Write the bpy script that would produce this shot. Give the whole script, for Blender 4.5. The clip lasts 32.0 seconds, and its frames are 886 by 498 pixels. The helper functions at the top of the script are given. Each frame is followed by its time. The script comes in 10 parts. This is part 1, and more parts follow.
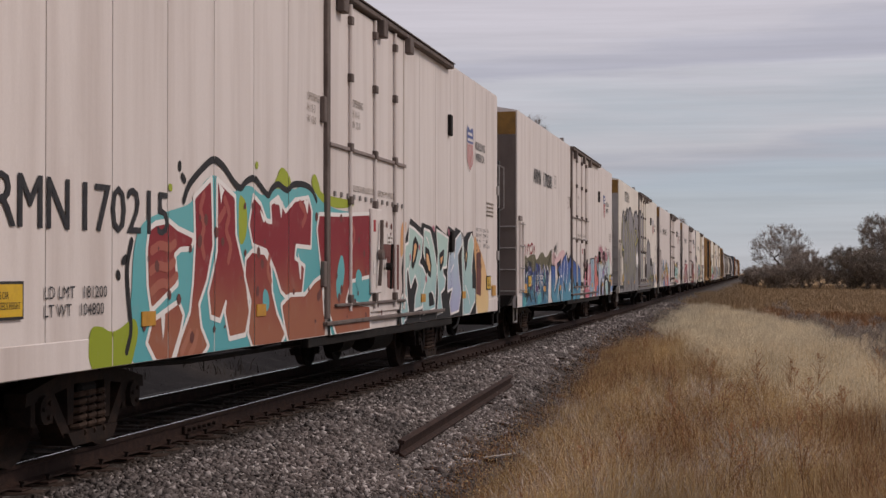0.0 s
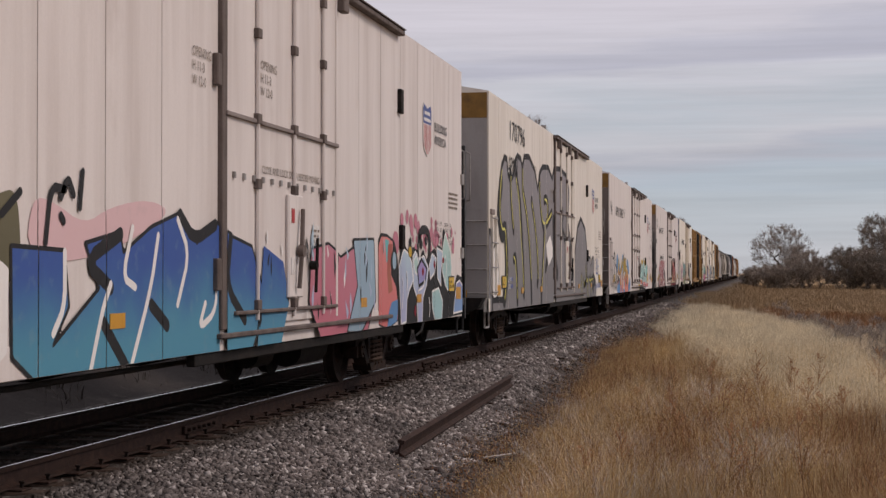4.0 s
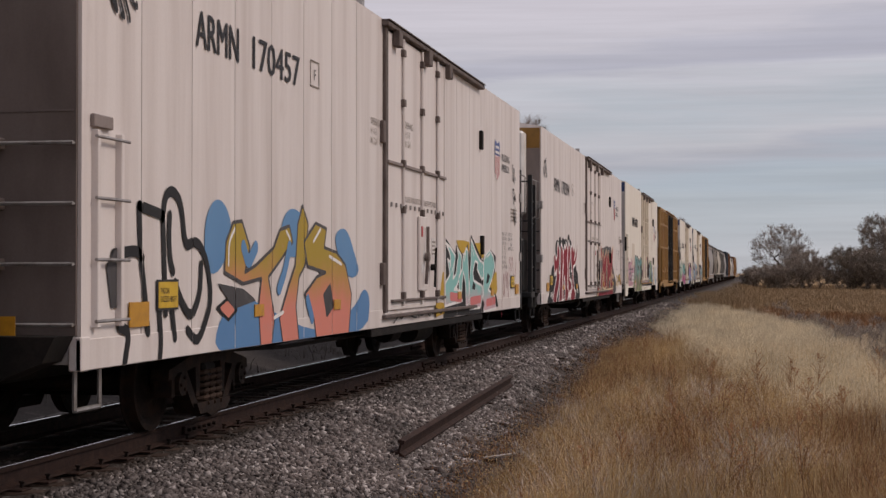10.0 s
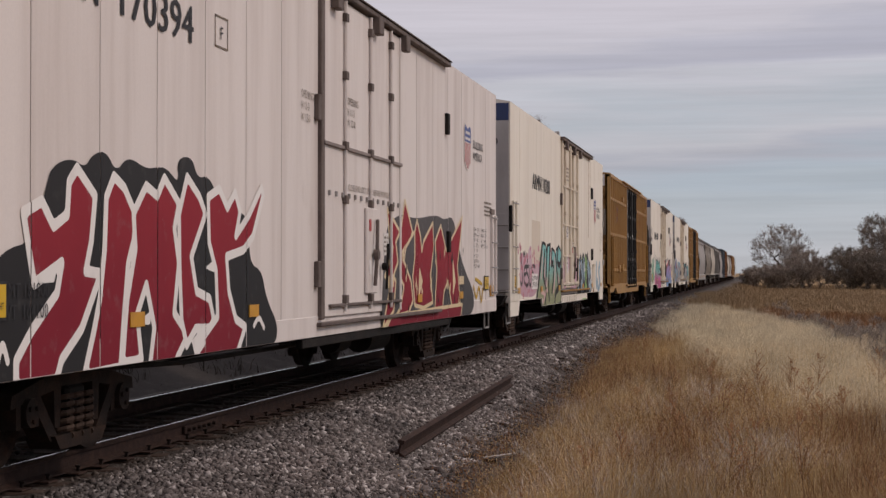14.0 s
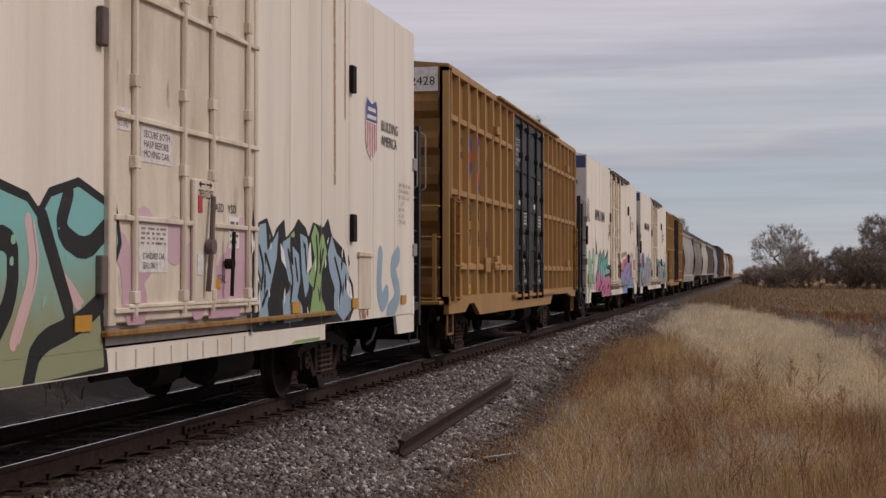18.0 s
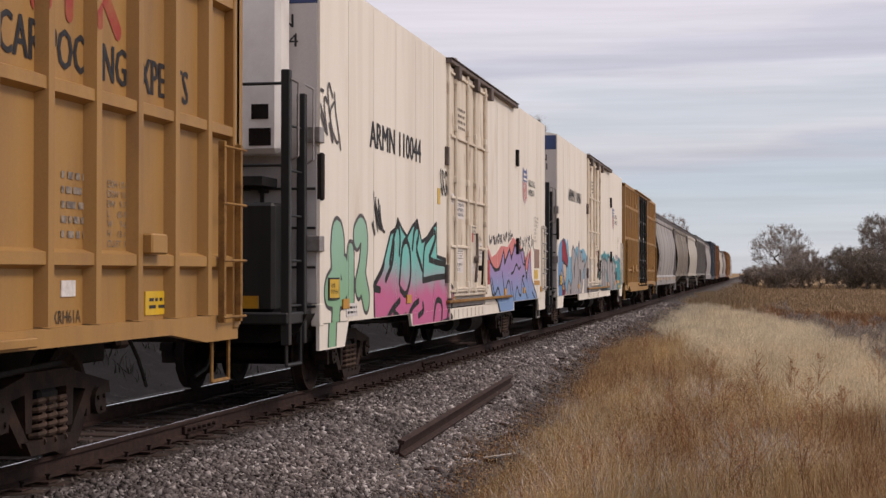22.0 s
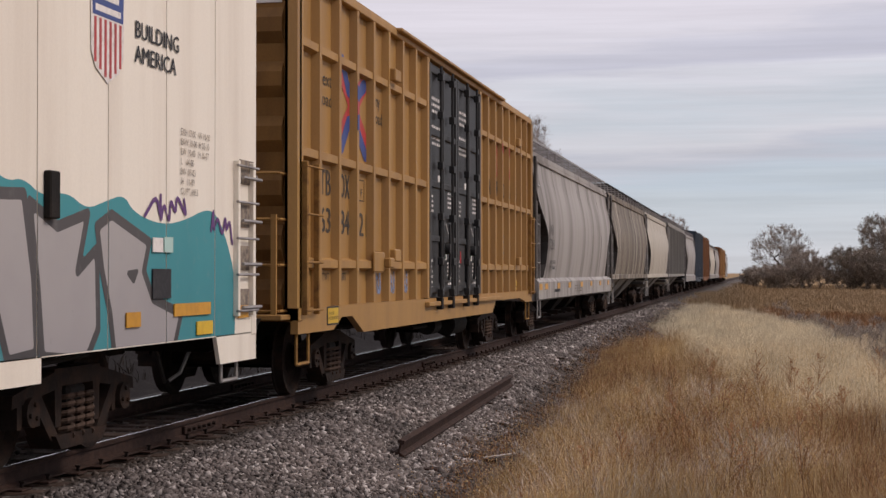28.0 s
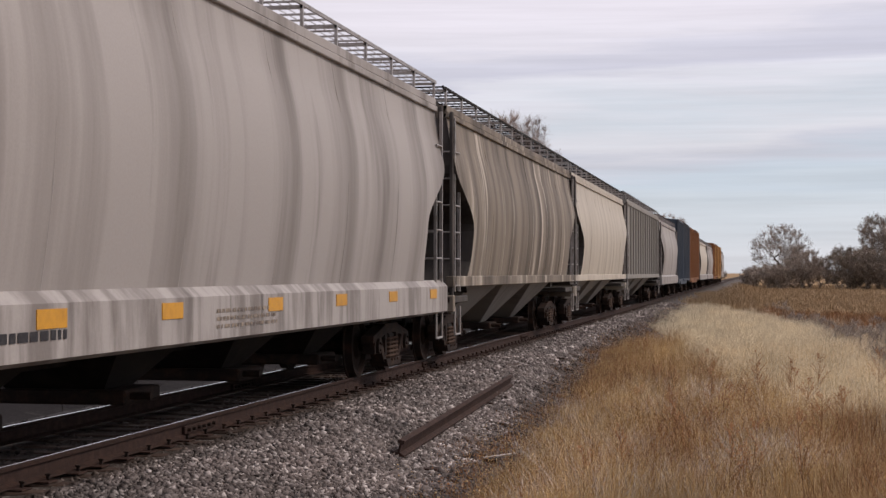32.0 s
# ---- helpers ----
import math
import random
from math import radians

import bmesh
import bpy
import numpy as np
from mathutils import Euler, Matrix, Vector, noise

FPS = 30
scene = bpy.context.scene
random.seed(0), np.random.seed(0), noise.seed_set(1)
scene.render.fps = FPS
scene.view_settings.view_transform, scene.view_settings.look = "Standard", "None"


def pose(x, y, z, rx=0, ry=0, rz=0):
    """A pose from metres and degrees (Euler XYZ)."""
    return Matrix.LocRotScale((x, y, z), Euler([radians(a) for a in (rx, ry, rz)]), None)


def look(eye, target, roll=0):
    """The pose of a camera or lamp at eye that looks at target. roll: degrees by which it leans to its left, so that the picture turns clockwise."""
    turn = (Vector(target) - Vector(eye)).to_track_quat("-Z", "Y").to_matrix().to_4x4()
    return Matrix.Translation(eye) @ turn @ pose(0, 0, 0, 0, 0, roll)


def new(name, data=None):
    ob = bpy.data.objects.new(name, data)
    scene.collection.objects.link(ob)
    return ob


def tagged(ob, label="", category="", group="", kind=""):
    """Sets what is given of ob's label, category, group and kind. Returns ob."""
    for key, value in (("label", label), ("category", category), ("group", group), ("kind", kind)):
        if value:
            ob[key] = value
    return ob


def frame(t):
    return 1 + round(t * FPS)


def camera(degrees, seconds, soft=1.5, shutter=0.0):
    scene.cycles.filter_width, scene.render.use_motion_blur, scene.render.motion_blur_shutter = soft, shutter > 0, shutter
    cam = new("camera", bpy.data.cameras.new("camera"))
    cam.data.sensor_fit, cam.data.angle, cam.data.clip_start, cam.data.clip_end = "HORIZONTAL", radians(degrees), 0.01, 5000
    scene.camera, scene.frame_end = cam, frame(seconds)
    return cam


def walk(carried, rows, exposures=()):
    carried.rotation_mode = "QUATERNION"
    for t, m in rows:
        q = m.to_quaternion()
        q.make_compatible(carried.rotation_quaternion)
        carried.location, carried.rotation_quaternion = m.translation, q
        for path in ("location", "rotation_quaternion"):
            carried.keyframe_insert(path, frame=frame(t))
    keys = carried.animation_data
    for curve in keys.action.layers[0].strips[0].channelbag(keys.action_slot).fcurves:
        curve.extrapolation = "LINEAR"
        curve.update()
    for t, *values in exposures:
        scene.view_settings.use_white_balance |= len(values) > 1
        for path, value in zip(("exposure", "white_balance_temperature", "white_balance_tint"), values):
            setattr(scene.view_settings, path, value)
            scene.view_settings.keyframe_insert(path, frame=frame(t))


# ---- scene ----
# ---- camera ----
FOV = 30.93
EYE = (0.0, 0.0, 1.517)
cam = camera(FOV, 32.0, soft=1.45)
# the clip's own exposure drifts as the cars pass
LIGHTNESS = [(t, e, 6600, 12.0) for t, e in ((0, -0.12), (3, -0.07), (5.5, 0.1), (7, 0.25), (8, 0.15), (9, -0.1), (12, -0.13), (14, -0.12), (16.5, -0.16), (18, -0.16), (19, 0.08), (20, 0.55), (21, 0.56), (22, 0.25), (23, -0.21), (25, -0.22), (27.5, 0.12), (28, 0.21), (29, 0.62), (30, 0.66), (31, 0.47), (32, 0.38))]
# yaw towards the train and a slight upward tilt
VIEW = pose(*EYE, 90.85, 0, 11.1)
walk(cam, [(0.0, VIEW), (32.0, VIEW)], exposures=LIGHTNESS)

# ---- world and sun ----
SUN_ELEV, SUN_AZ = radians(45), radians(84)   # azimuth from +Y towards +X
world = bpy.data.worlds.new("overcast_sky")
scene.world = world
world.use_nodes = True
wn, wl = world.node_tree.nodes, world.node_tree.links
wn.clear()
w_out, w_bg = wn.new("ShaderNodeOutputWorld"), wn.new("ShaderNodeBackground")
w_sky = wn.new("ShaderNodeTexSky")
w_sky.sky_type, w_sky.sun_disc = "NISHITA", False
w_sky.sun_elevation, w_sky.sun_rotation = SUN_ELEV, SUN_AZ
w_gain = wn.new("ShaderNodeMixRGB")
w_gain.blend_type, w_gain.inputs[0].default_value = "MULTIPLY", 1.0
w_gain.inputs[2].default_value = (0.1, 0.1, 0.1, 1)
w_co, w_map = wn.new("ShaderNodeTexCoord"), wn.new("ShaderNodeMapping")
w_map.inputs["Scale"].default_value = (1.0, 1.0, 11.0)
w_map.inputs["Rotation"].default_value = (0.03, 0.0, 0.2)
w_noise = wn.new("ShaderNodeTexNoise")
w_noise.inputs["Scale"].default_value, w_noise.inputs["Detail"].default_value = 2.6, 8.0
w_noise.inputs["Roughness"].default_value, w_noise.inputs["Distortion"].default_value = 0.58, 0.3
w_sep, w_ragged, w_height, w_slope = (wn.new("ShaderNode" + k) for k in ("SeparateXYZ", "Math", "Math", "Math"))
w_ragged.operation, w_height.operation, w_slope.operation = "MULTIPLY_ADD", "ADD", "MULTIPLY_ADD"
w_ragged.inputs[1].default_value = 0.085
w_slope.inputs[1].default_value, w_slope.inputs[2].default_value = -0.05, -0.052
# layered cloud: pale veil above, thin grey sheets, blue gaps low down
w_ramp = wn.new("ShaderNodeValToRGB")
CLOUD = ((0.0, (0.51, 0.53, 0.575)), (0.035, (0.475, 0.525, 0.585)), (0.052, (0.43, 0.49, 0.565)), (0.064, (0.47, 0.48, 0.55)), (0.073, (0.555, 0.555, 0.605)), (0.09, (0.51, 0.545, 0.605)),
         (0.104, (0.585, 0.585, 0.64)), (0.112, (0.475, 0.475, 0.555)), (0.127, (0.525, 0.52, 0.595)), (0.137, (0.61, 0.59, 0.65)), (0.18, (0.66, 0.62, 0.68)), (0.6, (0.64, 0.61, 0.65)))
while len(w_ramp.color_ramp.elements) < len(CLOUD):
    w_ramp.color_ramp.elements.new(0.5)
for w_stop, (w_at, w_tone) in zip(w_ramp.color_ramp.elements, CLOUD):
    w_stop.position, w_stop.color = w_at, (*w_tone, 1)
w_mix = wn.new("ShaderNodeMixRGB")
w_mix.inputs[0].default_value = 0.92
wl.new(w_co.outputs["Generated"], w_map.inputs["Vector"])
wl.new(w_map.outputs[0], w_noise.inputs["Vector"])
wl.new(w_co.outputs["Generated"], w_sep.inputs[0])
wl.new(w_sep.outputs["X"], w_slope.inputs[0])
wl.new(w_noise.outputs["Fac"], w_ragged.inputs[0])
wl.new(w_slope.outputs[0], w_ragged.inputs[2])
wl.new(w_ragged.outputs[0], w_height.inputs[0])
wl.new(w_sep.outputs["Z"], w_height.inputs[1])
wl.new(w_height.outputs[0], w_ramp.inputs[0])
wl.new(w_sky.outputs[0], w_gain.inputs[1])
wl.new(w_gain.outputs[0], w_mix.inputs[1])
wl.new(w_ramp.outputs[0], w_mix.inputs[2])
# fine streaks drawn out along the horizon
w_long, w_fine, w_range, w_streak = (wn.new("ShaderNode" + k) for k in ("Mapping", "TexNoise", "MapRange", "MixRGB"))
w_long.inputs["Scale"].default_value, w_long.inputs["Rotation"].default_value = (1.0, 1.0, 30.0), (0.05, 0.02, 0.0)
w_fine.inputs["Scale"].default_value, w_fine.inputs["Detail"].default_value, w_fine.inputs["Roughness"].default_value = 3.4, 9.0, 0.62
w_range.inputs["From Min"].default_value, w_range.inputs["From Max"].default_value = 0.3, 0.7
w_range.inputs["To Min"].default_value, w_range.inputs["To Max"].default_value = 0.9, 1.09
w_streak.blend_type, w_streak.inputs[0].default_value = "MULTIPLY", 1.0
wl.new(w_co.outputs["Generated"], w_long.inputs["Vector"])
wl.new(w_long.outputs[0], w_fine.inputs["Vector"])
wl.new(w_fine.outputs["Fac"], w_range.inputs["Value"])
wl.new(w_mix.outputs[0], w_streak.inputs[1])
wl.new(w_range.outputs[0], w_streak.inputs[2])
wl.new(w_streak.outputs[0], w_bg.inputs["Color"])
wl.new(w_bg.outputs[0], w_out.inputs["Surface"])
w_bg.inputs["Strength"].default_value = 1.0
sun = new("sun", bpy.data.lights.new("sun", "SUN"))
sun.data.energy, sun.data.angle, sun.data.color = 1.65, radians(14), (1.0, 0.87, 0.76)
sun_dir = Vector((math.sin(SUN_AZ) * math.cos(SUN_ELEV), math.cos(SUN_AZ) * math.cos(SUN_ELEV), math.sin(SUN_ELEV)))
sun.matrix_world = look(sun_dir * 100, (0, 0, 0))


# ---- materials ----
def surface(name, base, second, rough=0.6, metal=0.0, scale=2.0, stretch=(1, 1, 1), cover=(0.45, 0.75), fine=0.12, fine_scale=45.0,
            bump=0.15, vary=0.06, third=None, third_cover=(0.55, 0.7), third_scale=0.6, third_stretch=(1, 1, 1), island=False):
    """A painted, rusty or earthy surface: a base colour, a second in patches or streaks, fine grain and relief."""
    m = bpy.data.materials.new(name)
    m.use_nodes = True
    n, l = m.node_tree.nodes, m.node_tree.links
    p = n["Principled BSDF"]
    p.inputs["Roughness"].default_value, p.inputs["Metallic"].default_value = rough, metal
    p.inputs["Specular IOR Level"].default_value = 0.2 if rough >= 0.6 else 0.4
    co, info = n.new("ShaderNodeTexCoord"), n.new("ShaderNodeObjectInfo")
    shift = n.new("ShaderNodeVectorMath")
    shift.operation = "ADD"
    l.new(co.outputs["Object"], shift.inputs[0])
    big = n.new("ShaderNodeMath")
    big.operation, big.inputs[1].default_value = "MULTIPLY", 31.0
    l.new(info.outputs["Random"], big.inputs[0])
    l.new(big.outputs[0], shift.inputs[1])

    def patches(sc, st, cov, det=6.0):
        mp, no, rp = n.new("ShaderNodeMapping"), n.new("ShaderNodeTexNoise"), n.new("ShaderNodeMapRange")
        mp.inputs["Scale"].default_value = st
        no.inputs["Scale"].default_value, no.inputs["Detail"].default_value, no.inputs["Roughness"].default_value = sc, det, 0.6
        rp.inputs["From Min"].default_value, rp.inputs["From Max"].default_value = cov
        l.new(shift.outputs[0], mp.inputs["Vector"])
        l.new(mp.outputs[0], no.inputs["Vector"])
        l.new(no.outputs["Fac"], rp.inputs["Value"])
        return rp.outputs[0], no.outputs["Fac"]

    def blend(a, b, fac):
        mx = n.new("ShaderNodeMixRGB")
        l.new(fac, mx.inputs[0])
        for k, c in ((1, a), (2, b)):
            if isinstance(c, tuple):
                mx.inputs[k].default_value = (*c, 1)
            else:
                l.new(c, mx.inputs[k])
        return mx.outputs[0]

    fac, _ = patches(scale, stretch, cover)
    colour = blend(base, second, fac)
    if third:
        f3, _ = patches(third_scale, third_stretch, third_cover)
        colour = blend(colour, third, f3)
    _, grain = patches(fine_scale, (1, 1, 1), (0, 1), 3.0)
    hsv = n.new("ShaderNodeHueSaturation")
    val = n.new("ShaderNodeMapRange")
    val.inputs["To Min"].default_value, val.inputs["To Max"].default_value = 1 - fine * 2, 1 + fine * 2
    l.new(grain, val.inputs["Value"])
    rnd = n.new("ShaderNodeMapRange")
    rnd.inputs["To Min"].default_value, rnd.inputs["To Max"].default_value = 1 - vary, 1 + vary
    if island:
        geo = n.new("ShaderNodeNewGeometry")
        l.new(geo.outputs["Random Per Island"], rnd.inputs["Value"])
    else:
        l.new(info.outputs["Random"], rnd.inputs["Value"])
    mul = n.new("ShaderNodeMath")
    mul.operation = "MULTIPLY"
    l.new(val.outputs[0], mul.inputs[0])
    l.new(rnd.outputs[0], mul.inputs[1])
    l.new(mul.outputs[0], hsv.inputs["Value"])
    l.new(colour, hsv.inputs["Color"])
    l.new(hsv.outputs[0], p.inputs["Base Color"])
    if bump:
        bp = n.new("ShaderNodeBump")
        bp.inputs["Strength"].default_value, bp.inputs["Distance"].default_value = bump, 0.01
        l.new(grain, bp.inputs["Height"])
        l.new(bp.outputs[0], p.inputs["Normal"])
    return m


STREAK = (0.9, 0.9, 0.07)
WHITE_PINK = surface("white_reefer_paint", (0.70, 0.645, 0.625), (0.55, 0.485, 0.46), 0.5, scale=2.6, stretch=STREAK, cover=(0.42, 0.74), fine=0.03, bump=0.03, vary=0.015,
                     third=(0.52, 0.45, 0.42), third_cover=(0.62, 0.85), third_scale=1.1, third_stretch=(1, 1, 0.5))
WHITE_CREAM = surface("cream_reefer_paint", (0.77, 0.72, 0.64), (0.64, 0.575, 0.50), 0.5, scale=2.4, stretch=STREAK, cover=(0.42, 0.8), fine=0.03, bump=0.03, vary=0.015,
                      third=(0.55, 0.42, 0.30), third_cover=(0.63, 0.9), third_scale=1.1, third_stretch=(1, 1, 0.4))
WHITE_WARM = surface("warm_white_reefer_paint", (0.74, 0.69, 0.63), (0.59, 0.535, 0.475), 0.5, scale=2.6, stretch=STREAK, cover=(0.42, 0.74), fine=0.03, bump=0.03, vary=0.015,
                     third=(0.54, 0.47, 0.41), third_cover=(0.62, 0.85), third_scale=1.1, third_stretch=(1, 1, 0.5))
CREAM_DOOR = surface("dirty_beige_door_paint", (0.70, 0.63, 0.53), (0.50, 0.41, 0.31), 0.55, scale=2.2, stretch=(1, 1, 0.25), cover=(0.42, 0.72), fine=0.06, bump=0.05, vary=0.05,
                     third=(0.22, 0.115, 0.06), third_cover=(0.60, 0.74), third_scale=3.4, third_stretch=(1, 1, 0.35))
INK_WORN = surface("worn_stencil_ink", (0.05, 0.045, 0.042), (0.20, 0.125, 0.06), 0.65, scale=11, cover=(0.5, 0.75), fine=0.1, bump=0)
GALV = surface("galvanized_steel", (0.33, 0.31, 0.30), (0.17, 0.145, 0.13), 0.45, 0.5, scale=6, fine=0.1)
# white side paint darkened for shaded ends; END_GREY also serves door rails, hatches
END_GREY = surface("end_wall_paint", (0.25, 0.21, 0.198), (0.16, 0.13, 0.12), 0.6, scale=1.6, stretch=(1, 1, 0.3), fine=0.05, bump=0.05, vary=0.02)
# brown end tone: dirt plus the same painted-in shade
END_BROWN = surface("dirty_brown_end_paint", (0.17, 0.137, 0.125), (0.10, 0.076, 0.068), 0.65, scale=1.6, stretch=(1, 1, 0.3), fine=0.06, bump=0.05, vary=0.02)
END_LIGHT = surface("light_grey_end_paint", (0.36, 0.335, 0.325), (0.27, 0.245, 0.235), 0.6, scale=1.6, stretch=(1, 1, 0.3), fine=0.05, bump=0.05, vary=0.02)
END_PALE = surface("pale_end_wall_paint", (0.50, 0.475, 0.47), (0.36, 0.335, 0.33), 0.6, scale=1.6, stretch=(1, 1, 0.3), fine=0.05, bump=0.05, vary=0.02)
DOOR_DARK = surface("grimy_door_gear", (0.14, 0.112, 0.102), (0.06, 0.045, 0.04), 0.65, scale=5, stretch=(1, 1, 0.4), fine=0.12)
DOOR_POST = surface("door_post_grey", (0.34, 0.32, 0.31), (0.22, 0.2, 0.19), 0.55, scale=4, fine=0.08)
RUST = surface("rusty_iron", (0.019, 0.013, 0.011), (0.05, 0.027, 0.018), 0.8, 0.2, scale=5, fine=0.2, bump=0.4)
GRIME = surface("grimy_black_steel", (0.010, 0.0085, 0.008), (0.026, 0.020, 0.017), 0.75, scale=4, fine=0.25, bump=0.3)
BLACK = surface("black_paint", (0.011, 0.011, 0.012), (0.028, 0.025, 0.025), 0.5, scale=3, stretch=STREAK, fine=0.1)
RAIL_RUST = surface("rusty_rail_web", (0.030, 0.017, 0.014), (0.060, 0.033, 0.025), 0.85, scale=9, fine=0.2, bump=0.4)
RAIL_HEAD = surface("polished_rail_head", (0.9, 0.89, 0.9), (0.75, 0.73, 0.73), 0.12, 1.0, scale=3, stretch=(1, 0.05, 1), fine=0.05, bump=0)
TIE = surface("weathered_tie_wood", (0.05, 0.033, 0.027), (0.105, 0.074, 0.061), 0.9, scale=3, stretch=(0.3, 3, 3), fine=0.25, bump=0.6, vary=0.3)
GOLD = surface("yellow_boxcar_paint", (0.345, 0.192, 0.058), (0.25, 0.135, 0.046), 0.55, scale=2.2, stretch=(1, 1, 0.16), cover=(0.42, 0.78), fine=0.06, bump=0.06, vary=0.05,
               third=(0.20, 0.11, 0.05), third_cover=(0.62, 0.85), third_scale=1.3, third_stretch=(1, 1, 0.3))
FADED_RED = surface("faded_red_paint", (0.32, 0.055, 0.045), (0.34, 0.13, 0.05), 0.6, scale=5, cover=(0.45, 0.75), fine=0.08, bump=0)
LADDER_RUST = surface("rusty_orange_ladder", (0.29, 0.16, 0.05), (0.12, 0.06, 0.028), 0.75, scale=6, fine=0.15, bump=0.3)
# yellow side paint darkened for the shade on the boxcar ends
GOLD_SHADED = surface("faded_yellow_end_paint", (0.21, 0.108, 0.033), (0.12, 0.06, 0.022), 0.6, scale=2, stretch=(1, 1, 0.3), fine=0.08)
BROWN = surface("brown_boxcar_paint", (0.20, 0.085, 0.035), (0.13, 0.06, 0.03), 0.6, scale=2, stretch=STREAK, fine=0.08)
NAVY = surface("dark_blue_boxcar_paint", (0.045, 0.06, 0.085), (0.08, 0.085, 0.09), 0.6, scale=2, stretch=STREAK, fine=0.08)
BAND_BROWN = surface("brown_band_paint", (0.24, 0.13, 0.035), (0.14, 0.08, 0.03), 0.6, scale=4, fine=0.08)
BAND_BLUE = surface("blue_band_paint", (0.03, 0.05, 0.14), (0.04, 0.05, 0.1), 0.5, scale=4, fine=0.08)
HOP_GREY = surface("grey_hopper_paint", (0.325, 0.307, 0.30), (0.185, 0.169, 0.161), 0.6, scale=0.85, stretch=(0.4, 0.8, 0.045), cover=(0.45, 0.64), fine=0.05, bump=0.05, vary=0.02,
                   third=(0.085, 0.073, 0.068), third_cover=(0.54, 0.74), third_scale=1.3, third_stretch=(0.4, 1.0, 0.07))
# soot tone that also carries the shade of the open hopper ends
HOP_SOOT_SHADE = surface("sooty_hopper_end_paint", (0.075, 0.068, 0.064), (0.03, 0.026, 0.025), 0.65, scale=1.6, stretch=(1, 1, 0.4), cover=(0.4, 0.62), fine=0.08)
HOP_SILL = surface("light_hopper_sill_paint", (0.33, 0.31, 0.302), (0.175, 0.158, 0.15), 0.55, scale=2.2, stretch=(0.5, 1.2, 0.25), cover=(0.44, 0.62), fine=0.06, third=(0.11, 0.098, 0.092), third_cover=(0.57, 0.72), third_scale=3.2, third_stretch=(0.6, 1.2, 0.12))
HOP_BROWN = surface("grimy_tan_hopper_paint", (0.2, 0.17, 0.138), (0.075, 0.061, 0.05), 0.6, scale=1.7, stretch=(0.5, 0.9, 0.04), cover=(0.42, 0.62), fine=0.06,
                    third=(0.47, 0.425, 0.37), third_cover=(0.55, 0.68), third_scale=2.4, third_stretch=(0.5, 1.1, 0.05))
HOP_CREAM = surface("cream_hopper_paint", (0.46, 0.42, 0.36), (0.30, 0.265, 0.225), 0.55, scale=2.4, stretch=(0.5, 1.0, 0.05), cover=(0.4, 0.7), fine=0.05,
                    third=(0.26, 0.22, 0.18), third_cover=(0.60, 0.82), third_scale=2.0, third_stretch=(0.5, 1.0, 0.05))
HOP_DULL = surface("dull_grey_hopper_paint", (0.25, 0.24, 0.225), (0.17, 0.16, 0.15), 0.6, scale=2.4, stretch=(0.5, 1.0, 0.05), fine=0.05)
ORANGE = surface("orange_reflective_sheet", (0.52, 0.255, 0.02), (0.40, 0.19, 0.02), 0.4, scale=9, fine=0.05, bump=0)
YELLOW = surface("yellow_sign_sheet", (0.62, 0.40, 0.02), (0.5, 0.3, 0.02), 0.4, scale=9, fine=0.05, bump=0)
INK = surface("black_stencil_ink", (0.025, 0.025, 0.03), (0.05, 0.05, 0.052), 0.6, scale=20, fine=0.1, bump=0)
INK_FADED = surface("faded_stencil_ink", (0.13, 0.11, 0.10), (0.30, 0.25, 0.2), 0.7, scale=14, cover=(0.4, 0.6), fine=0.1, bump=0)
PALE = surface("white_stencil_ink", (0.72, 0.69, 0.68), (0.5, 0.47, 0.45), 0.6, scale=14, fine=0.05, bump=0)
RED = surface("red_paint", (0.42, 0.035, 0.04), (0.3, 0.04, 0.04), 0.5, scale=8, fine=0.05, bump=0)
BLUE = surface("blue_paint", (0.03, 0.06, 0.24), (0.05, 0.07, 0.2), 0.5, scale=8, fine=0.05, bump=0)
UNIT_WHITE = surface("white_cooler_housing", (0.80, 0.78, 0.76), (0.66, 0.63, 0.61), 0.35, scale=2, fine=0.02, bump=0)
DARK_GLASS = surface("dark_gauge_window", (0.01, 0.01, 0.012), (0.02, 0.02, 0.02), 0.15, bump=0)


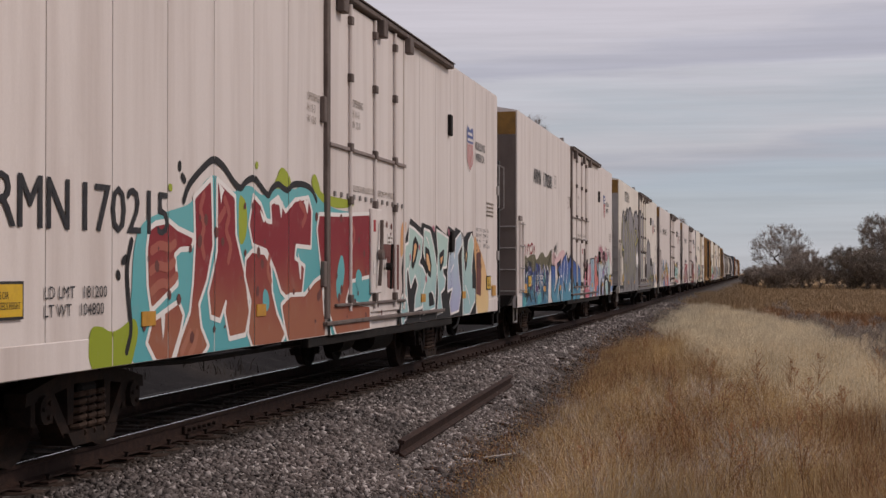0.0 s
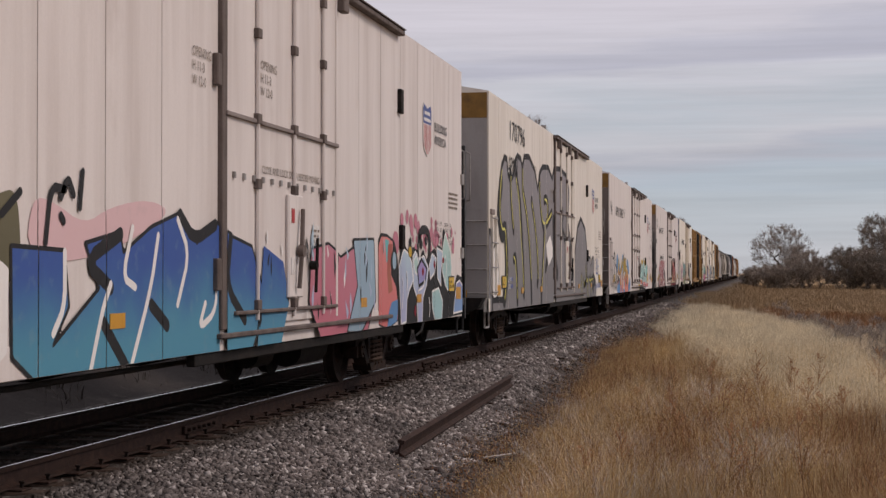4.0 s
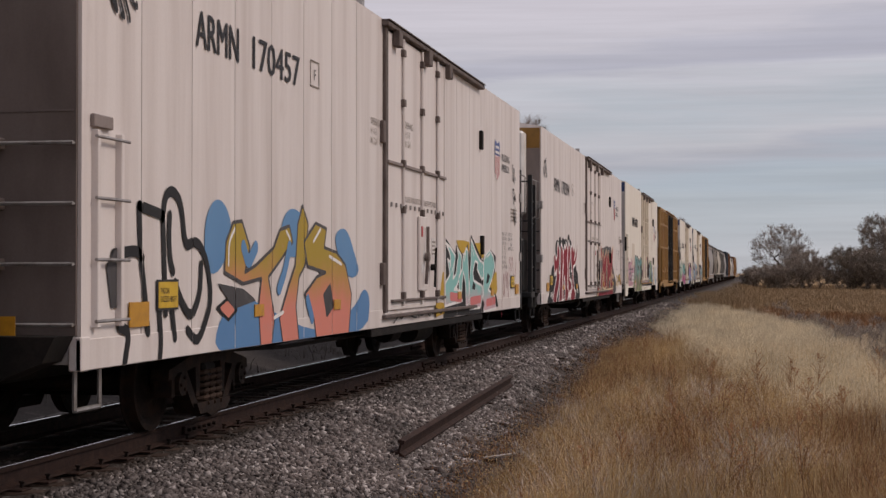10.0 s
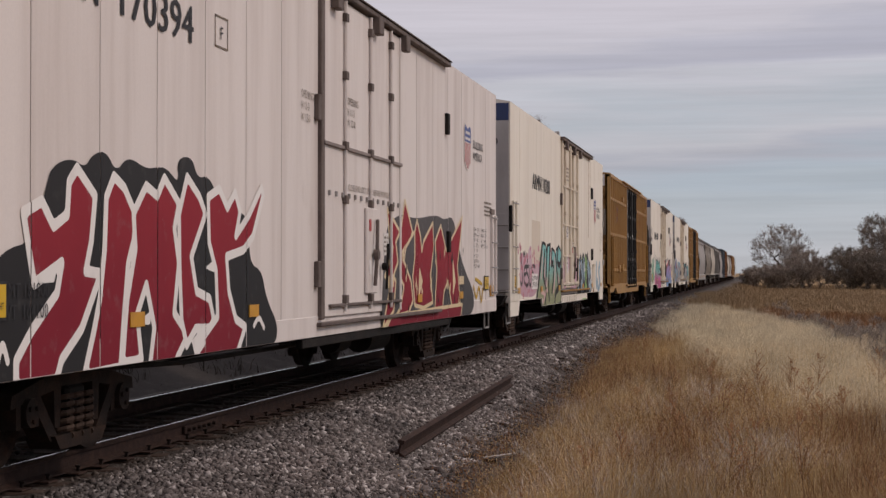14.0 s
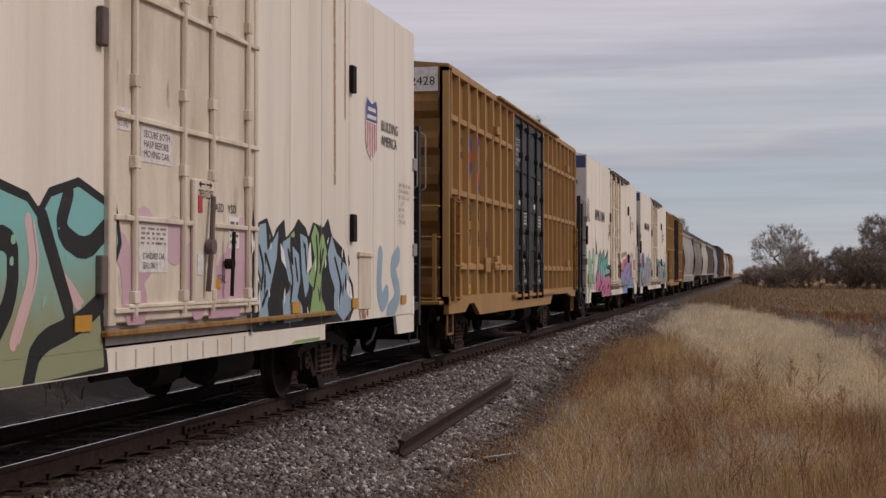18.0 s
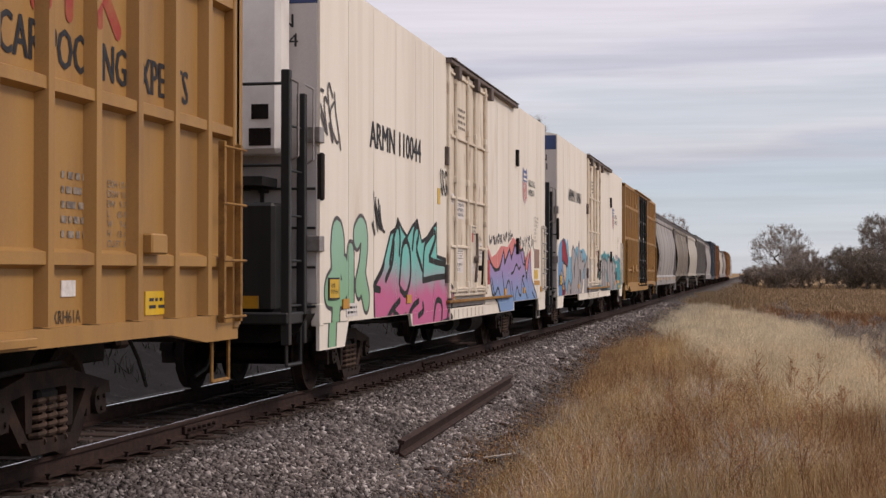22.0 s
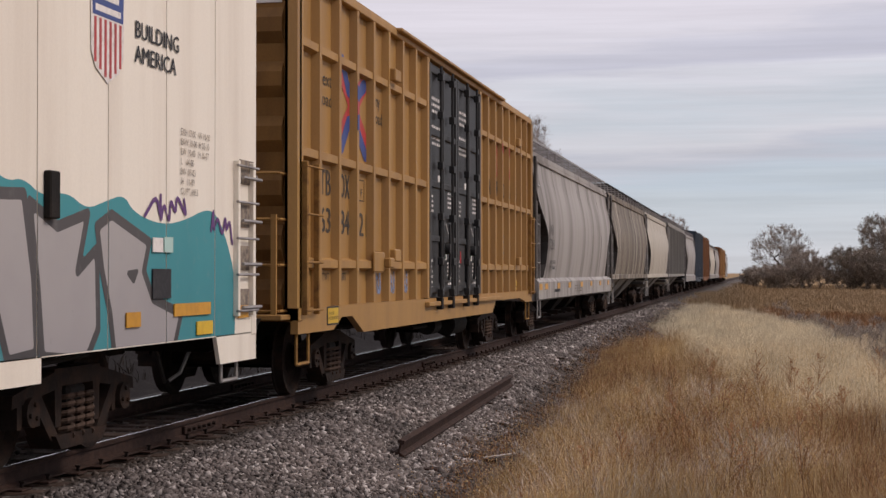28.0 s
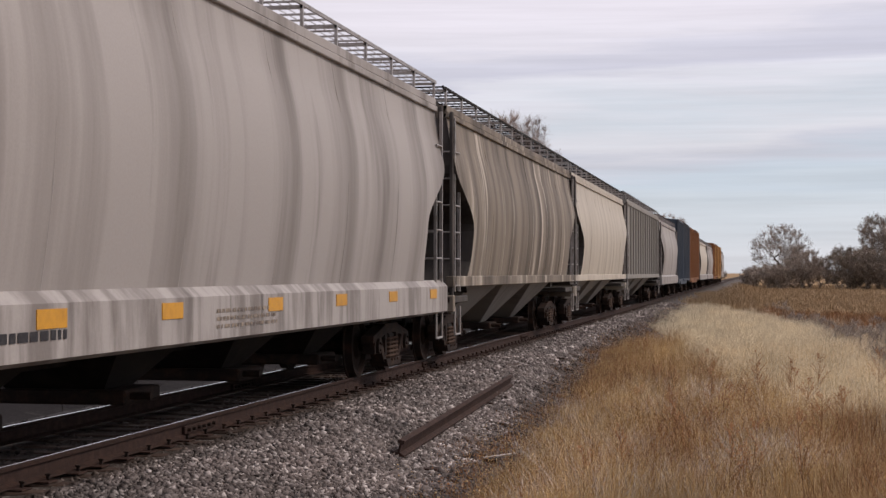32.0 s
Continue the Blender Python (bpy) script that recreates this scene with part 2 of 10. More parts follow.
def spray_paint(name, low, high, z0, z1, speck=None, thin=(0.66, 1.0)):
    """Sprayed colour that fades from one tone to another up the side, with cloudy patches."""
    m = bpy.data.materials.new(name)
    m.use_nodes = True
    n, l = m.node_tree.nodes, m.node_tree.links
    p = n["Principled BSDF"]
    p.inputs["Roughness"].default_value, p.inputs["Specular IOR Level"].default_value = 0.7, 0.2
    co, sep, no, add, rp, mx = (n.new("ShaderNode" + k) for k in ("TexCoord", "SeparateXYZ", "TexNoise", "Math", "MapRange", "MixRGB"))
    no.inputs["Scale"].default_value, no.inputs["Detail"].default_value = 1.6, 4.0
    add.operation, add.inputs[2].default_value = "MULTIPLY_ADD", 0.0
    add.inputs[1].default_value = (z1 - z0) * 0.9
    l.new(co.outputs["Object"], sep.inputs[0])
    l.new(co.outputs["Object"], no.inputs["Vector"])
    l.new(no.outputs["Fac"], add.inputs[0])
    l.new(sep.outputs["Z"], add.inputs[2])
    rp.inputs["From Min"].default_value, rp.inputs["From Max"].default_value = z0 + (z1 - z0) * 0.45, z1 + (z1 - z0) * 0.45
    rp.interpolation_type = "SMOOTHSTEP"
    l.new(add.outputs[0], rp.inputs["Value"])
    l.new(rp.outputs[0], mx.inputs[0])
    mx.inputs[1].default_value, mx.inputs[2].default_value = (*low, 1), (*high, 1)
    out = mx.outputs[0]
    wear, wr, wm = n.new("ShaderNodeTexNoise"), n.new("ShaderNodeMapRange"), n.new("ShaderNodeMixRGB")
    wear.inputs["Scale"].default_value, wear.inputs["Detail"].default_value = 7.0, 8.0
    wr.inputs["From Min"].default_value, wr.inputs["From Max"].default_value = 0.58, 0.72
    wr.inputs["To Max"].default_value = 0.3
    l.new(co.outputs["Object"], wear.inputs["Vector"])
    l.new(wear.outputs["Fac"], wr.inputs["Value"])
    l.new(wr.outputs[0], wm.inputs[0])
    l.new(out, wm.inputs[1])
    wm.inputs[2].default_value = (*(speck or tuple(min(1, c * 0.6 + 0.12) for c in low)), 1)
    l.new(wm.outputs[0], p.inputs["Base Color"])
    # thin coats and chips let the car's own paint show
    chip, cr, clear, blend = (n.new("ShaderNode" + k) for k in ("TexNoise", "MapRange", "BsdfTransparent", "MixShader"))
    chip.inputs["Scale"].default_value, chip.inputs["Detail"].default_value, chip.inputs["Roughness"].default_value = 16.0, 9.0, 0.72
    cr.inputs["From Min"].default_value, cr.inputs["From Max"].default_value = thin
    l.new(co.outputs["Object"], chip.inputs["Vector"])
    l.new(chip.outputs["Fac"], cr.inputs["Value"])
    l.new(cr.outputs[0], blend.inputs[0])
    l.new(p.outputs[0], blend.inputs[1])
    l.new(clear.outputs[0], blend.inputs[2])
    l.new(blend.outputs[0], n["Material Output"].inputs["Surface"])
    return m


# ---- mesh building ----
class Geo:
    """Gathers vertices and faces of one mesh."""

    def __init__(self):
        self.v, self.f = [], []

    def add(self, verts, faces):
        k = len(self.v)
        self.v += verts
        self.f += [tuple(i + k for i in q) for q in faces]
        return self

    def box(self, x0, y0, z0, x1, y1, z1, c=0.0):
        if c <= 0:
            vs = [(x, y, z) for z in (z0, z1) for x, y in ((x0, y0), (x1, y0), (x1, y1), (x0, y1))]
            return self.add(vs, [(3, 2, 1, 0), (4, 5, 6, 7), (0, 1, 5, 4), (1, 2, 6, 5), (2, 3, 7, 6), (3, 0, 4, 7)])
        bm = bmesh.new()
        bmesh.ops.create_cube(bm, size=1.0)
        for q in bm.verts:
            q.co = ((x0 + x1) / 2 + q.co.x * (x1 - x0), (y0 + y1) / 2 + q.co.y * (y1 - y0), (z0 + z1) / 2 + q.co.z * (z1 - z0))
        bmesh.ops.bevel(bm, geom=bm.edges[:], offset=c, segments=1, affect="EDGES")
        bm.verts.index_update()
        self.add([tuple(q.co) for q in bm.verts], [[w.index for w in fa.verts] for fa in bm.faces])
        bm.free()
        return self

    def rod(self, p, q, r, n=8, r2=None):
        p, q = Vector(p), Vector(q)
        d = (q - p).normalized()
        a = d.orthogonal().normalized()
        b = d.cross(a)
        vs = []
        for c, rr in ((p, r), (q, r if r2 is None else r2)):
            vs += [tuple(c + (a * math.cos(k * math.tau / n) + b * math.sin(k * math.tau / n)) * rr) for k in range(n)]
        fs = [(k, (k + 1) % n, n + (k + 1) % n, n + k) for k in range(n)]
        return self.add(vs, fs + [tuple(range(n - 1, -1, -1)), tuple(range(n, 2 * n))])

    def path(self, pts, r, n=7):
        for p, q in zip(pts, pts[1:]):
            self.rod(p, q, r, n)
        return self

    def prism(self, prof, axis, lo, hi):
        """A polygon drawn in the plane across the axis ('x': y,z; 'y': x,z; 'z': x,y), drawn out from lo to hi."""
        put = {"x": lambda u, w, h: (h, u, w), "y": lambda u, w, h: (u, h, w), "z": lambda u, w, h: (u, w, h)}[axis]
        n = len(prof)
        vs = [put(u, w, h) for h in (lo, hi) for u, w in prof]
        return self.add(vs, [(k, (k + 1) % n, n + (k + 1) % n, n + k) for k in range(n)] + [tuple(range(n - 1, -1, -1)), tuple(range(n, 2 * n))])

    def lathe_x(self, prof, n=28):
        """Turns a profile of (x, r) about the x axis."""
        vs = [(x, r * math.cos(k * math.tau / n), r * math.sin(k * math.tau / n)) for x, r in prof for k in range(n)]
        fs = [(i * n + k, i * n + (k + 1) % n, (i + 1) * n + (k + 1) % n, (i + 1) * n + k) for i in range(len(prof) - 1) for k in range(n)]
        return self.add(vs, fs)

    def mesh(self, name, material, smooth=32):
        me = bpy.data.meshes.new(name)
        me.from_pydata(self.v, [], self.f)
        me.materials.append(material)
        if smooth:
            me.shade_smooth()
            me.set_sharp_from_angle(angle=radians(smooth))
        bm = bmesh.new()
        bm.from_mesh(me)
        bmesh.ops.recalc_face_normals(bm, faces=bm.faces[:])
        bm.to_mesh(me)
        bm.free()
        return me


def part(name, geo, material, parent, label="", at=None):
    me = geo if isinstance(geo, bpy.types.Mesh) else geo.mesh(name, material)
    ob = new(name, me)
    ob.parent = parent
    if at is not None:
        ob.matrix_basis = at
    if label:
        tagged(ob, label)
    return ob


def lettering(parent, body, y0, y1, z0, z1, material, x, name="lettering", label="", facing="side", bold=0.0):
    """Letters painted on the side (reading along +y) or on the near end (reading along +x), filling the given span."""
    cu = bpy.data.curves.new("letters", "FONT")
    cu.body, cu.size, cu.fill_mode, cu.resolution_u = body, 1.0, "FRONT", 2
    tmp = bpy.data.objects.new("letters", cu)
    me = bpy.data.meshes.new_from_object(tmp)
    bpy.data.objects.remove(tmp)
    bpy.data.curves.remove(cu)
    co = np.array([q.co[:] for q in me.vertices])
    lo, hi = co.min(0), co.max(0)
    u = y0 + (co[:, 0] - lo[0]) / (hi[0] - lo[0]) * (y1 - y0)
    w = z0 + (co[:, 1] - lo[1]) / (hi[1] - lo[1]) * (z1 - z0)
    k = np.full(len(u), x)
    pts = np.stack((k, u, w), 1) if facing == "side" else np.stack((u, k, w), 1)
    faces = [tuple(q.vertices) for q in me.polygons]
    bpy.data.meshes.remove(me)
    rows = [tuple(q) for q in pts]
    if bold:
        step = (bold * 0.04, bold, 0) if facing == "side" else (bold, -bold * 0.04, 0)
        shifted = [tuple(a + b for a, b in zip(q, step)) for q in rows]
        faces += [tuple(i + len(rows) for i in q) for q in faces]
        rows += shifted
    me = bpy.data.meshes.new(name)
    me.from_pydata(rows, [], faces)
    me.materials.append(material)
    made = part(name, me, material, parent, label)
    return made if name in ("car_mark", "car_number", "lettering") else tagged(made, kind="stuff")


def bars(parent, y0, y1, z0, z1, rows, x, material, seed=1, name="small_print"):
    """Small print too fine to read: rows of short bars."""
    rng, g = random.Random(seed), Geo()
    step = (z1 - z0) / rows
    for i in range(rows):
        y = y0
        while y < y1 - 0.02:
            w = min(rng.uniform(0.04, 0.16), y1 - y)
            g.add([(x, y, z0 + (i + 0.25) * step), (x, y + w, z0 + (i + 0.25) * step), (x, y + w, z0 + (i + 0.72) * step), (x, y, z0 + (i + 0.72) * step)], [(0, 1, 2, 3)])
            y += w + rng.uniform(0.025, 0.06)
    return tagged(part(name, g, material, parent), kind="stuff")


def plate(parent, name, y0, y1, z0, z1, x, material, label="", depth=0.006):
    return part(name, Geo().box(x - 0.004, y0, z0, x + depth, y1, z1), material, parent, label)


# ---- sprayed lettering ----
def soften(pts):
    """Rounds a polyline's corners."""
    if len(pts) < 3:
        return pts
    out = [pts[0]]
    for a, b, c in zip(pts, pts[1:], pts[2:]):
        for s in (0.22, 0.5, 0.78):
            p = ((a[0] + b[0]) / 2 * (1 - s) ** 2 + 2 * s * (1 - s) * b[0] + (b[0] + c[0]) / 2 * s * s,
                 (a[1] + b[1]) / 2 * (1 - s) ** 2 + 2 * s * (1 - s) * b[1] + (b[1] + c[1]) / 2 * s * s)
            out.append(p)
    return out + [pts[-1]]


def graffiti(parent, fields, strokes, layers, label, zlo, zhi, res=0.035, rounded=True, name="graffiti", block=False, nest=False, stuff=True):
    """Sprayed shapes on the side: strokes grown by each layer's offset, cut at the joints between the fields (y0, y1, x).
    layers: (offset, material, lift), lowest first."""
    segs = []
    for pts, r in strokes:
        pts = soften(pts) if rounded else pts
        segs += [(*p, *q, r) for p, q in zip(pts, pts[1:])]
    s = np.array(segs)
    grow = max(o for o, _, _ in layers)
    ya, yb = min(s[:, 0].min(), s[:, 2].min()) - s[:, 4].max() - grow - 0.1, max(s[:, 0].max(), s[:, 2].max()) + s[:, 4].max() + grow + 0.1
    za = max(zlo, min(s[:, 1].min(), s[:, 3].min()) - s[:, 4].max() - grow - 0.1)
    zb = min(zhi, max(s[:, 1].max(), s[:, 3].max()) + s[:, 4].max() + grow + 0.1)
    zs = np.linspace(za, zb, max(4, int((zb - za) / res)))
    builds = [Geo() for _ in layers]
    for f0, f1, x in fields:
        a, b = max(ya, f0), min(yb, f1)
        if b - a < 0.05:
            continue
        ys = np.linspace(a, b, max(3, int((b - a) / res)))
        gy, gz = np.meshgrid(ys, zs, indexing="ij")
        sd = np.full(gy.shape, 9.0)
        for y0, z0, y1, z1, r in segs:
            if max(y0, y1) + r + grow + 0.2 < a or min(y0, y1) - r - grow - 0.2 > b:
                continue
            dy, dz = y1 - y0, z1 - z0
            t = np.clip(((gy - y0) * dy + (gz - z0) * dz) / (dy * dy + dz * dz + 1e-9), 0, 1)
            ey, ez = gy - y0 - t * dy, gz - z0 - t * dz
            dist = (ey ** 4 + ez ** 4) ** 0.25 if block else np.hypot(ey, ez)
            sd = np.minimum(sd, dist - r)
        for g, (off, _, lift) in zip(builds, layers):
            march(g, ys, zs, sd - off, x + lift)
    made = None
    for g, (off, mat, lift) in zip(builds, layers):
        if g.v:
            me = bpy.data.meshes.new(name)
            me.from_pydata(g.v, [], g.f)
            me.materials.append(mat)
            ob = part(name if not (nest and made) else "letter_fill", me, mat, made if nest and made else parent, label if not (nest and made) else "")
            if stuff and not nest:
                tagged(ob, kind="stuff")
            made = made if nest and made else ob
    return made


def march(g, ys, zs, val, x):
    ins = val < 0
    n, m = len(ys), len(zs)
    full = ins[:-1, :-1] & ins[1:, :-1] & ins[1:, 1:] & ins[:-1, 1:]
    some = (ins[:-1, :-1] | ins[1:, :-1] | ins[1:, 1:] | ins[:-1, 1:]) & ~full
    V, Fc = g.v, g.f
    for i in range(n - 1):
        j = 0
        while j < m - 1:
            if full[i, j]:
                k = j
                while k < m - 1 and full[i, k]:
                    k += 1
                b = len(V)
                V += [(x, ys[i], zs[j]), (x, ys[i + 1], zs[j]), (x, ys[i + 1], zs[k]), (x, ys[i], zs[k])]
                Fc.append((b, b + 1, b + 2, b + 3))
                j = k
            else:
                j += 1
    for i, j in zip(*np.nonzero(some)):
        cs = ((i, j), (i + 1, j), (i + 1, j + 1), (i, j + 1))
        poly = []
        for a, b in zip(cs, cs[1:] + cs[:1]):
            va, vb = val[a], val[b]
            if va < 0:
                poly.append((x, ys[a[0]], zs[a[1]]))
            if (va < 0) != (vb < 0):
                t = va / (va - vb)
                poly.append((x, ys[a[0]] + t * (ys[b[0]] - ys[a[0]]), zs[a[1]] + t * (zs[b[1]] - zs[a[1]])))
        if len(poly) > 2:
            b = len(V)
            V += poly
            Fc.append(tuple(range(b, b + len(poly))))


# ---- ground and track bed ----
TRACK_X, GAUGE_HALF = -6.53, 0.7525


def soft_noise(x, y, s, seed=0.0):
    return noise.noise(Vector((x / s, y / s, seed)))


def grass_edge(y):
    """Where the dry grass begins beside the ballast."""
    e = -2.5 - 0.045 * (min(max(y, 5), 40) - 14) - 0.005 * max(0.0, min(y, 230) - 40)
    return e + 0.22 * soft_noise(0.0, y, 4.0, 3.0)


def bank_edge(y):
    """Right side of the pale grass bank, where the hollow begins."""
    return 2.4 if y < 42 else 2.4 - 0.038 * (min(y, 60) - 42) - 0.108 * max(0.0, min(y, 105) - 60)


def ground_z(x, y):
    z = -0.66 + 0.10 * soft_noise(x, y, 7.0) + 0.04 * soft_noise(x, y, 1.7, 5.0)
    low = x - 2.0 if y < 60 else x - 2.0 + (min(y, 105) - 60) * 0.08
    if low > 0:
        z -= min(low * 0.22, 0.55)
    far = min(1.0, math.hypot(x, y) / 900.0)
    z += far * 0.25 * soft_noise(x, y, 160.0, 9.0)
    if x < -9.5:
        z = -0.75 + 0.1 * soft_noise(x, y, 6.0, 2.0)
        if y < 330:
            up = min(1.0, max(0.0, (-10.2 - x) / 4.5)) * min(1.0, max(0.0, (330 - y) / 80.0))
            z += 1.5 * up * up * (3 - 2 * up)
    if -9.6 < x < -3.0:
        z = min(z, -0.80)
    return z


def bed_z(x):
    """Height of the ballast across the track."""
    d = abs(x - TRACK_X)
    if d < 1.75:
        return -0.225 + 0.03 * min(1.0, max(0.0, (d - 1.05) / 0.2))
    right = x > TRACK_X
    toe = 3.3 if right else 3.6
    drop = 0.40 if right else 0.6
    s = min(1.0, (d - 1.75) / (toe - 1.75))
    return -0.195 - drop * (s * s * (3 - 2 * s))


def earth_material(name, a, b, c, scale=0.5):
    return surface(name, a, b, 0.95, scale=scale, cover=(0.4, 0.62), fine=0.25, fine_scale=25, bump=0.8, vary=0.0, third=c, third_cover=(0.5, 0.62), third_scale=0.12)


EARTH = earth_material("dry_field_earth", (0.26, 0.165, 0.08), (0.20, 0.125, 0.065), (0.33, 0.24, 0.13))
GRAVEL = surface("grey_ballast_gravel", (0.085, 0.072, 0.067), (0.045, 0.037, 0.034), 0.9, scale=14, cover=(0.35, 0.62), fine=0.3, fine_scale=55, bump=1.0, vary=0.0,
                 third=(0.2, 0.185, 0.18), third_cover=(0.56, 0.62), third_scale=22)


def sheet(name, xs, ys, zf, material):
    vs = [(x, y, zf(x, y)) for y in ys for x in xs]
    n = len(xs)
    fs = [(j * n + i, j * n + i + 1, (j + 1) * n + i + 1, (j + 1) * n + i) for j in range(len(ys) - 1) for i in range(n - 1)]
    me = bpy.data.meshes.new(name)
    me.from_pydata(vs, [], fs)
    me.materials.append(material)
    me.shade_smooth()
    return new(name, me)


def spread(near, step, far, growth=1.22):
    out, s = [0.0], step
    while out[-1] < far:
        if out[-1] > near:
            s *= growth
        out.append(out[-1] + s)
    return out


gx = [-v for v in reversed(spread(14, 0.5, 4200)[1:])] + spread(14, 0.5, 4200)
gy = [-v for v in reversed(spread(10, 2.0, 900)[1:])] + spread(60, 0.6, 4600)
tagged(sheet("ground", gx, gy, ground_z, EARTH), "dry brown prairie earth with sparse grass", "ground", kind="structure")
bx = [TRACK_X + v for v in (-3.9, -3.6, -3.2, -2.8, -2.4, -2.0, -1.75, -1.2, -0.6, 0, 0.6, 1.2, 1.75, 1.95, 2.15, 2.35, 2.55, 2.75, 2.95, 3.15, 3.3, 3.7, 4.1, 4.5)]
by = [-220 + 4.0 * k for k in range(57)] + [8 + 0.35 * k for k in range(150)] + [60.5 + 3 * k for k in range(60)] + [240 + 25 * k for k in range(60)]
tagged(sheet("ballast", bx, by, lambda x, y: bed_z(x) + (0.025 * soft_noise(x, y, 0.5) if 6 < y < 90 else 0.0) - (max(0.0, x + 3.0) * 0.25), GRAVEL),
       "grey crushed stone railway ballast bed", "ballast", kind="structure")

BED_DARK = surface("oil-stained_track_gravel", (0.05, 0.04, 0.036), (0.03, 0.024, 0.022), 0.9, scale=14, fine=0.3, fine_scale=55, bump=1.0, vary=0.0, third=(0.11, 0.095, 0.088), third_cover=(0.58, 0.64), third_scale=22)
tagged(sheet("track_bed", [TRACK_X + v for v in (-1.6, -1.2, -0.6, 0, 0.6, 0.95, 1.12, 1.3, 1.5)], by, lambda x, y: -0.214 + (0.025 * soft_noise(x, y, 0.5) if 6 < y < 90 else 0.0) + (0.03 if abs(x - TRACK_X) > 1.1 else 0.0) - (0.03 if x > TRACK_X + 1.45 else 0.0), BED_DARK),
       "dark oil-stained gravel between and beside the rails", "gravel", kind="structure")

# bank dirt toned darker to hold the shade behind the train
FAR_DIRT_SHADED = surface("dark_cinder_dirt", (0.034, 0.028, 0.026), (0.020, 0.016, 0.015), 0.95, scale=0.7, fine=0.3, fine_scale=20, bump=1.0, vary=0.0, third=(0.058, 0.049, 0.045), third_cover=(0.56, 0.7), third_scale=2.5)
tagged(sheet("far_bank", [-34, -28, -23, -19, -16.5, -15, -13.5, -12.6, -11.8, -11, -10.3, -9.7, -9.2], [-30 + 6 * k for k in range(6)] + [4 + 0.9 * k for k in range(130)] + [122 + 6 * k for k in range(36)], lambda x, y: ground_z(x, y) + (0.08 if -30 < x < -9.3 else -0.3) + 0.05 * soft_noise(x, y, 3.0, 8.0), FAR_DIRT_SHADED),
       "dark dirt bank on the far side of the track, deepened for shade", "bank", kind="structure")

track = tagged(new("railway_track"), "rusty steel railway track on weathered wooden ties", "railway track", kind="structure")
RAIL_PROF = ((-0.07, -0.17), (0.07, -0.17), (0.07, -0.155), (0.012, -0.135), (0.010, -0.045), (0.035, -0.034), (0.036, -0.008), (0.028, -0.0015), (-0.028, -0.0015), (-0.036, -0.008),
             (-0.035, -0.034), (-0.010, -0.045), (-0.012, -0.135), (-0.07, -0.155))
for side in (1, -1):
    rx = TRACK_X + side * GAUGE_HALF
    rail = part("rail", Geo().prism([(rx + u, w) for u, w in RAIL_PROF], "y", -220, 1700), RAIL_RUST, track, "rust-brown steel rail")
    # unequal strip widths shape how much glint each rail shows
    worn = (-0.014, -0.007) if side > 0 else (-0.014, 0.018)
    part("rail_head", Geo().prism([(rx + worn[0], -0.0012), (rx + worn[1], -0.0012), (rx + worn[1] - 0.001, 0.001), (rx + worn[0] + 0.001, 0.001)], "y", -220, 1700), RAIL_HEAD, rail, "wheel-polished bright running surface")
    for jy in (16.0, 27.9, 39.8):
        yj = jy if side > 0 else jy + 6
        bar = Geo().box(rx + 0.014, yj - 0.46, -0.135, rx + 0.05, yj + 0.46, -0.05, 0.006).box(rx - 0.05, yj - 0.46, -0.135, rx - 0.014, yj + 0.46, -0.05, 0.006)
        joint = part("joint_bar", bar, RAIL_RUST, rail, "bolted steel joint bar")
        for k in range(6):
            part("bolt", Geo().rod((rx + 0.045, yj - 0.38 + k * 0.152, -0.092), (rx + 0.085, yj - 0.38 + k * 0.152, -0.092), 0.019, 6), RUST, rail)


# ---- rolling gear shared by all cars ----
WHEEL_R = 0.457
WHEEL_PROF = ((-0.068, 0.12), (-0.06, 0.16), (-0.03, 0.2), (-0.02, 0.34), (-0.045, 0.37), (-0.066, 0.40), (-0.066, WHEEL_R + 0.024), (-0.05, WHEEL_R + 0.028), (-0.035, WHEEL_R + 0.004), (-0.025, WHEEL_R),
              (0.07, WHEEL_R - 0.004), (0.07, 0.40), (0.05, 0.37), (0.02, 0.33), (0.03, 0.2), (0.075, 0.15), (0.08, 0.1), (0.08, 0.085))


def wheelset_mesh():
    g = Geo()
    g.lathe_x([(GAUGE_HALF + 0.02 + x, r) for x, r in WHEEL_PROF])
    g.lathe_x([(-GAUGE_HALF - 0.02 - x, r) for x, r in reversed(WHEEL_PROF)])
    g.rod((-1.06, 0, 0), (1.06, 0, 0), 0.085, 14)
    for s in (-1, 1):
        g.rod((s * 1.04, 0, 0), (s * 1.16, 0, 0), 0.115, 12)
        for k in range(3):
            a = k * math.tau / 3
            g.rod((s * 1.15, 0.065 * math.cos(a), 0.065 * math.sin(a)), (s * 1.18, 0.065 * math.cos(a), 0.065 * math.sin(a)), 0.02, 6)
    return g.mesh("wheelset", RUST)


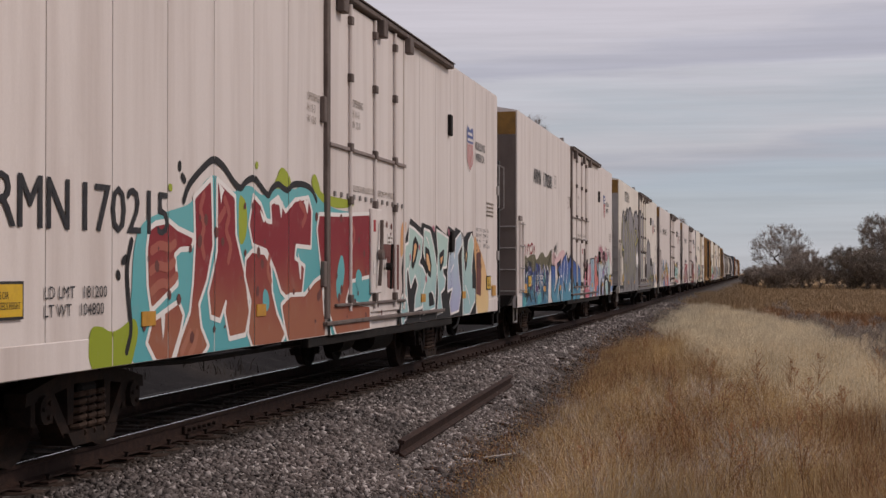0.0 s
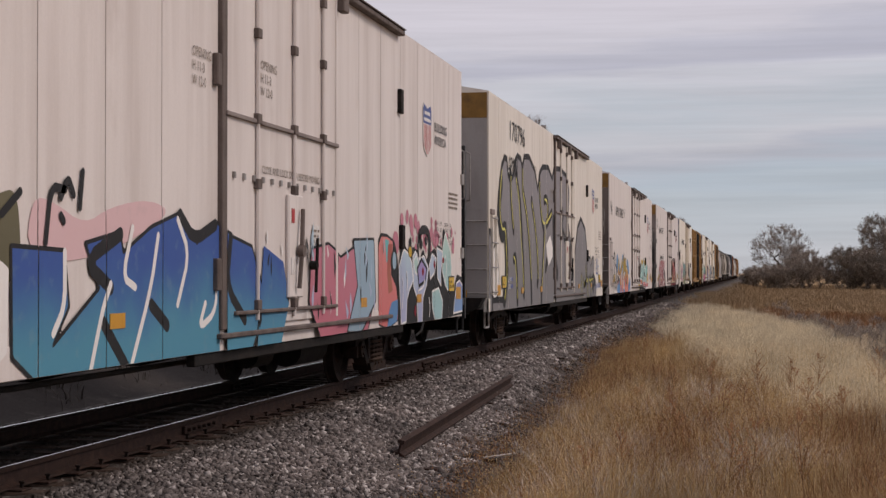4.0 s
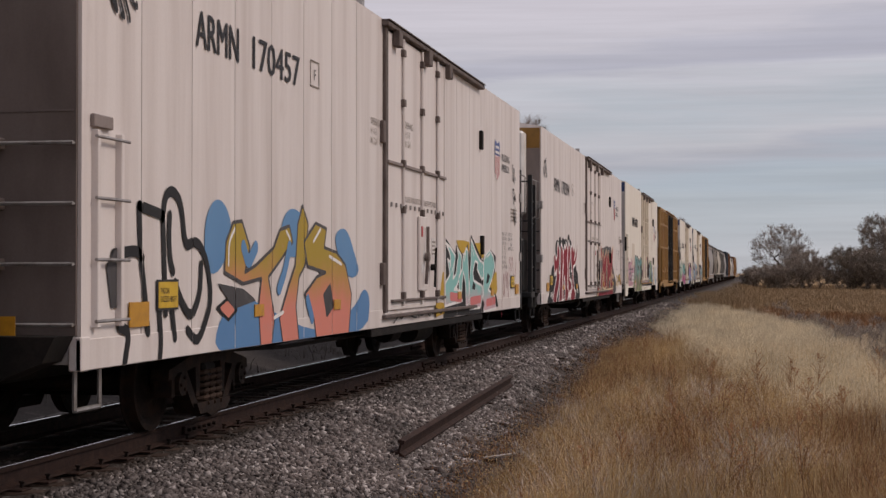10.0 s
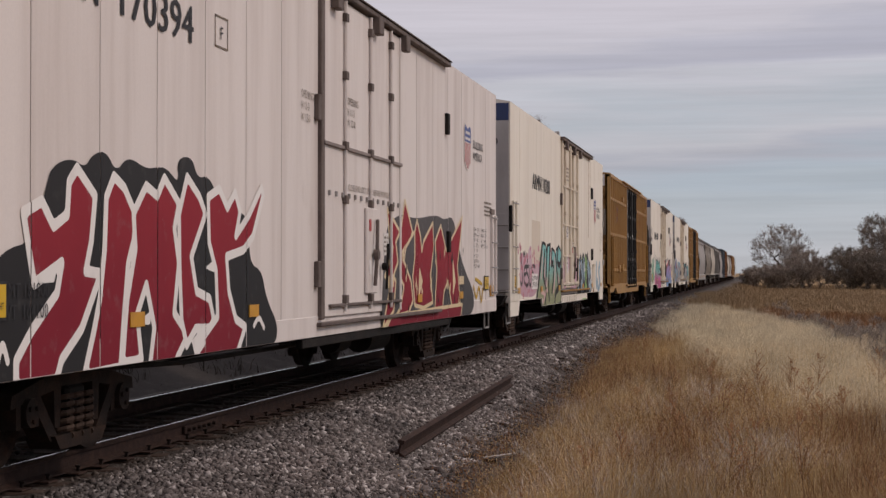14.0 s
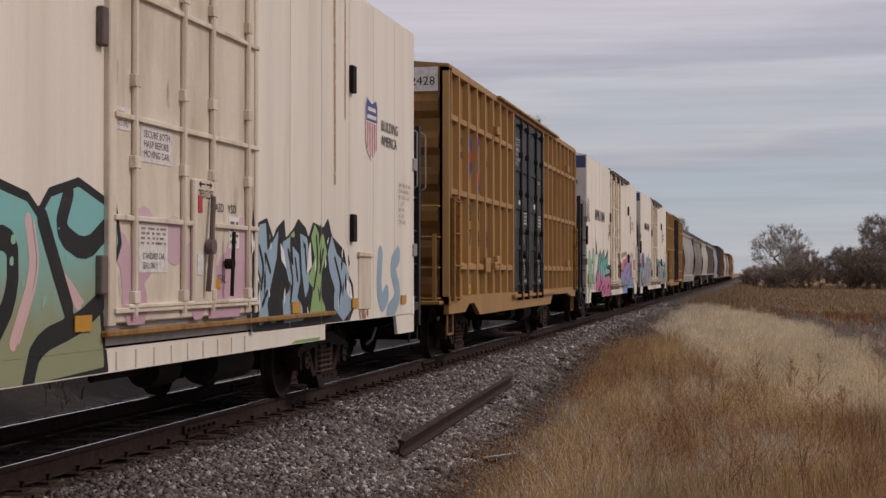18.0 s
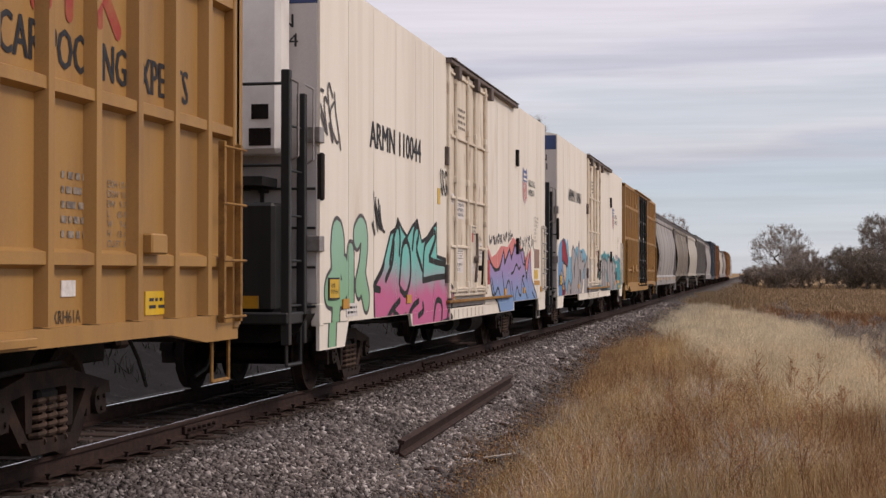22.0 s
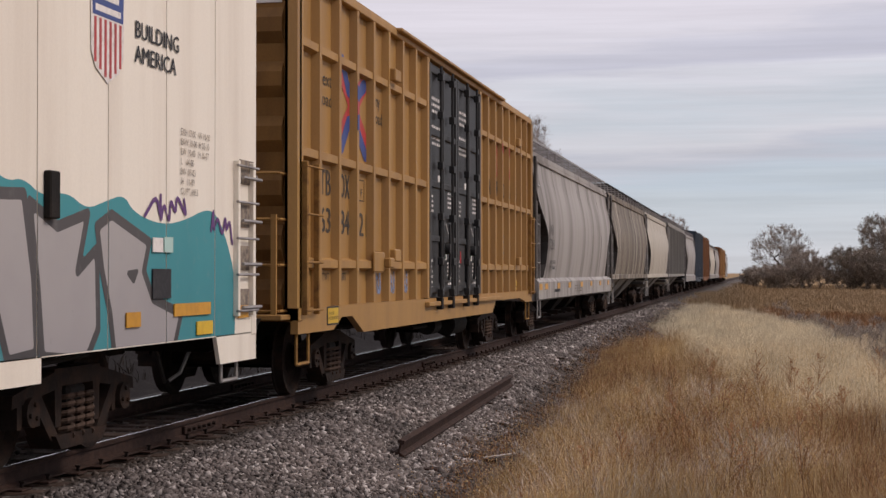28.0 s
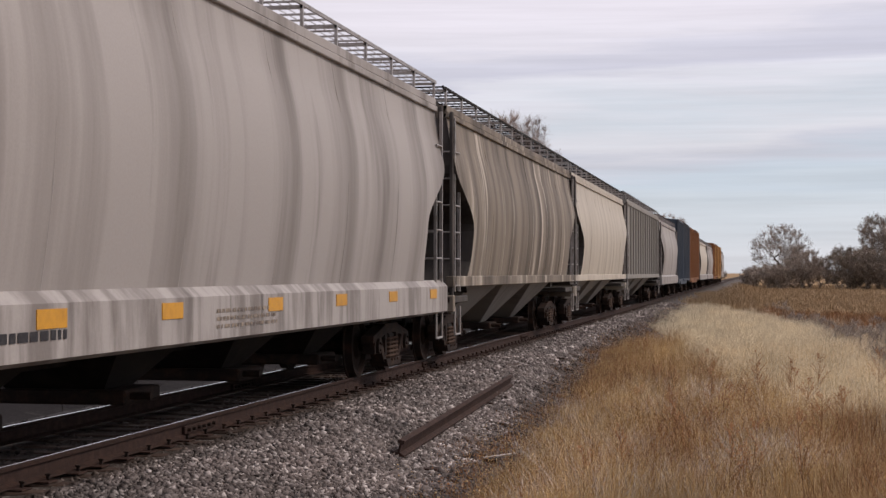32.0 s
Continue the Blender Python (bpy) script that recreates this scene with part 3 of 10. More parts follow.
def side_frame_mesh():
    """Cast truck side frame: arched top, sloping arms to the spring seat and pedestals over the bearings."""
    g = Geo()
    x0, x1 = -0.09, 0.09
    for s in (-1, 1):
        g.prism([(s * 0.42, 0.74), (s * 1.16, 0.60), (s * 1.18, 0.50), (s * 0.42, 0.60)], "x", x0, x1)
        g.prism([(s * 0.72, 0.62), (s * 0.88, 0.60), (s * 0.50, 0.20), (s * 0.34, 0.20)], "x", x0, x1)
        g.prism([(s * 0.30, 0.64), (s * 0.44, 0.64), (s * 0.42, 0.30), (s * 0.32, 0.30)], "x", x0, x1)
        g.prism([(s * 0.70, 0.56), (s * 0.77, 0.56), (s * 0.77, 0.34), (s * 0.70, 0.34)], "x", x0, x1)
        g.prism([(s * 1.01, 0.55), (s * 1.09, 0.55), (s * 1.09, 0.34), (s * 1.01, 0.34)], "x", x0, x1)
    g.prism([(-0.44, 0.76), (0.44, 0.76), (0.44, 0.62), (-0.44, 0.62)], "x", x0, x1)
    g.prism([(-0.50, 0.24), (0.50, 0.24), (0.40, 0.13), (-0.40, 0.13)], "x", x0 - 0.04, x1 + 0.04)
    return g.mesh("side_frame", RUST)


SPRING_RUST = surface("dusty_brown_spring_steel", (0.075, 0.048, 0.036), (0.035, 0.024, 0.02), 0.8, 0.1, scale=7, fine=0.2, bump=0.2)


def spring_mesh():
    turns, ring, g = 40, 6, Geo()
    vs = []
    for k in range(turns + 1):
        a = k * math.tau / 8
        out = Vector((math.cos(a), math.sin(a), 0))
        c = out * 0.078 + Vector((0, 0, 0.22 + 0.32 * k / turns))
        vs += [tuple(c + out * (0.024 * math.cos(q * math.tau / ring)) + Vector((0, 0, 0.024 * math.sin(q * math.tau / ring)))) for q in range(ring)]
    fs = [(k * ring + q, k * ring + (q + 1) % ring, (k + 1) * ring + (q + 1) % ring, (k + 1) * ring + q) for k in range(turns) for q in range(ring)]
    return g.add(vs, fs + [tuple(range(ring)), tuple(turns * ring + q for q in range(ring))]).mesh("coil_spring", SPRING_RUST)


WHEELSET, SIDE_FRAME, SPRING = wheelset_mesh(), side_frame_mesh(), spring_mesh()
BOLSTER = Geo().box(-1.12, -0.17, 0.42, 1.12, 0.17, 0.62, 0.03).box(-0.35, -0.3, 0.55, 0.35, 0.3, 0.72, 0.03).mesh("truck", GRIME)
BRAKE = Geo().box(-0.95, -0.42, 0.30, 0.95, -0.34, 0.40, 0.01).box(-0.95, 0.34, 0.30, 0.95, 0.42, 0.40, 0.01).mesh("brake_beam", GRIME)
cars, axles = [], []


def rail_car(name, label, category, y_near, length, group, trucks):
    """An empty at the rail head below the near end of the car, with its two trucks and couplers."""
    car = tagged(new(name), label, category, group)
    car.matrix_basis = pose(TRACK_X, y_near, 0)
    cars.append((car, y_near))
    for yc in (trucks, length - trucks):
        tr = part("truck", BOLSTER, GRIME, car, "rusty two-axle freight truck", pose(0, yc, 0))
        part("brake_beam", BRAKE, GRIME, tr)
        for s in (-1, 1):
            part("side_frame", SIDE_FRAME, RUST, tr, "", pose(s * 1.03, 0, 0))
            for k in (-0.19, 0.0, 0.19):
                part("coil_spring", SPRING, SPRING_RUST, tr, "", pose(s * 1.08, k, 0))
        for k in (-0.89, 0.89):
            w = part("wheelset", WHEELSET, RUST, tr, "rusty steel wheels on an axle", pose(0, k, WHEEL_R))
            axles.append((w, k))
    for y, s in ((0.0, -1), (length, 1)):
        g = Geo().box(-0.09, min(y - s * 0.4, y + s * 0.62), 0.80, 0.09, max(y - s * 0.4, y + s * 0.62), 0.98, 0.02)
        g.box(-0.18, min(y + s * 0.5, y + s * 0.82), 0.74, 0.16, max(y + s * 0.5, y + s * 0.82), 1.04, 0.04)
        part("coupler", g, RUST, car, "rusty knuckle coupler")
        hose = [(0.42, y + s * 0.12, 0.86), (0.44, y + s * 0.3, 0.66), (0.42, y + s * 0.52, 0.44), (0.36, y + s * 0.72, 0.36)]
        part("brake_hose", Geo().path(hose, 0.022, 6), BLACK, car)
    return car


def underframe(car, length, trucks, z=0.86):
    """Centre sill, cross bearers, air tank and rods below the floor."""
    g = Geo().box(-0.3, 0.2, z - 0.26, 0.3, length - 0.2, z + 0.1, 0.02)
    part("centre_sill", g, GRIME, car)
    for k in range(5):
        y = trucks + 1.9 + k * (length - 2 * trucks - 3.8) / 4
        part("cross_bearer", Geo().prism([(-1.5, z + 0.1), (1.5, z + 0.1), (1.5, z - 0.02), (0.3, z - 0.28), (-0.3, z - 0.28), (-1.5, z - 0.02)], "y", y - 0.06, y + 0.06), GRIME, car)
    yt = length * 0.66
    part("air_reservoir", Geo().rod((0.95, yt - 0.6, 0.58), (0.95, yt + 0.6, 0.58), 0.2, 16).box(0.9, yt - 0.4, 0.5, 1.0, yt - 0.3, z, 0).box(0.9, yt + 0.3, 0.5, 1.0, yt + 0.4, z, 0), GRIME, car, "grimy cylindrical air tank")
    part("brake_cylinder", Geo().rod((0.9, yt - 2.0, 0.6), (0.9, yt - 1.4, 0.6), 0.16, 14).rod((0.9, yt - 3.2, 0.6), (0.9, yt - 2.0, 0.6), 0.03), GRIME, car)
    part("brake_pipe", Geo().path([(1.2, trucks, z - 0.1), (1.25, trucks + 2, z - 0.16), (1.25, length - trucks - 2, z - 0.16), (1.2, length - trucks, z - 0.1)], 0.025, 6), GRIME, car)


def rung_ladder(car, y0, y1, z0, z1, rungs, x, material, name="ladder", label="", post=0.028):
    g = Geo().box(x - 0.03, y0 - post, z0, x + 0.035, y0 + post, z1, 0.006).box(x - 0.03, y1 - post, z0, x + 0.035, y1 + post, z1, 0.006)
    lad = part(name, g, material, car, label)
    for k in range(rungs):
        z = z0 + 0.05 + k * (z1 - z0 - 0.1) / (rungs - 1)
        part("rung", Geo().rod((x + 0.03, y0 - 0.05, z), (x + 0.03, y1 + 0.14, z), 0.014, 6), material if material is LADDER_RUST else GALV, lad)
    return lad


def stirrup(car, y0, y1, ztop, zlow, x, mat=None):
    part("stirrup_step", Geo().path([(x, y0, ztop), (x, y0, zlow), (x, y1, zlow), (x, y1, ztop)], 0.02, 6), mat or GALV, car, "hanging steel stirrup step")


def cooler_end(car, y, s, z_top):
    """The refrigeration end: white unit on the end wall, black tank guard and platform with tall ladder posts. s: the way out of the car."""
    def span(a, b):
        return (min(y + s * a, y + s * b), max(y + s * a, y + s * b))
    a, b = span(0.03, 0.46)
    unit = part("cooling_unit", Geo().box(-1.15, a, 2.86, 1.26, b, z_top - 0.1, 0.06), UNIT_WHITE, car, "white refrigeration unit housing")
    ya, yb = span(0.46, 0.47)
    for x0, x1, z0, z1 in ((0.93, 1.13, 3.25, 3.42), (0.90, 1.16, 2.95, 3.15)):
        part("gauge_window", Geo().box(x0, ya, z0, x1, yb, z1), DARK_GLASS, unit)
    part("grille", Geo().box(-0.85, ya, 4.1, -0.05, yb, z_top - 0.3), DARK_GLASS, unit, "black fan grille")
    g = Geo()
    for k in range(7):
        g.box(-0.85, yb - 0.004 if s > 0 else ya - 0.02, 4.14 + k * 0.07, -0.05, yb + 0.02 if s > 0 else ya + 0.004, 4.16 + k * 0.07)
    part("grille_slats", g, BLACK, unit)
    a, b = span(0.0, 0.95)
    part("platform", Geo().box(-1.5, a, 0.95, 1.5, b, 1.08, 0.015), BLACK, car, "black end platform")
    a, b = span(0.06, 0.72)
    tank = part("tank_guard", Geo().box(-1.25, a, 1.08, 1.28, b, 2.3, 0.04), BLACK, car, "black guard box below the unit")
    fa, fb = span(0.72, 0.726)
    part("reflector", Geo().box(0.75, fa, 1.12, 1.1, fb, 1.26), ORANGE, tank)
    part("shelf", Geo().box(-1.1, *span(0.0, 0.6)[:1], 2.5, 1.1, span(0.0, 0.6)[1], 2.6), BLACK, car)
    for x in (1.46, -1.46):
        for d in (0.25, 0.86):
            pa, pb = span(d - 0.05, d + 0.05)
            post = part("ladder_post", Geo().box(x - 0.05, pa, 0.72, x + 0.05, pb, 3.75 if d > 0.5 else 3.55, 0.01), BLACK, car, "tall black steel ladder post")
            yy = y + s * d
            part("grab_iron", Geo().path([(x + 0.04, yy + 0.02, 2.75), (x + 0.13, yy + 0.02, 2.8), (x + 0.13, yy + 0.02, 3.6), (x + 0.04, yy + 0.02, 3.65)], 0.014, 6), GALV, post)
        for k in range(5):
            z = 1.15 + k * 0.5
            part("rung", Geo().rod((x, y + s * 0.25, z), (x, y + s * 0.9, z), 0.016, 6), BLACK, car)
        part("step", Geo().path([(x, y + s * 0.3, 0.95), (x, y + s * 0.3, 0.5), (x, y + s * 0.85, 0.5), (x, y + s * 0.85, 0.95)], 0.022, 6), BLACK, car)
    part("guard_rail", Geo().rod((-1.46, y + s * 0.86, 3.6), (1.46, y + s * 0.86, 3.6), 0.018, 6).rod((-1.46, y + s * 0.86, 2.7), (1.46, y + s * 0.86, 2.7), 0.018, 6), BLACK, car)
    for z in (3.1, 1.85):
        a, b = span(-0.1, 0.1)
        part("ladder_bracket", Geo().box(1.45, a, z - 0.09, 1.63, b, z + 0.09, 0.008), GALV, car)


def plain_end(car, y, s, z0, z_top, wall_mat, band, z_band, gear=None):
    """The plain end: a flat wall with a coloured top band, a raised crosswise ladder and a small platform."""
    ya, yb = (y - 0.02, y) if s < 0 else (y, y + 0.02)
    part("end_wall", Geo().box(-1.57, ya, z0 + 0.25, 1.57, yb, z_band), wall_mat, car, "flat grey-white end wall, darkened for the shade on the ends")
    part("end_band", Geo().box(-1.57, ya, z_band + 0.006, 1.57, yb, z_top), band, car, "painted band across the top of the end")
    o = y + s * 0.1
    for k in range(4):
        z = 1.13 + k * 0.45
        part("end_rung", Geo().rod((0.25, o, z), (1.58, o, z), 0.016, 6).rod((1.55, y, z), (1.55, o, z), 0.014, 6).rod((0.3, y, z), (0.3, o, z), 0.014, 6), gear or GALV, car)
        part("rung_bracket", Geo().box(0.9, min(y, o + s * 0.02), z - 0.045, 1.0, max(y, o + s * 0.02), z + 0.045, 0.008), gear or wall_mat, car)
    part("end_post", Geo().box(0.93, min(o, o + s * 0.04), 1.05, 0.97, max(o, o + s * 0.04), 2.5), gear or wall_mat, car)
    part("wall_seam", Geo().box(-1.55, min(y, y + s * 0.026), 2.72, 1.55, max(y, y + s * 0.026), 2.735), wall_mat, car)
    part("end_sill", Geo().prism([(-1.55, 1.05), (1.55, 1.05), (1.45, 0.86), (1.1, 0.72), (-1.1, 0.72), (-1.45, 0.86)], "y", min(y, y + s * 0.34), max(y, y + s * 0.34)), GRIME, car)
    fa, fb = (y + s * 0.35, y + s * 0.355) if s > 0 else (y + s * 0.355, y + s * 0.35)
    part("reflector", Geo().box(0.85, fa, 1.06, 1.25, fb, 1.2), ORANGE, car)


def reefer(style, number, y_near, length, unit_near=False, label="", grabs_right=False, u=0.0, su=0.12, end_paint=None, side_paint=None):
    """A refrigerator car. style 170: 22 m car with flush panels; 110: 20 m car with framed door and notched skirts."""
    long_car = style == 170
    paint = side_paint or (WHITE_PINK if long_car else WHITE_CREAM)
    door_paint = paint if long_car else CREAM_DOOR
    trucks = 4.25 if long_car else 3.2
    car = rail_car("refrigerator_car", label, "freight car", y_near, length, "train cars", trucks)
    z0, zt = (0.80, 4.90) if long_car else (0.92, 4.98)
    part("body", Geo().box(-1.585, 0.02, z0 + 0.03, 1.585, length - 0.02, zt - 0.01), DOOR_POST, car, "insulated car body")
    roof = [(-1.6, zt), (1.6, zt), (1.6, zt + 0.03), (0.9, zt + 0.16), (0, zt + 0.2), (-0.9, zt + 0.16), (-1.6, zt + 0.03)]
    part("roof", Geo().prism(roof, "y", 0.0, length), paint, car, "shallow arched white roof")
    underframe(car, length, trucks, z0 + 0.04)
    d0, d1, rail1 = (9.8, 13.95, 17.4) if long_car else (u + 10.85, u + 14.55, u + 18.1)
    # flush side panels between the joints
    cuts = [0.0]
    step = 1.19 if long_car else 1.32
    while cuts[-1] < d0 - step * 0.6:
        cuts.append(cuts[-1] + step)
    cuts[-1] = d0
    right = [d1]
    n = round((length - d1) / step)
    right = [d1 + (length - d1) * k / n for k in range(n + 1)]
    fields = []
    for seq in (cuts, right):
        for a, b in zip(seq, seq[1:]):
            part("side_panel", Geo().box(1.57, a + 0.008, z0, 1.6, b - 0.008, zt), paint, car)
            fields.append((a + 0.008, b - 0.008, 1.6))
    if long_car:
        part("side_sill", Geo().box(1.56, 0.0, z0 - 0.015, 1.606, length, z0 + 0.22, 0.006), paint, car)
        fields = [(a, b, 1.606) for a, b, x in fields]
        part("door_sill", Geo().box(1.5, d0 - 0.6, z0 - 0.13, 1.585, rail1 + 0.4, z0 - 0.017, 0.01), GRIME, car)
    else:
        for a, b, z in ((0.0, 1.35, 0.62), (4.9, length - 4.9, 0.74), (length - 1.2, length, 0.66)):
            part("skirt", Geo().prism([(a, 0.93), (b, 0.93), (b - (0.2 if a == 0 else 0.0), z), (a + (0.0 if a == 0 else 0.12), z)], "x", 1.56, 1.6), paint, car, "lower side skirt")
    # plug door
    x = 1.66
    door = part("door", Geo().box(1.57, d0 + 0.02, z0 + 0.2, 1.635, d1 - 0.02, zt - 0.1, 0.012), door_paint, car, "sliding plug door with lock rods")
    fields.append((d0 + 0.12, d1 - 0.04, 1.637))
    part("door_post", Geo().box(1.58, d0 - 0.04, z0 + 0.18, 1.65, d0 + 0.10, zt - 0.05, 0.01), DOOR_DARK if long_car else door_paint, car)
    part("door_edge", Geo().box(1.62, d1 - 0.1, z0 + 0.2, 1.655, d1 - 0.02, zt - 0.1, 0.01), door_paint, car)
    part("upper_track", Geo().box(1.58, d0 - 0.1, zt - 0.07, 1.70, rail1, zt + 0.0, 0.01), DOOR_DARK, car, "dark door track below the roof edge")
    part("track_hood", Geo().box(1.58, d0 - 0.1, zt + 0.006, 1.72, rail1, zt + 0.02), DOOR_DARK, car)
    part("lower_track", Geo().box(1.6, d0 - 0.1, z0 + 0.1, 1.67, rail1 - 0.6, z0 + 0.15, 0.01), DOOR_DARK if long_car else LADDER_RUST, car)
    part("bottom_ledge", Geo().box(1.6, d0 + 0.3, z0 + 0.31, 1.68, d1 - 0.1, z0 + 0.35, 0.01), DOOR_DARK if long_car else door_paint, car)
    w = d1 - d0
    rods = (0.24, 0.55, 0.83) if long_car else (0.12, 0.42, 0.62, 0.9)
    for f in rods:
        y = d0 + f * w
        rod = part("lock_rod", Geo().rod((x, y, z0 + 0.25), (x, y, zt - 0.1), 0.022 if long_car else 0.03, 8), door_paint, door, "vertical door lock rod")
        for z in (z0 + 0.4, 2.4, 3.05, 3.9, zt - 0.3):
            part("rod_guide", Geo().box(1.63, y - 0.06, z - 0.05, 1.69, y + 0.06, z + 0.05, 0.006), DOOR_DARK if long_car else door_paint, door)
    levels = (3.02,) if long_car else (1.95, 2.75, 3.75, zt - 0.2, z0 + 0.3)
    for z in levels:
        part("door_rail", Geo().box(1.635, d0 + 0.05, z - 0.022, 1.67, d1 - 0.03, z + 0.022, 0.006), END_GREY if long_car else door_paint, door)
    if long_car:
        for k in range(13):
            y = d0 + 0.3 + k * (w - 0.5) / 12
            part("rivet", Geo().box(1.635, y - 0.025, 2.42, 1.66, y + 0.025, 2.48), GALV, door)
    yl = d0 + 0.56 * w
    part("lock_box", Geo().box(1.635, yl - 0.3, 1.25, 1.68, yl + 0.25, 2.35, 0.015), door_paint, door, "door lock mechanism")
    part("lock_lever", Geo().path([(1.72, yl - 0.05, 1.35), (1.74, yl - 0.02, 1.75), (1.72, yl + 0.08, 2.2)], 0.025, 7).rod((1.70, yl, 1.75), (1.76, yl, 1.75), 0.07, 12), DOOR_DARK, door)
    plate(door, "lock_label", yl - 0.22, yl - 0.12, 2.05, 2.2, 1.682, RED, "small red lock label")
    plate(door, "lock_label", yl - 0.24, yl - 0.1, 1.5, 1.68, 1.682, PALE, "small white lock label")
    plate(door, "door_notice", yl + 0.75, yl + 1.05, 1.75, 2.05, 1.637, PALE, "small printed door notice", depth=0.003)
    bars(door, yl + 0.78, yl + 1.02, 1.78, 2.02, 4, 1.643, INK_FADED, 9)
    part("lock_lever", Geo().path([(1.72, yl + 0.6, 1.3), (1.74, yl + 0.6, 1.9)], 0.02, 6).rod((1.66, yl + 0.6, 1.6), (1.74, yl + 0.6, 1.6), 0.05, 10), GRIME, door)
    for y in (d0 + 0.5, d0 + 0.62 * w, d1 + 0.05):
        part("track_roller", Geo().box(1.64, y - 0.12, zt - 0.28, 1.74, y + 0.12, zt - 0.06, 0.01), DOOR_DARK, door)
    for z in (1.5, 3.4):
        part("door_hinge", Geo().box(1.6, d0 - 0.2, z - 0.15, 1.66, d0 - 0.08, z + 0.15, 0.01), DOOR_DARK, car)
    # small vents, sign plates and stencils
    xs = 1.606
    for y, z in (((17.35, 3.75), (17.45, 1.85)) if long_car else ((u + 18.35, 3.74), (u + 18.38, 1.9))):
        part("door_stop", Geo().box(1.6, y, z, 1.66, y + 0.16, z + 0.34, 0.01), GRIME, car, "dark steel door stop bracket")
    part("roof_fitting", Geo().box(1.4, 9.0, zt + 0.06, 1.5, 9.15, zt + 0.2), GALV, car)
    for y in ((0.9, 4.15, 7.2, 15.2, 18.6, 21.7) if long_car else (1.0, 4.6, 8.0, 13.6, 16.2, 19.0)):
        big = y in (0.9, 21.7)
        plate(car, "reflector", y, y + (0.42 if big else 0.3), 1.08, 1.28 if big else 1.2, xs + 0.009, ORANGE, "orange reflective sheet")
    sy = 21.05 if long_car else 0.35
    plate(car, "height_sign", sy, sy + 0.48, 1.2, 1.46, xs + 0.009, INK, depth=0.005)
    plate(car, "height_sign", sy + 0.025, sy + 0.455, 1.22, 1.44, xs + 0.012, YELLOW, "yellow excess height warning sheet")
    lettering(car, "THIS CAR\nEXCEEDS HEIGHT", sy + 0.06, sy + 0.42, 1.27, 1.39, INK, xs + 0.02)
    if long_car:
        plate(car, "height_sign", 1.5, 2.0, 1.2, 1.46, xs + 0.009, INK, depth=0.005)
        plate(car, "height_sign", 1.525, 1.975, 1.22, 1.44, xs + 0.012, YELLOW, "yellow excess height warning sheet")
        lettering(car, "THIS CAR\nEXCEEDS HEIGHT", 1.56, 1.94, 1.27, 1.39, INK, xs + 0.02)
    # shield and slogan
    lift, su = (0.0, 0.0) if long_car else (-0.30, u + su)
    shield = [(19.05, 4.0), (19.12, 4.09), (19.37, 4.03), (19.62, 4.09), (19.7, 4.0), (19.68, 3.5), (19.6, 3.38), (19.37, 3.28), (19.14, 3.38), (19.06, 3.5)]
    sh = part("shield", Geo().prism([(a + su, b + lift) for a, b in shield], "x", xs, xs + 0.004), PALE, car, "red, white and blue shield emblem")
    top = [(19.07, 3.99), (19.13, 4.07), (19.37, 4.01), (19.61, 4.07), (19.68, 3.99), (19.67, 3.78), (19.08, 3.78)]
    part("shield_field", Geo().prism([(a + su, b + lift) for a, b in top], "x", xs + 0.004, xs + 0.006), BLUE, sh)
    for k in range(6):
        a = 19.11 + k * 0.097 + su
        lowz = 3.42 - 0.12 * (1 - abs(k - 2.5) / 2.5)
        part("shield_stripe", Geo().box(xs + 0.004, a, lowz + lift, xs + 0.006, a + 0.042, 3.765 + lift), RED, sh)
    g = Geo()
    for z, a, b in ((3.94, 19.17, 19.58), (3.84, 19.13, 19.62)):
        g.box(xs + 0.006, a + su, z - 0.025 + lift, xs + 0.007, b + su, z + 0.025 + lift)
    part("shield_bars", g, PALE, sh)
    lettering(car, "BUILDING\nAMERICA", 19.92 + su, 20.92 + su, 3.52 + lift, 3.86 + lift, INK, xs + 0.004, label="black slogan lettering", bold=0.007)
    if long_car:
        lettering(car, "EXH   17-0\nEXW  10-8\nEW    9-6\nL      72-3\nW      9-1\nIH    11-9\nLR HT 4-3\nCU. FT. 7657", 20.0, 20.62, 1.6, 2.32, INK, xs + 0.004, "dimension_stencil")
        lettering(car, "EXHW    7-4\nEXWH    5-4\nH       16-10\nEMPTY C.G. 5-5", 20.75, 21.45, 1.97, 2.32, INK, xs + 0.004, "dimension_stencil")
        bars(car, 21.1, 21.9, 2.55, 2.85, 4, xs + 0.004, INK_FADED, 3)
        lettering(car, "OPENING\nH 11-3\nW 12-0", 9.05, 9.55, 3.2, 3.55, INK_FADED, xs + 0.004, "opening_stencil")
        lettering(car, "OPENING\nH 11-3\nW 12-0", 10.95, 11.5, 3.3, 3.66, INK_FADED, 1.64, "opening_stencil")
        lettering(car, "CLOSE AND LOCK DOOR BEFORE MOVING CAR", 11.0, 13.4, 2.52, 2.60, INK_FADED, 1.64, "door_notice")
        if number != "170215":
            lettering(car, "F", 6.35, 6.42, 3.70, 3.82, INK, xs + 0.004)
            g = Geo()
            for q in ((6.2, 3.62, 6.215, 3.92), (6.55, 3.62, 6.565, 3.92), (6.2, 3.62, 6.565, 3.635), (6.2, 3.905, 6.565, 3.92)):
                g.box(xs, q[0], q[1], xs + 0.003, q[2], q[3])
            part("stencil_frame", g, INK_FADED, car)
    else:
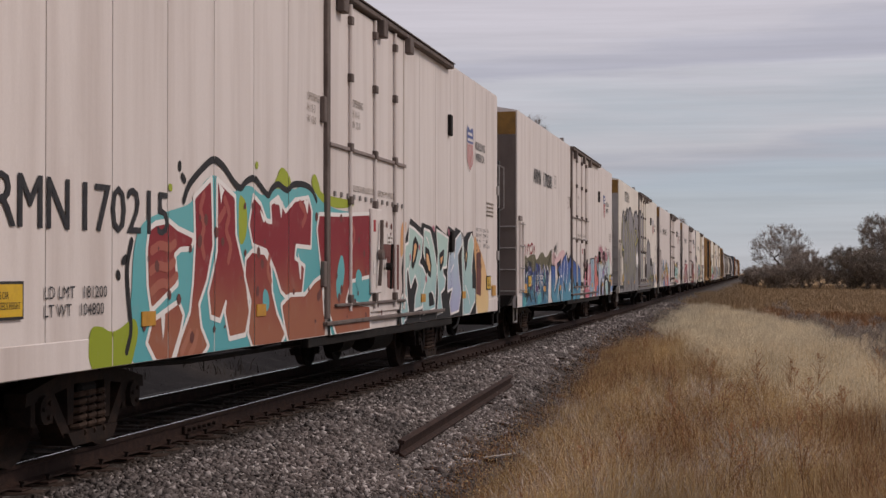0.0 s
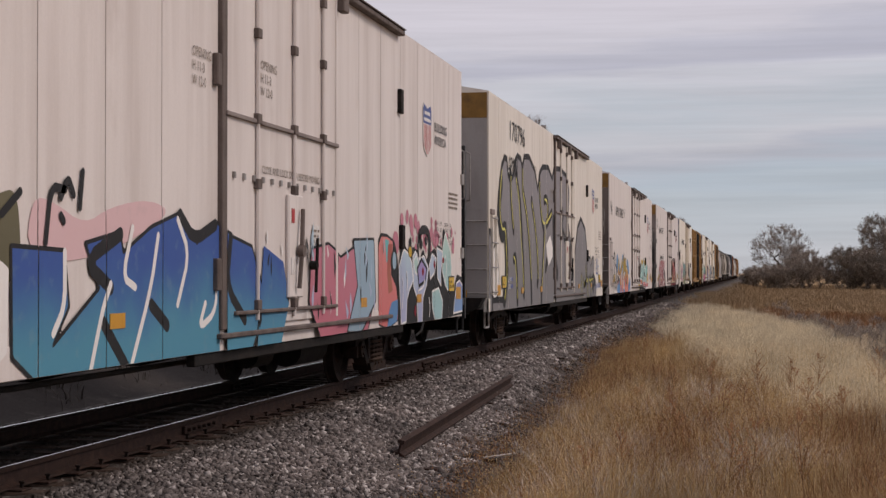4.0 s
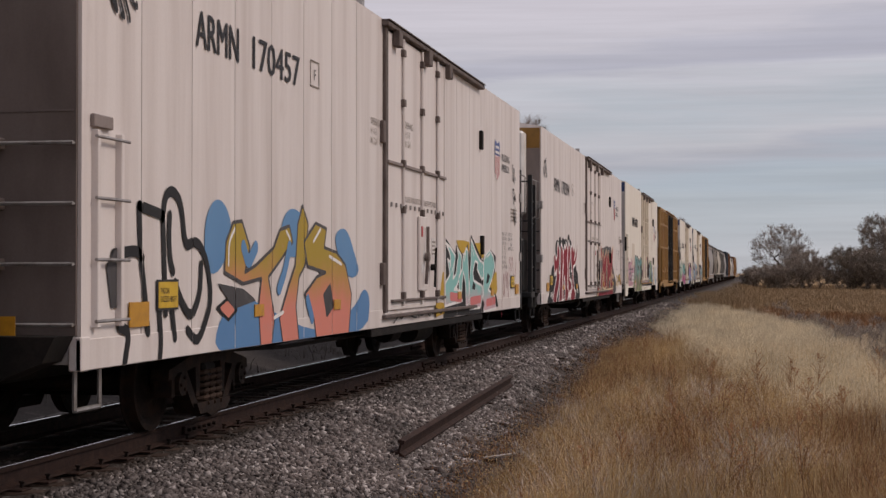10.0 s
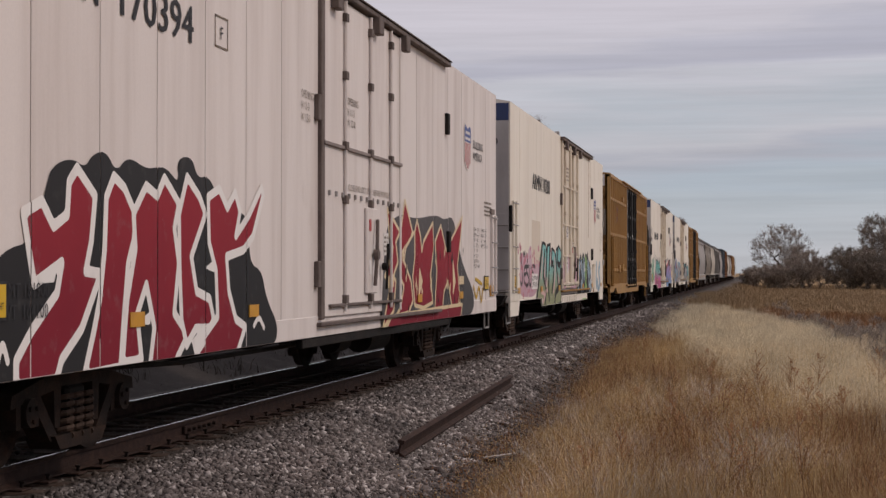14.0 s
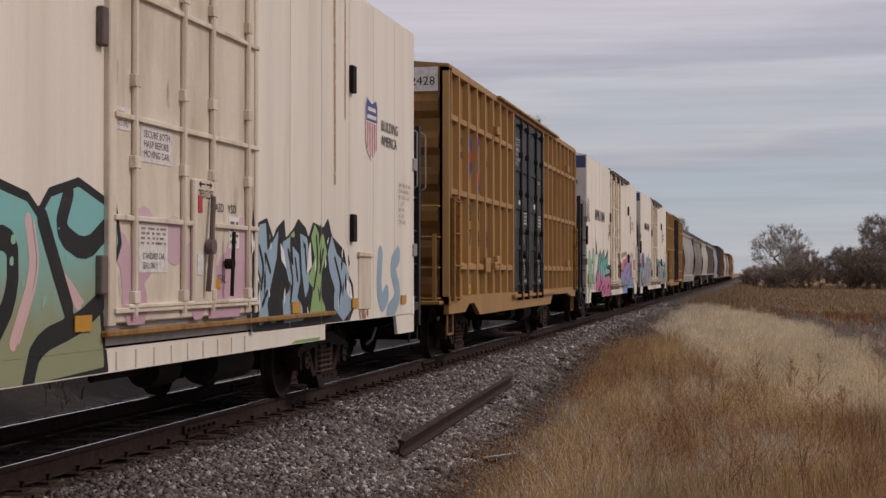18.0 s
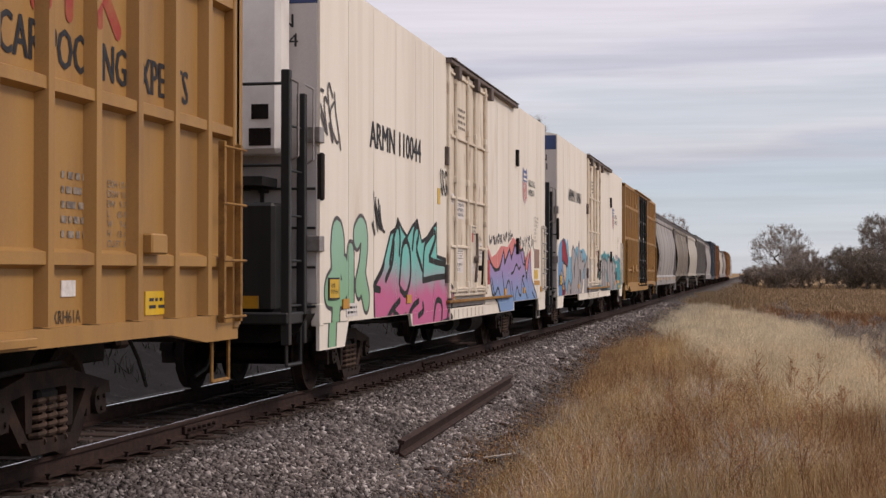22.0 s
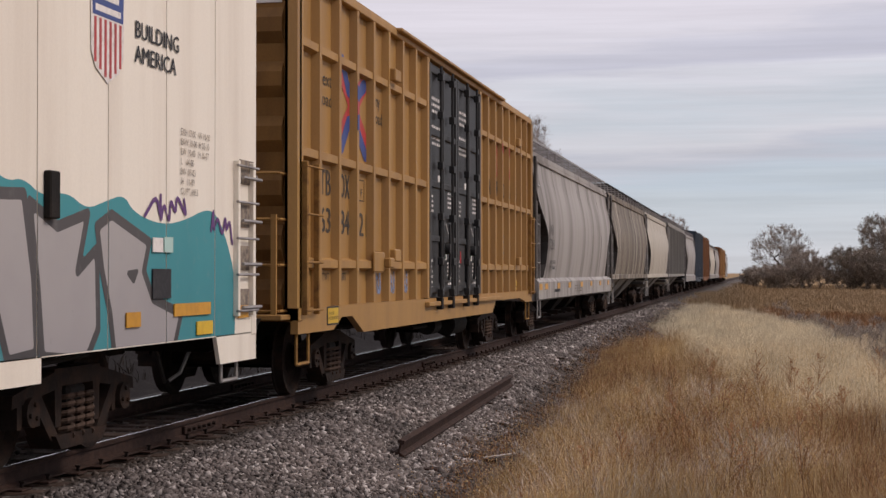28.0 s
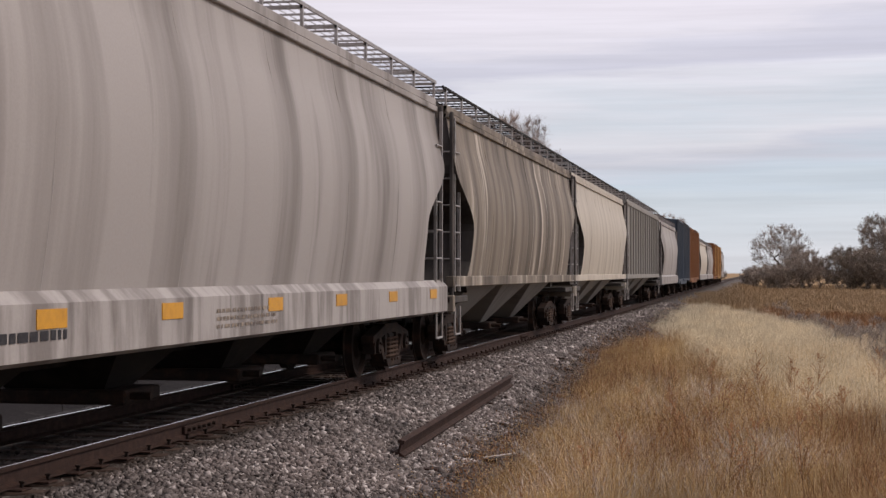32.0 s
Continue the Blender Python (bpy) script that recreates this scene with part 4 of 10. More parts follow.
        lettering(car, "EXH 17-00   W 10-00\nEXW 10-08  H 02-10\nEW  10-00   H 16-07\nL    64-00\nBW  09-03\nIH   11-09\nCU FT. 6955", u + 21.1, u + 21.85, 2.2, 2.78, INK_FADED, xs + 0.004, "dimension_stencil")
        lettering(car, "ARMN\n" + number, 0.55, 1.35, 4.12, 4.5, INK, -0.024, "end_mark", "black car mark on the end", facing="end")
        bars(car, d0 + 0.75, d0 + 1.4, 3.9, 4.3, 4, 1.64, INK_FADED, 6)
        plate(door, "door_sign", d0 + 0.62, d0 + 1.32, 2.42, 2.72, 1.637, PALE, "white framed door sign", depth=0.003)
        lettering(door, "SECURE BOTH\nHASP BEFORE\nMOVING CAR", d0 + 0.68, d0 + 1.26, 2.46, 2.68, INK, 1.6415, "door_notice")
        plate(door, "door_sign", d0 + 0.02, d0 + 0.4, 2.64, 2.82, 1.637, PALE, "worn white door sign", depth=0.003)
        lettering(door, "SECURITY\nDEVICE ONLY", d0 + 0.05, d0 + 0.37, 2.67, 2.79, INK_FADED, 1.6415, "door_notice")
        plate(door, "door_sign", d0 + 0.58, d0 + 1.22, 1.52, 1.92, 1.637, PALE, "white printed door sign", depth=0.003)
        bars(door, d0 + 0.62, d0 + 1.18, 1.74, 1.9, 4, 1.641, INK_FADED, 8)
        lettering(door, "STANDARD CAR\nSEAL ONLY", d0 + 0.66, d0 + 1.14, 1.55, 1.68, INK, 1.6415, "door_notice")
        lettering(door, "OPEN CLOSE", yl - 0.22, yl + 0.18, 2.18, 2.26, INK, 1.683, "door_notice")
        for q in (-1, 1):
            part("arrow", Geo().prism([(yl - 0.02 + q * 0.02, 2.30), (yl - 0.02 + q * 0.12, 2.30), (yl - 0.02 + q * 0.12, 2.275), (yl - 0.02 + q * 0.18, 2.305), (yl - 0.02 + q * 0.12, 2.335), (yl - 0.02 + q * 0.12, 2.315), (yl - 0.02 + q * 0.02, 2.315)], "x", 1.681, 1.683), INK, door)
        lettering(door, "ASD   YSD", yl + 0.35, yl + 0.95, 2.08, 2.16, INK, 1.6415, "door_notice")
        lettering(door, "SEAL", yl + 0.42, yl + 0.66, 1.42, 1.5, INK, 1.6415, "door_notice")
        plate(car, "reflector", yl + 0.1, yl + 0.5, 1.36, 1.46, 1.637, ORANGE, "orange reflective sheet")
        for k in range(9):
            part("sill_rib", Geo().box(1.6, d0 + 0.2 + k * 0.4, 0.76, 1.614, d0 + 0.24 + k * 0.4, 0.9), paint, car)
        part("corner_bracket", Geo().box(1.5, 0.0, 2.35, 1.64, 0.10, 2.9, 0.02), GRIME, car, "black corner bracket")
    # ends
    band, zb = (BAND_BROWN, 4.42) if long_car else (BAND_BLUE, 4.62)
    for y, s, unit in ((0.0, -1, unit_near), (length, 1, not unit_near)):
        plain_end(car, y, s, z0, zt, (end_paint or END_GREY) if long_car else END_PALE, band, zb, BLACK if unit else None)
        if unit:
            cooler_end(car, y, s, zt)
        else:
            ly = (0.22, 0.68) if s < 0 else (length - 0.68, length - 0.22)
            rung_ladder(car, *ly, 1.1, 2.6 if long_car or s > 0 else 3.0, 4 if long_car else 5, 1.62, paint, label="white corner ladder with steel rungs")
            stirrup(car, ly[0] - 0.1, ly[1] - 0.1, z0 + 0.02, 0.48, 1.5)
            if long_car:
                part("ladder_hatch", Geo().box(1.6, ly[0] - 0.06, 2.62, 1.64, ly[1] - 0.16, 2.72, 0.008), END_GREY, car)
        part("corner_casting", Geo().box(1.50, y - 0.16 if s > 0 else y, z0 - 0.02, 1.608, y if s > 0 else y + 0.16, z0 + 0.24, 0.01), paint, car)
    if grabs_right:
        for k in range(4):
            z = 1.12 + k * 0.42
            # dark raised plates stand in for the shade inside the rung recesses
            part("rung_recess", Geo().box(1.601, length - 0.55, z, 1.612, length - 0.1, z + 0.24, 0.004), INK_FADED, car)
            part("grab_iron", Geo().rod((1.66, length - 0.6, z + 0.06), (1.66, length - 0.02, z + 0.06), 0.018, 6), GALV, car)
    return car, fields


# ---- boxcars ----
BLUE_WASH = spray_paint("washed_blue_spray", (0.20, 0.26, 0.42), (0.24, 0.30, 0.46), 1.0, 1.8, thin=(0.45, 0.62))
GREEN_LABEL = surface("green_label_sheet", (0.03, 0.16, 0.06), (0.04, 0.12, 0.05), 0.5, scale=8, fine=0.05, bump=0)


def boxcar(number, y_near, length, paint, door_mat, label, detail=True):
    trucks = 3.2
    car = rail_car("box_car", label, "freight car", y_near, length, "train cars", trucks)
    z0, zt = 0.98, 4.92
    part("body", Geo().box(-1.5, 0.05, z0, 1.5, length - 0.05, zt), paint, car, "painted steel side sheets")
    roof = [(-1.58, zt), (1.58, zt), (1.58, zt + 0.03), (0, zt + 0.17), (-1.58, zt + 0.03)]
    part("roof", Geo().prism(roof, "y", 0.0, length), paint, car)
    part("top_chord", Geo().box(1.5, 0.0, zt - 0.1, 1.6, length, zt - 0.002, 0.01), paint, car)
    sill = [(0.0, 1.12), (length, 1.12), (length, 0.88), (length - 0.9, 0.88), (length - 1.8, 0.98), (length - 5.0, 0.98), (length - 5.4, 0.76), (3.0, 0.76), (2.4, 0.98), (1.9, 0.98), (1.5, 0.84), (0.0, 0.84)]
    part("side_sill", Geo().prism(sill, "x", 1.5, 1.585), paint, car, "deep stepped side sill")
    underframe(car, length, trucks, 0.92)
    d0, d1 = length * 0.38, length * 0.635
    fields = []
    for a, b in ((0.0, d0), (d1, length)):
        n = round((b - a) / 0.9)
        for k in range(n + 1):
            y = a + (b - a) * k / n
            w = 0.085 if k in (0, n) else 0.05
            part("side_post", Geo().prism([(1.5, y - w - 0.03), (1.5, y + w + 0.03), (1.6, y + w), (1.6, y - w)], "z", 1.13, zt - 0.1), paint, car)
            if k < n:
                fields.append((y + w + 0.04, y + (b - a) / n - w - 0.04, 1.503))
        if detail:
            for z in (1.62, 2.87, 4.1):
                part("side_belt", Geo().prism([(1.5, z - 0.075), (1.5, z + 0.075), (1.585, z + 0.045), (1.585, z - 0.045)], "y", a + 0.02, b - 0.02), paint, car)
            for z in (1.62, 4.1):
                for y in ((a + b) / 2 + 0.9, ):
                    part("door_stop", Geo().box(1.585, y, z + 0.05, 1.68, y + 0.35, z + 0.22, 0.015), paint, car)
    # two sliding plug doors
    for i, (a, b) in enumerate(((d0 + 0.06, (d0 + d1) / 2 - 0.02), ((d0 + d1) / 2 + 0.02, d1 - 0.06))):
        door = part("door", Geo().box(1.5, a, 1.12, 1.56, b, zt - 0.14, 0.01), door_mat, car, "sliding plug door in dark paint")
        for y in (a + 0.06, b - 0.06, (a + b) / 2):
            part("door_stile", Geo().box(1.56, y - 0.06, 1.14, 1.61, y + 0.06, zt - 0.16, 0.01), door_mat, door)
        if detail:
            for z in (1.25, 2.05, 2.9, 3.7, zt - 0.25):
                part("door_rail", Geo().box(1.56, a + 0.05, z - 0.05, 1.6, b - 0.05, z + 0.05, 0.01), door_mat, door)
            for f in (0.3, 0.72):
                y = a + f * (b - a)
                part("lock_rod", Geo().rod((1.65, y, 1.05), (1.65, y, zt - 0.15), 0.024, 8), door_mat, door)
                for z in (1.2, 1.7, 2.4, 3.2, 4.0, 4.6):
                    part("rod_guide", Geo().box(1.6, y - 0.06, z - 0.06, 1.69, y + 0.06, z + 0.06, 0.008), door_mat, door)
                part("rod_foot", Geo().box(1.58, y - 0.07, 0.94, 1.68, y + 0.07, 1.13, 0.01), GRIME, door)
            yl = (a + b) / 2 + 0.15
            part("lock_lever", Geo().path([(1.66, yl, 1.4), (1.68, yl + 0.02, 1.9), (1.66, yl + 0.06, 2.3)], 0.024, 6).rod((1.6, yl, 1.9), (1.69, yl, 1.9), 0.09, 12), door_mat, door)
            if number[:2] == "67" and i == 0:
                lettering(door, "CERRAR Y BLOQUEAR\nAMBAS PUERTAS ANTES\nDE MOVER EL CARRO\nCLOSE AND LOCK\nBOTH DOORS BEFORE\nMOVING CAR", a + 0.25, a + 1.35, 3.78, 4.36, PALE, 1.5635, "door_notice")
            elif number[:2] == "63":
                bars(door, a + 0.25, a + 1.0, 4.0, 4.3, 3, 1.563, PALE, 11 + i)
                bars(door, a + 0.25, a + 1.0, 3.5, 3.85, 4, 1.563, PALE, 12 + i)
            else:
                bars(door, a + 1.3, a + 1.9, 3.55, 3.65, 2, 1.563, PALE, 13 + i)
            bars(door, a + 0.12, a + 0.5, 2.45, 2.75, 4, 1.563, PALE, 15 + i)
            bars(door, a + 0.1, a + 0.42, 1.25, 1.75, 6, 1.563, PALE, 18 + i)
            bars(door, b - 0.62, b - 0.2, 2.55, 2.85, 4, 1.563, PALE, 19 + i)
            bars(door, b - 0.6, b - 0.15, 1.3, 1.55, 3, 1.563, PALE, 20 + i)
            # lock plate with its own print
            lock = part("lock_plate", Geo().box(1.56, yl - 0.36, 1.35, 1.59, yl + 0.42, 2.4, 0.01), door_mat, door, "raised lock plate with white print")
            for q in (-1, 1):
                for w in range(2):
                    c0 = yl + 0.05 + q * (0.10 + 0.06 * w)
                    part("print", Geo().prism([(c0 - q * 0.05, 2.32 - 0.04 * w), (c0 + q * 0.09, 2.2 - 0.04 * w), (c0 + q * 0.075, 2.18 - 0.04 * w), (c0 - q * 0.065, 2.3 - 0.04 * w)], "x", 1.59, 1.592), PALE, lock)
            lettering(lock, "ASD", yl - 0.05, yl + 0.12, 2.0, 2.06, PALE, 1.592, "print")
            plate(lock, "notice", yl - 0.08, yl + 0.14, 1.72, 1.95, 1.591, PALE, "small white notice", depth=0.002)
            plate(lock, "notice", yl - 0.05, yl + 0.11, 1.86, 1.93, 1.594, RED, "small red notice", depth=0.002)
            plate(lock, "notice", yl - 0.05, yl + 0.05, 1.74, 1.83, 1.594, GREEN_LABEL, "small green notice", depth=0.002)
            bars(lock, yl + 0.18, yl + 0.38, 1.45, 1.7, 4, 1.593, PALE, 17 + i)
            graffiti(door, [(a + 0.13, b - 0.13, 1.5605)], [([(b - 0.5, 1.6), (b - 0.42, 1.8), (b - 0.36, 1.62), (b - 0.3, 1.85), (b - 0.25, 1.55)], 0.012)], [(0.0, PALE, 0.003)], "white scribbled mark", 1.2, 2.2, res=0.015, name="spray_tag")
            plate(door, "notice", a + 0.85, a + 1.1, 2.96, 3.06, 1.562, PALE, "small white notice")
            if i == 1 and number[:2] == "63":
                plate(door, "edge_marker", a + 0.13, a + 0.24, 1.5, 2.0, 1.562, YELLOW, "upright yellow strip")
                plate(door, "edge_marker", a + 0.45, a + 0.53, 1.68, 1.88, 1.562, RED, "small red strip")
    part("door_track", Geo().box(1.5, d0 - 0.2, 1.0, 1.66, d1 + 2.2, 1.07, 0.01), paint, car)
    part("door_hood", Geo().box(1.5, d0 - 2.2 if number else d0, zt - 0.03, 1.68, d1 + 2.4, zt + 0.02, 0.01), paint, car)
    # corrugated ends
    for y, s in ((0.0, -1), (length, 1)):
        g = Geo().box(-1.52, min(y, y - s * 0.06), 0.98, 1.52, max(y, y - s * 0.06), zt)
        part("end_wall", g, GOLD_SHADED if paint is GOLD else paint, car, "corrugated steel end wall")
        for k in range(6):
            z = 1.25 + k * 0.6
            part("end_rib", Geo().prism([(y, z - 0.2), (y + s * 0.09, z - 0.08), (y + s * 0.09, z + 0.08), (y, z + 0.2)], "x", -1.42, 1.42), GOLD_SHADED if paint is GOLD else paint, car)
        part("corner_post", Geo().box(1.42, min(y, y - s * 0.16), 0.98, 1.6, max(y, y - s * 0.16), zt - 0.01, 0.012), paint, car)
        part("corner_post", Geo().box(-1.6, min(y, y - s * 0.16), 0.98, -1.42, max(y, y - s * 0.16), zt - 0.01, 0.012), paint, car)
        if detail:
            la, lb = (y + 0.12, y + 0.6) if s < 0 else (y - 0.6, y - 0.12)
            rung_ladder(car, la, lb, 1.05, 2.75, 4, 1.63, LADDER_RUST, label="rusty corner ladder with rungs")
            stirrup(car, la, lb, 0.9, 0.5, 1.53, LADDER_RUST)
            o = y + s * 0.28
            for k in range(4):
                z = 1.1 + k * 0.5
                part("end_rung", Geo().path([(0.5, y, z), (0.5, o, z), (1.45, o, z), (1.45, y, z)], 0.016, 6), paint, car)
            for x in (0.55, 1.4):
                part("end_post", Geo().box(x - 0.03, min(o, o + s * 0.04), 1.05, x + 0.03, max(o, o + s * 0.04), 2.15), paint, car)
            part("end_walk", Geo().box(-0.4, min(y, y + s * 0.35), 1.0, 1.5, max(y, y + s * 0.35), 1.06, 0.01), paint, car)
    if detail:
        part("end_band", Geo().box(-1.4, -0.012, 4.5, 1.4, 0.0, zt - 0.02), PALE, car, "white band with the car mark")
        lettering(car, "TBOX " + number.replace(" ", ""), 0.1, 1.35, 4.6, 4.74, INK, -0.016, facing="end")
        xs = 1.503
        a, b, c = number.split()
        worn = number[:2] == "63"
        ink = INK_WORN if worn else INK
        y1, y2, y3 = (1.17, 2.08, 3.02) if worn else (2.03, 2.9, 3.78)
        for txt, y, z in (("TB", y1, 2.44), ("OX", y2, 2.44), (a, y1, 1.99), (b, y2, 1.99), (c, y3, 1.99)):
            lettering(car, txt, y, y + 0.47, z, z + 0.3, ink, xs + 0.003, label="black car mark lettering", bold=0.02)
        lettering(car, "next\nroad", 1.15, 1.7, 3.5, 3.87, ink, xs + 0.003)
        e0 = 2.13 if worn else 2.05
        lettering(car, "any\nroad", e0 + 1.72, e0 + 2.2, 3.52, 3.86, ink, xs + 0.003)
        ly = 1.22 if worn else 1.12
        lettering(car, "LD LMT\nLT WT", ly, ly + 0.42, 1.42, 1.66 if worn else 1.56, ink, xs + 0.003, "weight_stencil")
        lettering(car, "205600\n80800" if worn else "202800\n83200", 2.08, 2.44, 1.42 if worn else 1.38, 1.66 if worn else 1.56, ink, xs + 0.003, "weight_stencil")
        g = Geo()
        fy = 3.05 if worn else 4.7
        for q in ((fy, 2.44, fy + 0.015, 2.72), (fy + 0.27, 2.44, fy + 0.285, 2.72), (fy, 2.44, fy + 0.285, 2.455), (fy, 2.705, fy + 0.285, 2.72)):
            g.box(xs, q[0], q[1], xs + 0.003, q[2], q[3])
        part("stencil_frame", g, ink, car)
        lettering(car, "F", fy + 0.1, fy + 0.18, 2.5, 2.6, ink, xs + 0.003)
        # crossed arrow emblem painted over sheets and posts
        posts = [(d0 * k / round(d0 / 0.9) - 0.05, d0 * k / round(d0 / 0.9) + 0.05, 1.6005) for k in (2, 3)]
        e1, em = e0 + 1.25, e0 + 0.62
        for mat, lift, strokes in ((RED, 0.003, [([(e0, 4.0), (em, 3.62), (e1, 4.0)], 0.14), ([(e0, 3.2), (em, 3.6), (e1, 3.2)], 0.14), ([(em, 3.5), (em, 3.75)], 0.2)]),
                                   (BLUE, 0.005, [([(e0 + 0.05, 4.15), (e0 + 0.35, 3.82), (em + 0.05, 3.74), (e1 - 0.05, 3.95)], 0.095), ([(e0 + 0.05, 3.08), (e0 + 0.35, 3.38), (em + 0.05, 3.45), (e1, 3.05)], 0.095), ([(em + 0.2, 3.75), (em + 0.24, 3.45)], 0.05)])):
            graffiti(car, fields + posts, strokes, [(0.0, mat, lift)], "red and blue crossed arrow emblem", 2.97, 4.22, res=0.03, rounded=False, name="emblem")
        if worn:
            for k in range(3):
                graffiti(car, fields, [([(3.95 + k * 0.85, 1.5), (4.1 + k * 0.85, 1.4), (4.0 + k * 0.85, 1.3), (4.25 + k * 0.85, 1.25), (4.2 + k * 0.85, 1.5)], 0.05)], [(0.0, BLUE_WASH, 0.003)], "worn blue sprayed marks", 1.15, 1.6, name="spray_tag")
        lettering(car, "RAILCAR POOLING EXPERTS", 12.95, 17.3, 3.02, 3.32, ink, xs + 0.003, label="faded slogan lettering", bold=0.02)
        right_posts = [(d1 + (length - d1) * k / n - 0.05, d1 + (length - d1) * k / n + 0.05, 1.6005) for k in range(1, n)]
        graffiti(car, fields + right_posts, [([(13.85, 4.0), (15.0, 4.0)], 0.075), ([(14.2, 3.95), (14.2, 3.45)], 0.07), ([(14.78, 3.95), (14.78, 3.45)], 0.07), ([(15.12, 4.0), (15.7, 3.45)], 0.075), ([(15.7, 4.0), (15.12, 3.45)], 0.075)],
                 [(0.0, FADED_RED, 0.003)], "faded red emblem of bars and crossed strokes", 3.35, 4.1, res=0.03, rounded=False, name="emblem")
        lettering(car, "EXH 17-0\nEXW 10-8\nEW   9-7\nL     60-9\nW     9-6\nH    13-1\nCU.FT. 7550", length - 3.0, length - 2.45, 1.72, 2.25, INK_FADED, xs + 0.003, "dimension_stencil")
        bars(car, length - 3.85, length - 3.4, 1.75, 2.3, 5, xs + 0.003, INK_FADED, 21)
        hy, hz, hx = (1.2, 0.9, 1.586) if worn else (1.92, 1.125, xs)
        plate(car, "height_sign", hy, hy + 0.52, hz, hz + 0.22, hx, INK, depth=0.005)
        plate(car, "height_sign", hy + 0.025, hy + 0.495, hz + 0.02, hz + 0.2, hx + 0.003, YELLOW, "yellow excess height warning sheet")
        lettering(car, "THIS CAR\nEXCESS HEIGHT", hy + 0.06, hy + 0.46, hz + 0.06, hz + 0.16, INK, hx + 0.011)
        part("door_stop", Geo().box(1.6, 3.4, 1.52, 1.63, 4.0, 1.8, 0.02).box(1.62, 3.95, 1.58, 1.72, 4.2, 1.72, 0.02), paint, car, "bolted door stop bracket")
        plate(car, "height_sign", length - 2.2, length - 1.6, 1.16, 1.36, xs, YELLOW, "yellow warning sheet")
        bars(car, length - 2.12, length - 1.68, 1.2, 1.32, 2, xs + 0.008, INK, 23)
        plate(car, "notice", length - 3.85, length - 3.6, 1.34, 1.46, xs, PALE)
        lettering(car, "XRH61A", length - 4.0, length - 3.5, 1.14, 1.24, INK_WORN, xs + 0.003)
    return car, fields


# ---- covered hoppers ----
def hopper(y_near, length, paint, sill_mat, label, kind="round", marks=None, detail=True):
    """A covered hopper with bulging sides, sloped ends over open platforms, running boards and outlet gates."""
    trucks = 1.95
    car = rail_car("hopper_car", label, "freight car", y_near, length, "train cars", trucks)
    zs, zt = (1.32, 4.12) if kind == "round" else (1.45, 4.2)
    rows, cols = 22, 41

    def half(v):
        if kind == "flat":
            return 1.5
        return 1.50 + 0.13 * math.sin(math.pi * min(1.0, v * 1.15) * 0.92) - 0.14 * max(0.0, v - 0.45) ** 2 * 3

    def start(v):
        if kind == "flat":
            return 0.45
        s = min(1.0, max(0.0, (0.70 - v) / 0.36))
        return 0.10 + 1.5 * s * s * (3 - 2 * s) - 0.2 * max(0.0, 0.14 - v) / 0.14
    vs, fs = [], []
    for i in range(rows):
        v = i / (rows - 1)
        for j in range(cols):
            a = start(v)
            ripple = 0.008 * math.sin(j * math.pi / 3) if kind == "round" else 0.0
            vs.append((half(v) + ripple * math.sin(math.pi * v), a + (length - 2 * a) * j / (cols - 1), zs + (zt - zs) * v))
    n = len(vs)
    vs += [(-x, y, z) for x, y, z in vs]
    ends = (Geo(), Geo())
    for i in range(rows - 1):
        for j in range(cols - 1):
            q = (i * cols + j, i * cols + j + 1, (i + 1) * cols + j + 1, (i + 1) * cols + j)
            fs += [q, tuple(k + n for k in reversed(q))]
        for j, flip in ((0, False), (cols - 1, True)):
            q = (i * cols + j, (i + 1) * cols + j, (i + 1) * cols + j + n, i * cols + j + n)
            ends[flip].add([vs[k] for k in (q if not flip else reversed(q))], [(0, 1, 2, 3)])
    for j in range(cols - 1):
        fs.append((j, j + n, j + 1 + n, j + 1))
        t = (rows - 1) * cols
        fs.append((t + j, t + j + 1, t + j + 1 + n, t + j + n))
    part("body", Geo().add(vs, fs), paint, car, "bulging weathered hopper body")
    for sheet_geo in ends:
        part("end_sheet", sheet_geo, HOP_SOOT_SHADE, car, "sooty end sheet above the platform, darkened for shade")
    if detail:
        for k in range(1, 6 if kind == "round" else 14):
            yk = start(0.5) + (length - 2 * start(0.5)) * k / (6 if kind == "round" else 14)
            pts = [(half(v) - 0.002, yk, zs + (zt - zs) * v) for v in (0, 0.15, 0.3, 0.45, 0.6, 0.75, 0.9, 1.0)]
            if kind == "flat":
                part("side_rib", Geo().box(1.5, yk - 0.05, zs, 1.57, yk + 0.05, zt), paint, car)
            else:
                part("weld_seam", Geo().path(pts, 0.008, 6), paint, car)
    xt = half(1.0)
    eave = Geo().box(xt - 0.05, 0.08, zt, xt + 0.05, length - 0.08, zt + 0.09, 0.01).box(xt - 0.05, 0.08, zt + 0.10, xt + 0.02, length - 0.08, zt + 0.22, 0.01)
    part("eave", eave, paint, car, "stepped eave band")
    part("eave", Geo().box(-xt - 0.05, 0.08, zt, -xt + 0.05, length - 0.08, zt + 0.2), paint, car)
    roof = [(-xt, zt), (xt, zt), (xt - 0.02, zt + 0.2), (0.7, zt + 0.34), (0, zt + 0.38), (-0.7, zt + 0.34), (-xt + 0.02, zt + 0.2)]
    part("roof", Geo().prism(roof, "y", 0.08, length - 0.08), paint, car)
    # running boards on posts above the roof edge
    zw, deck = zt + 0.48, GALV if marks else GRIME
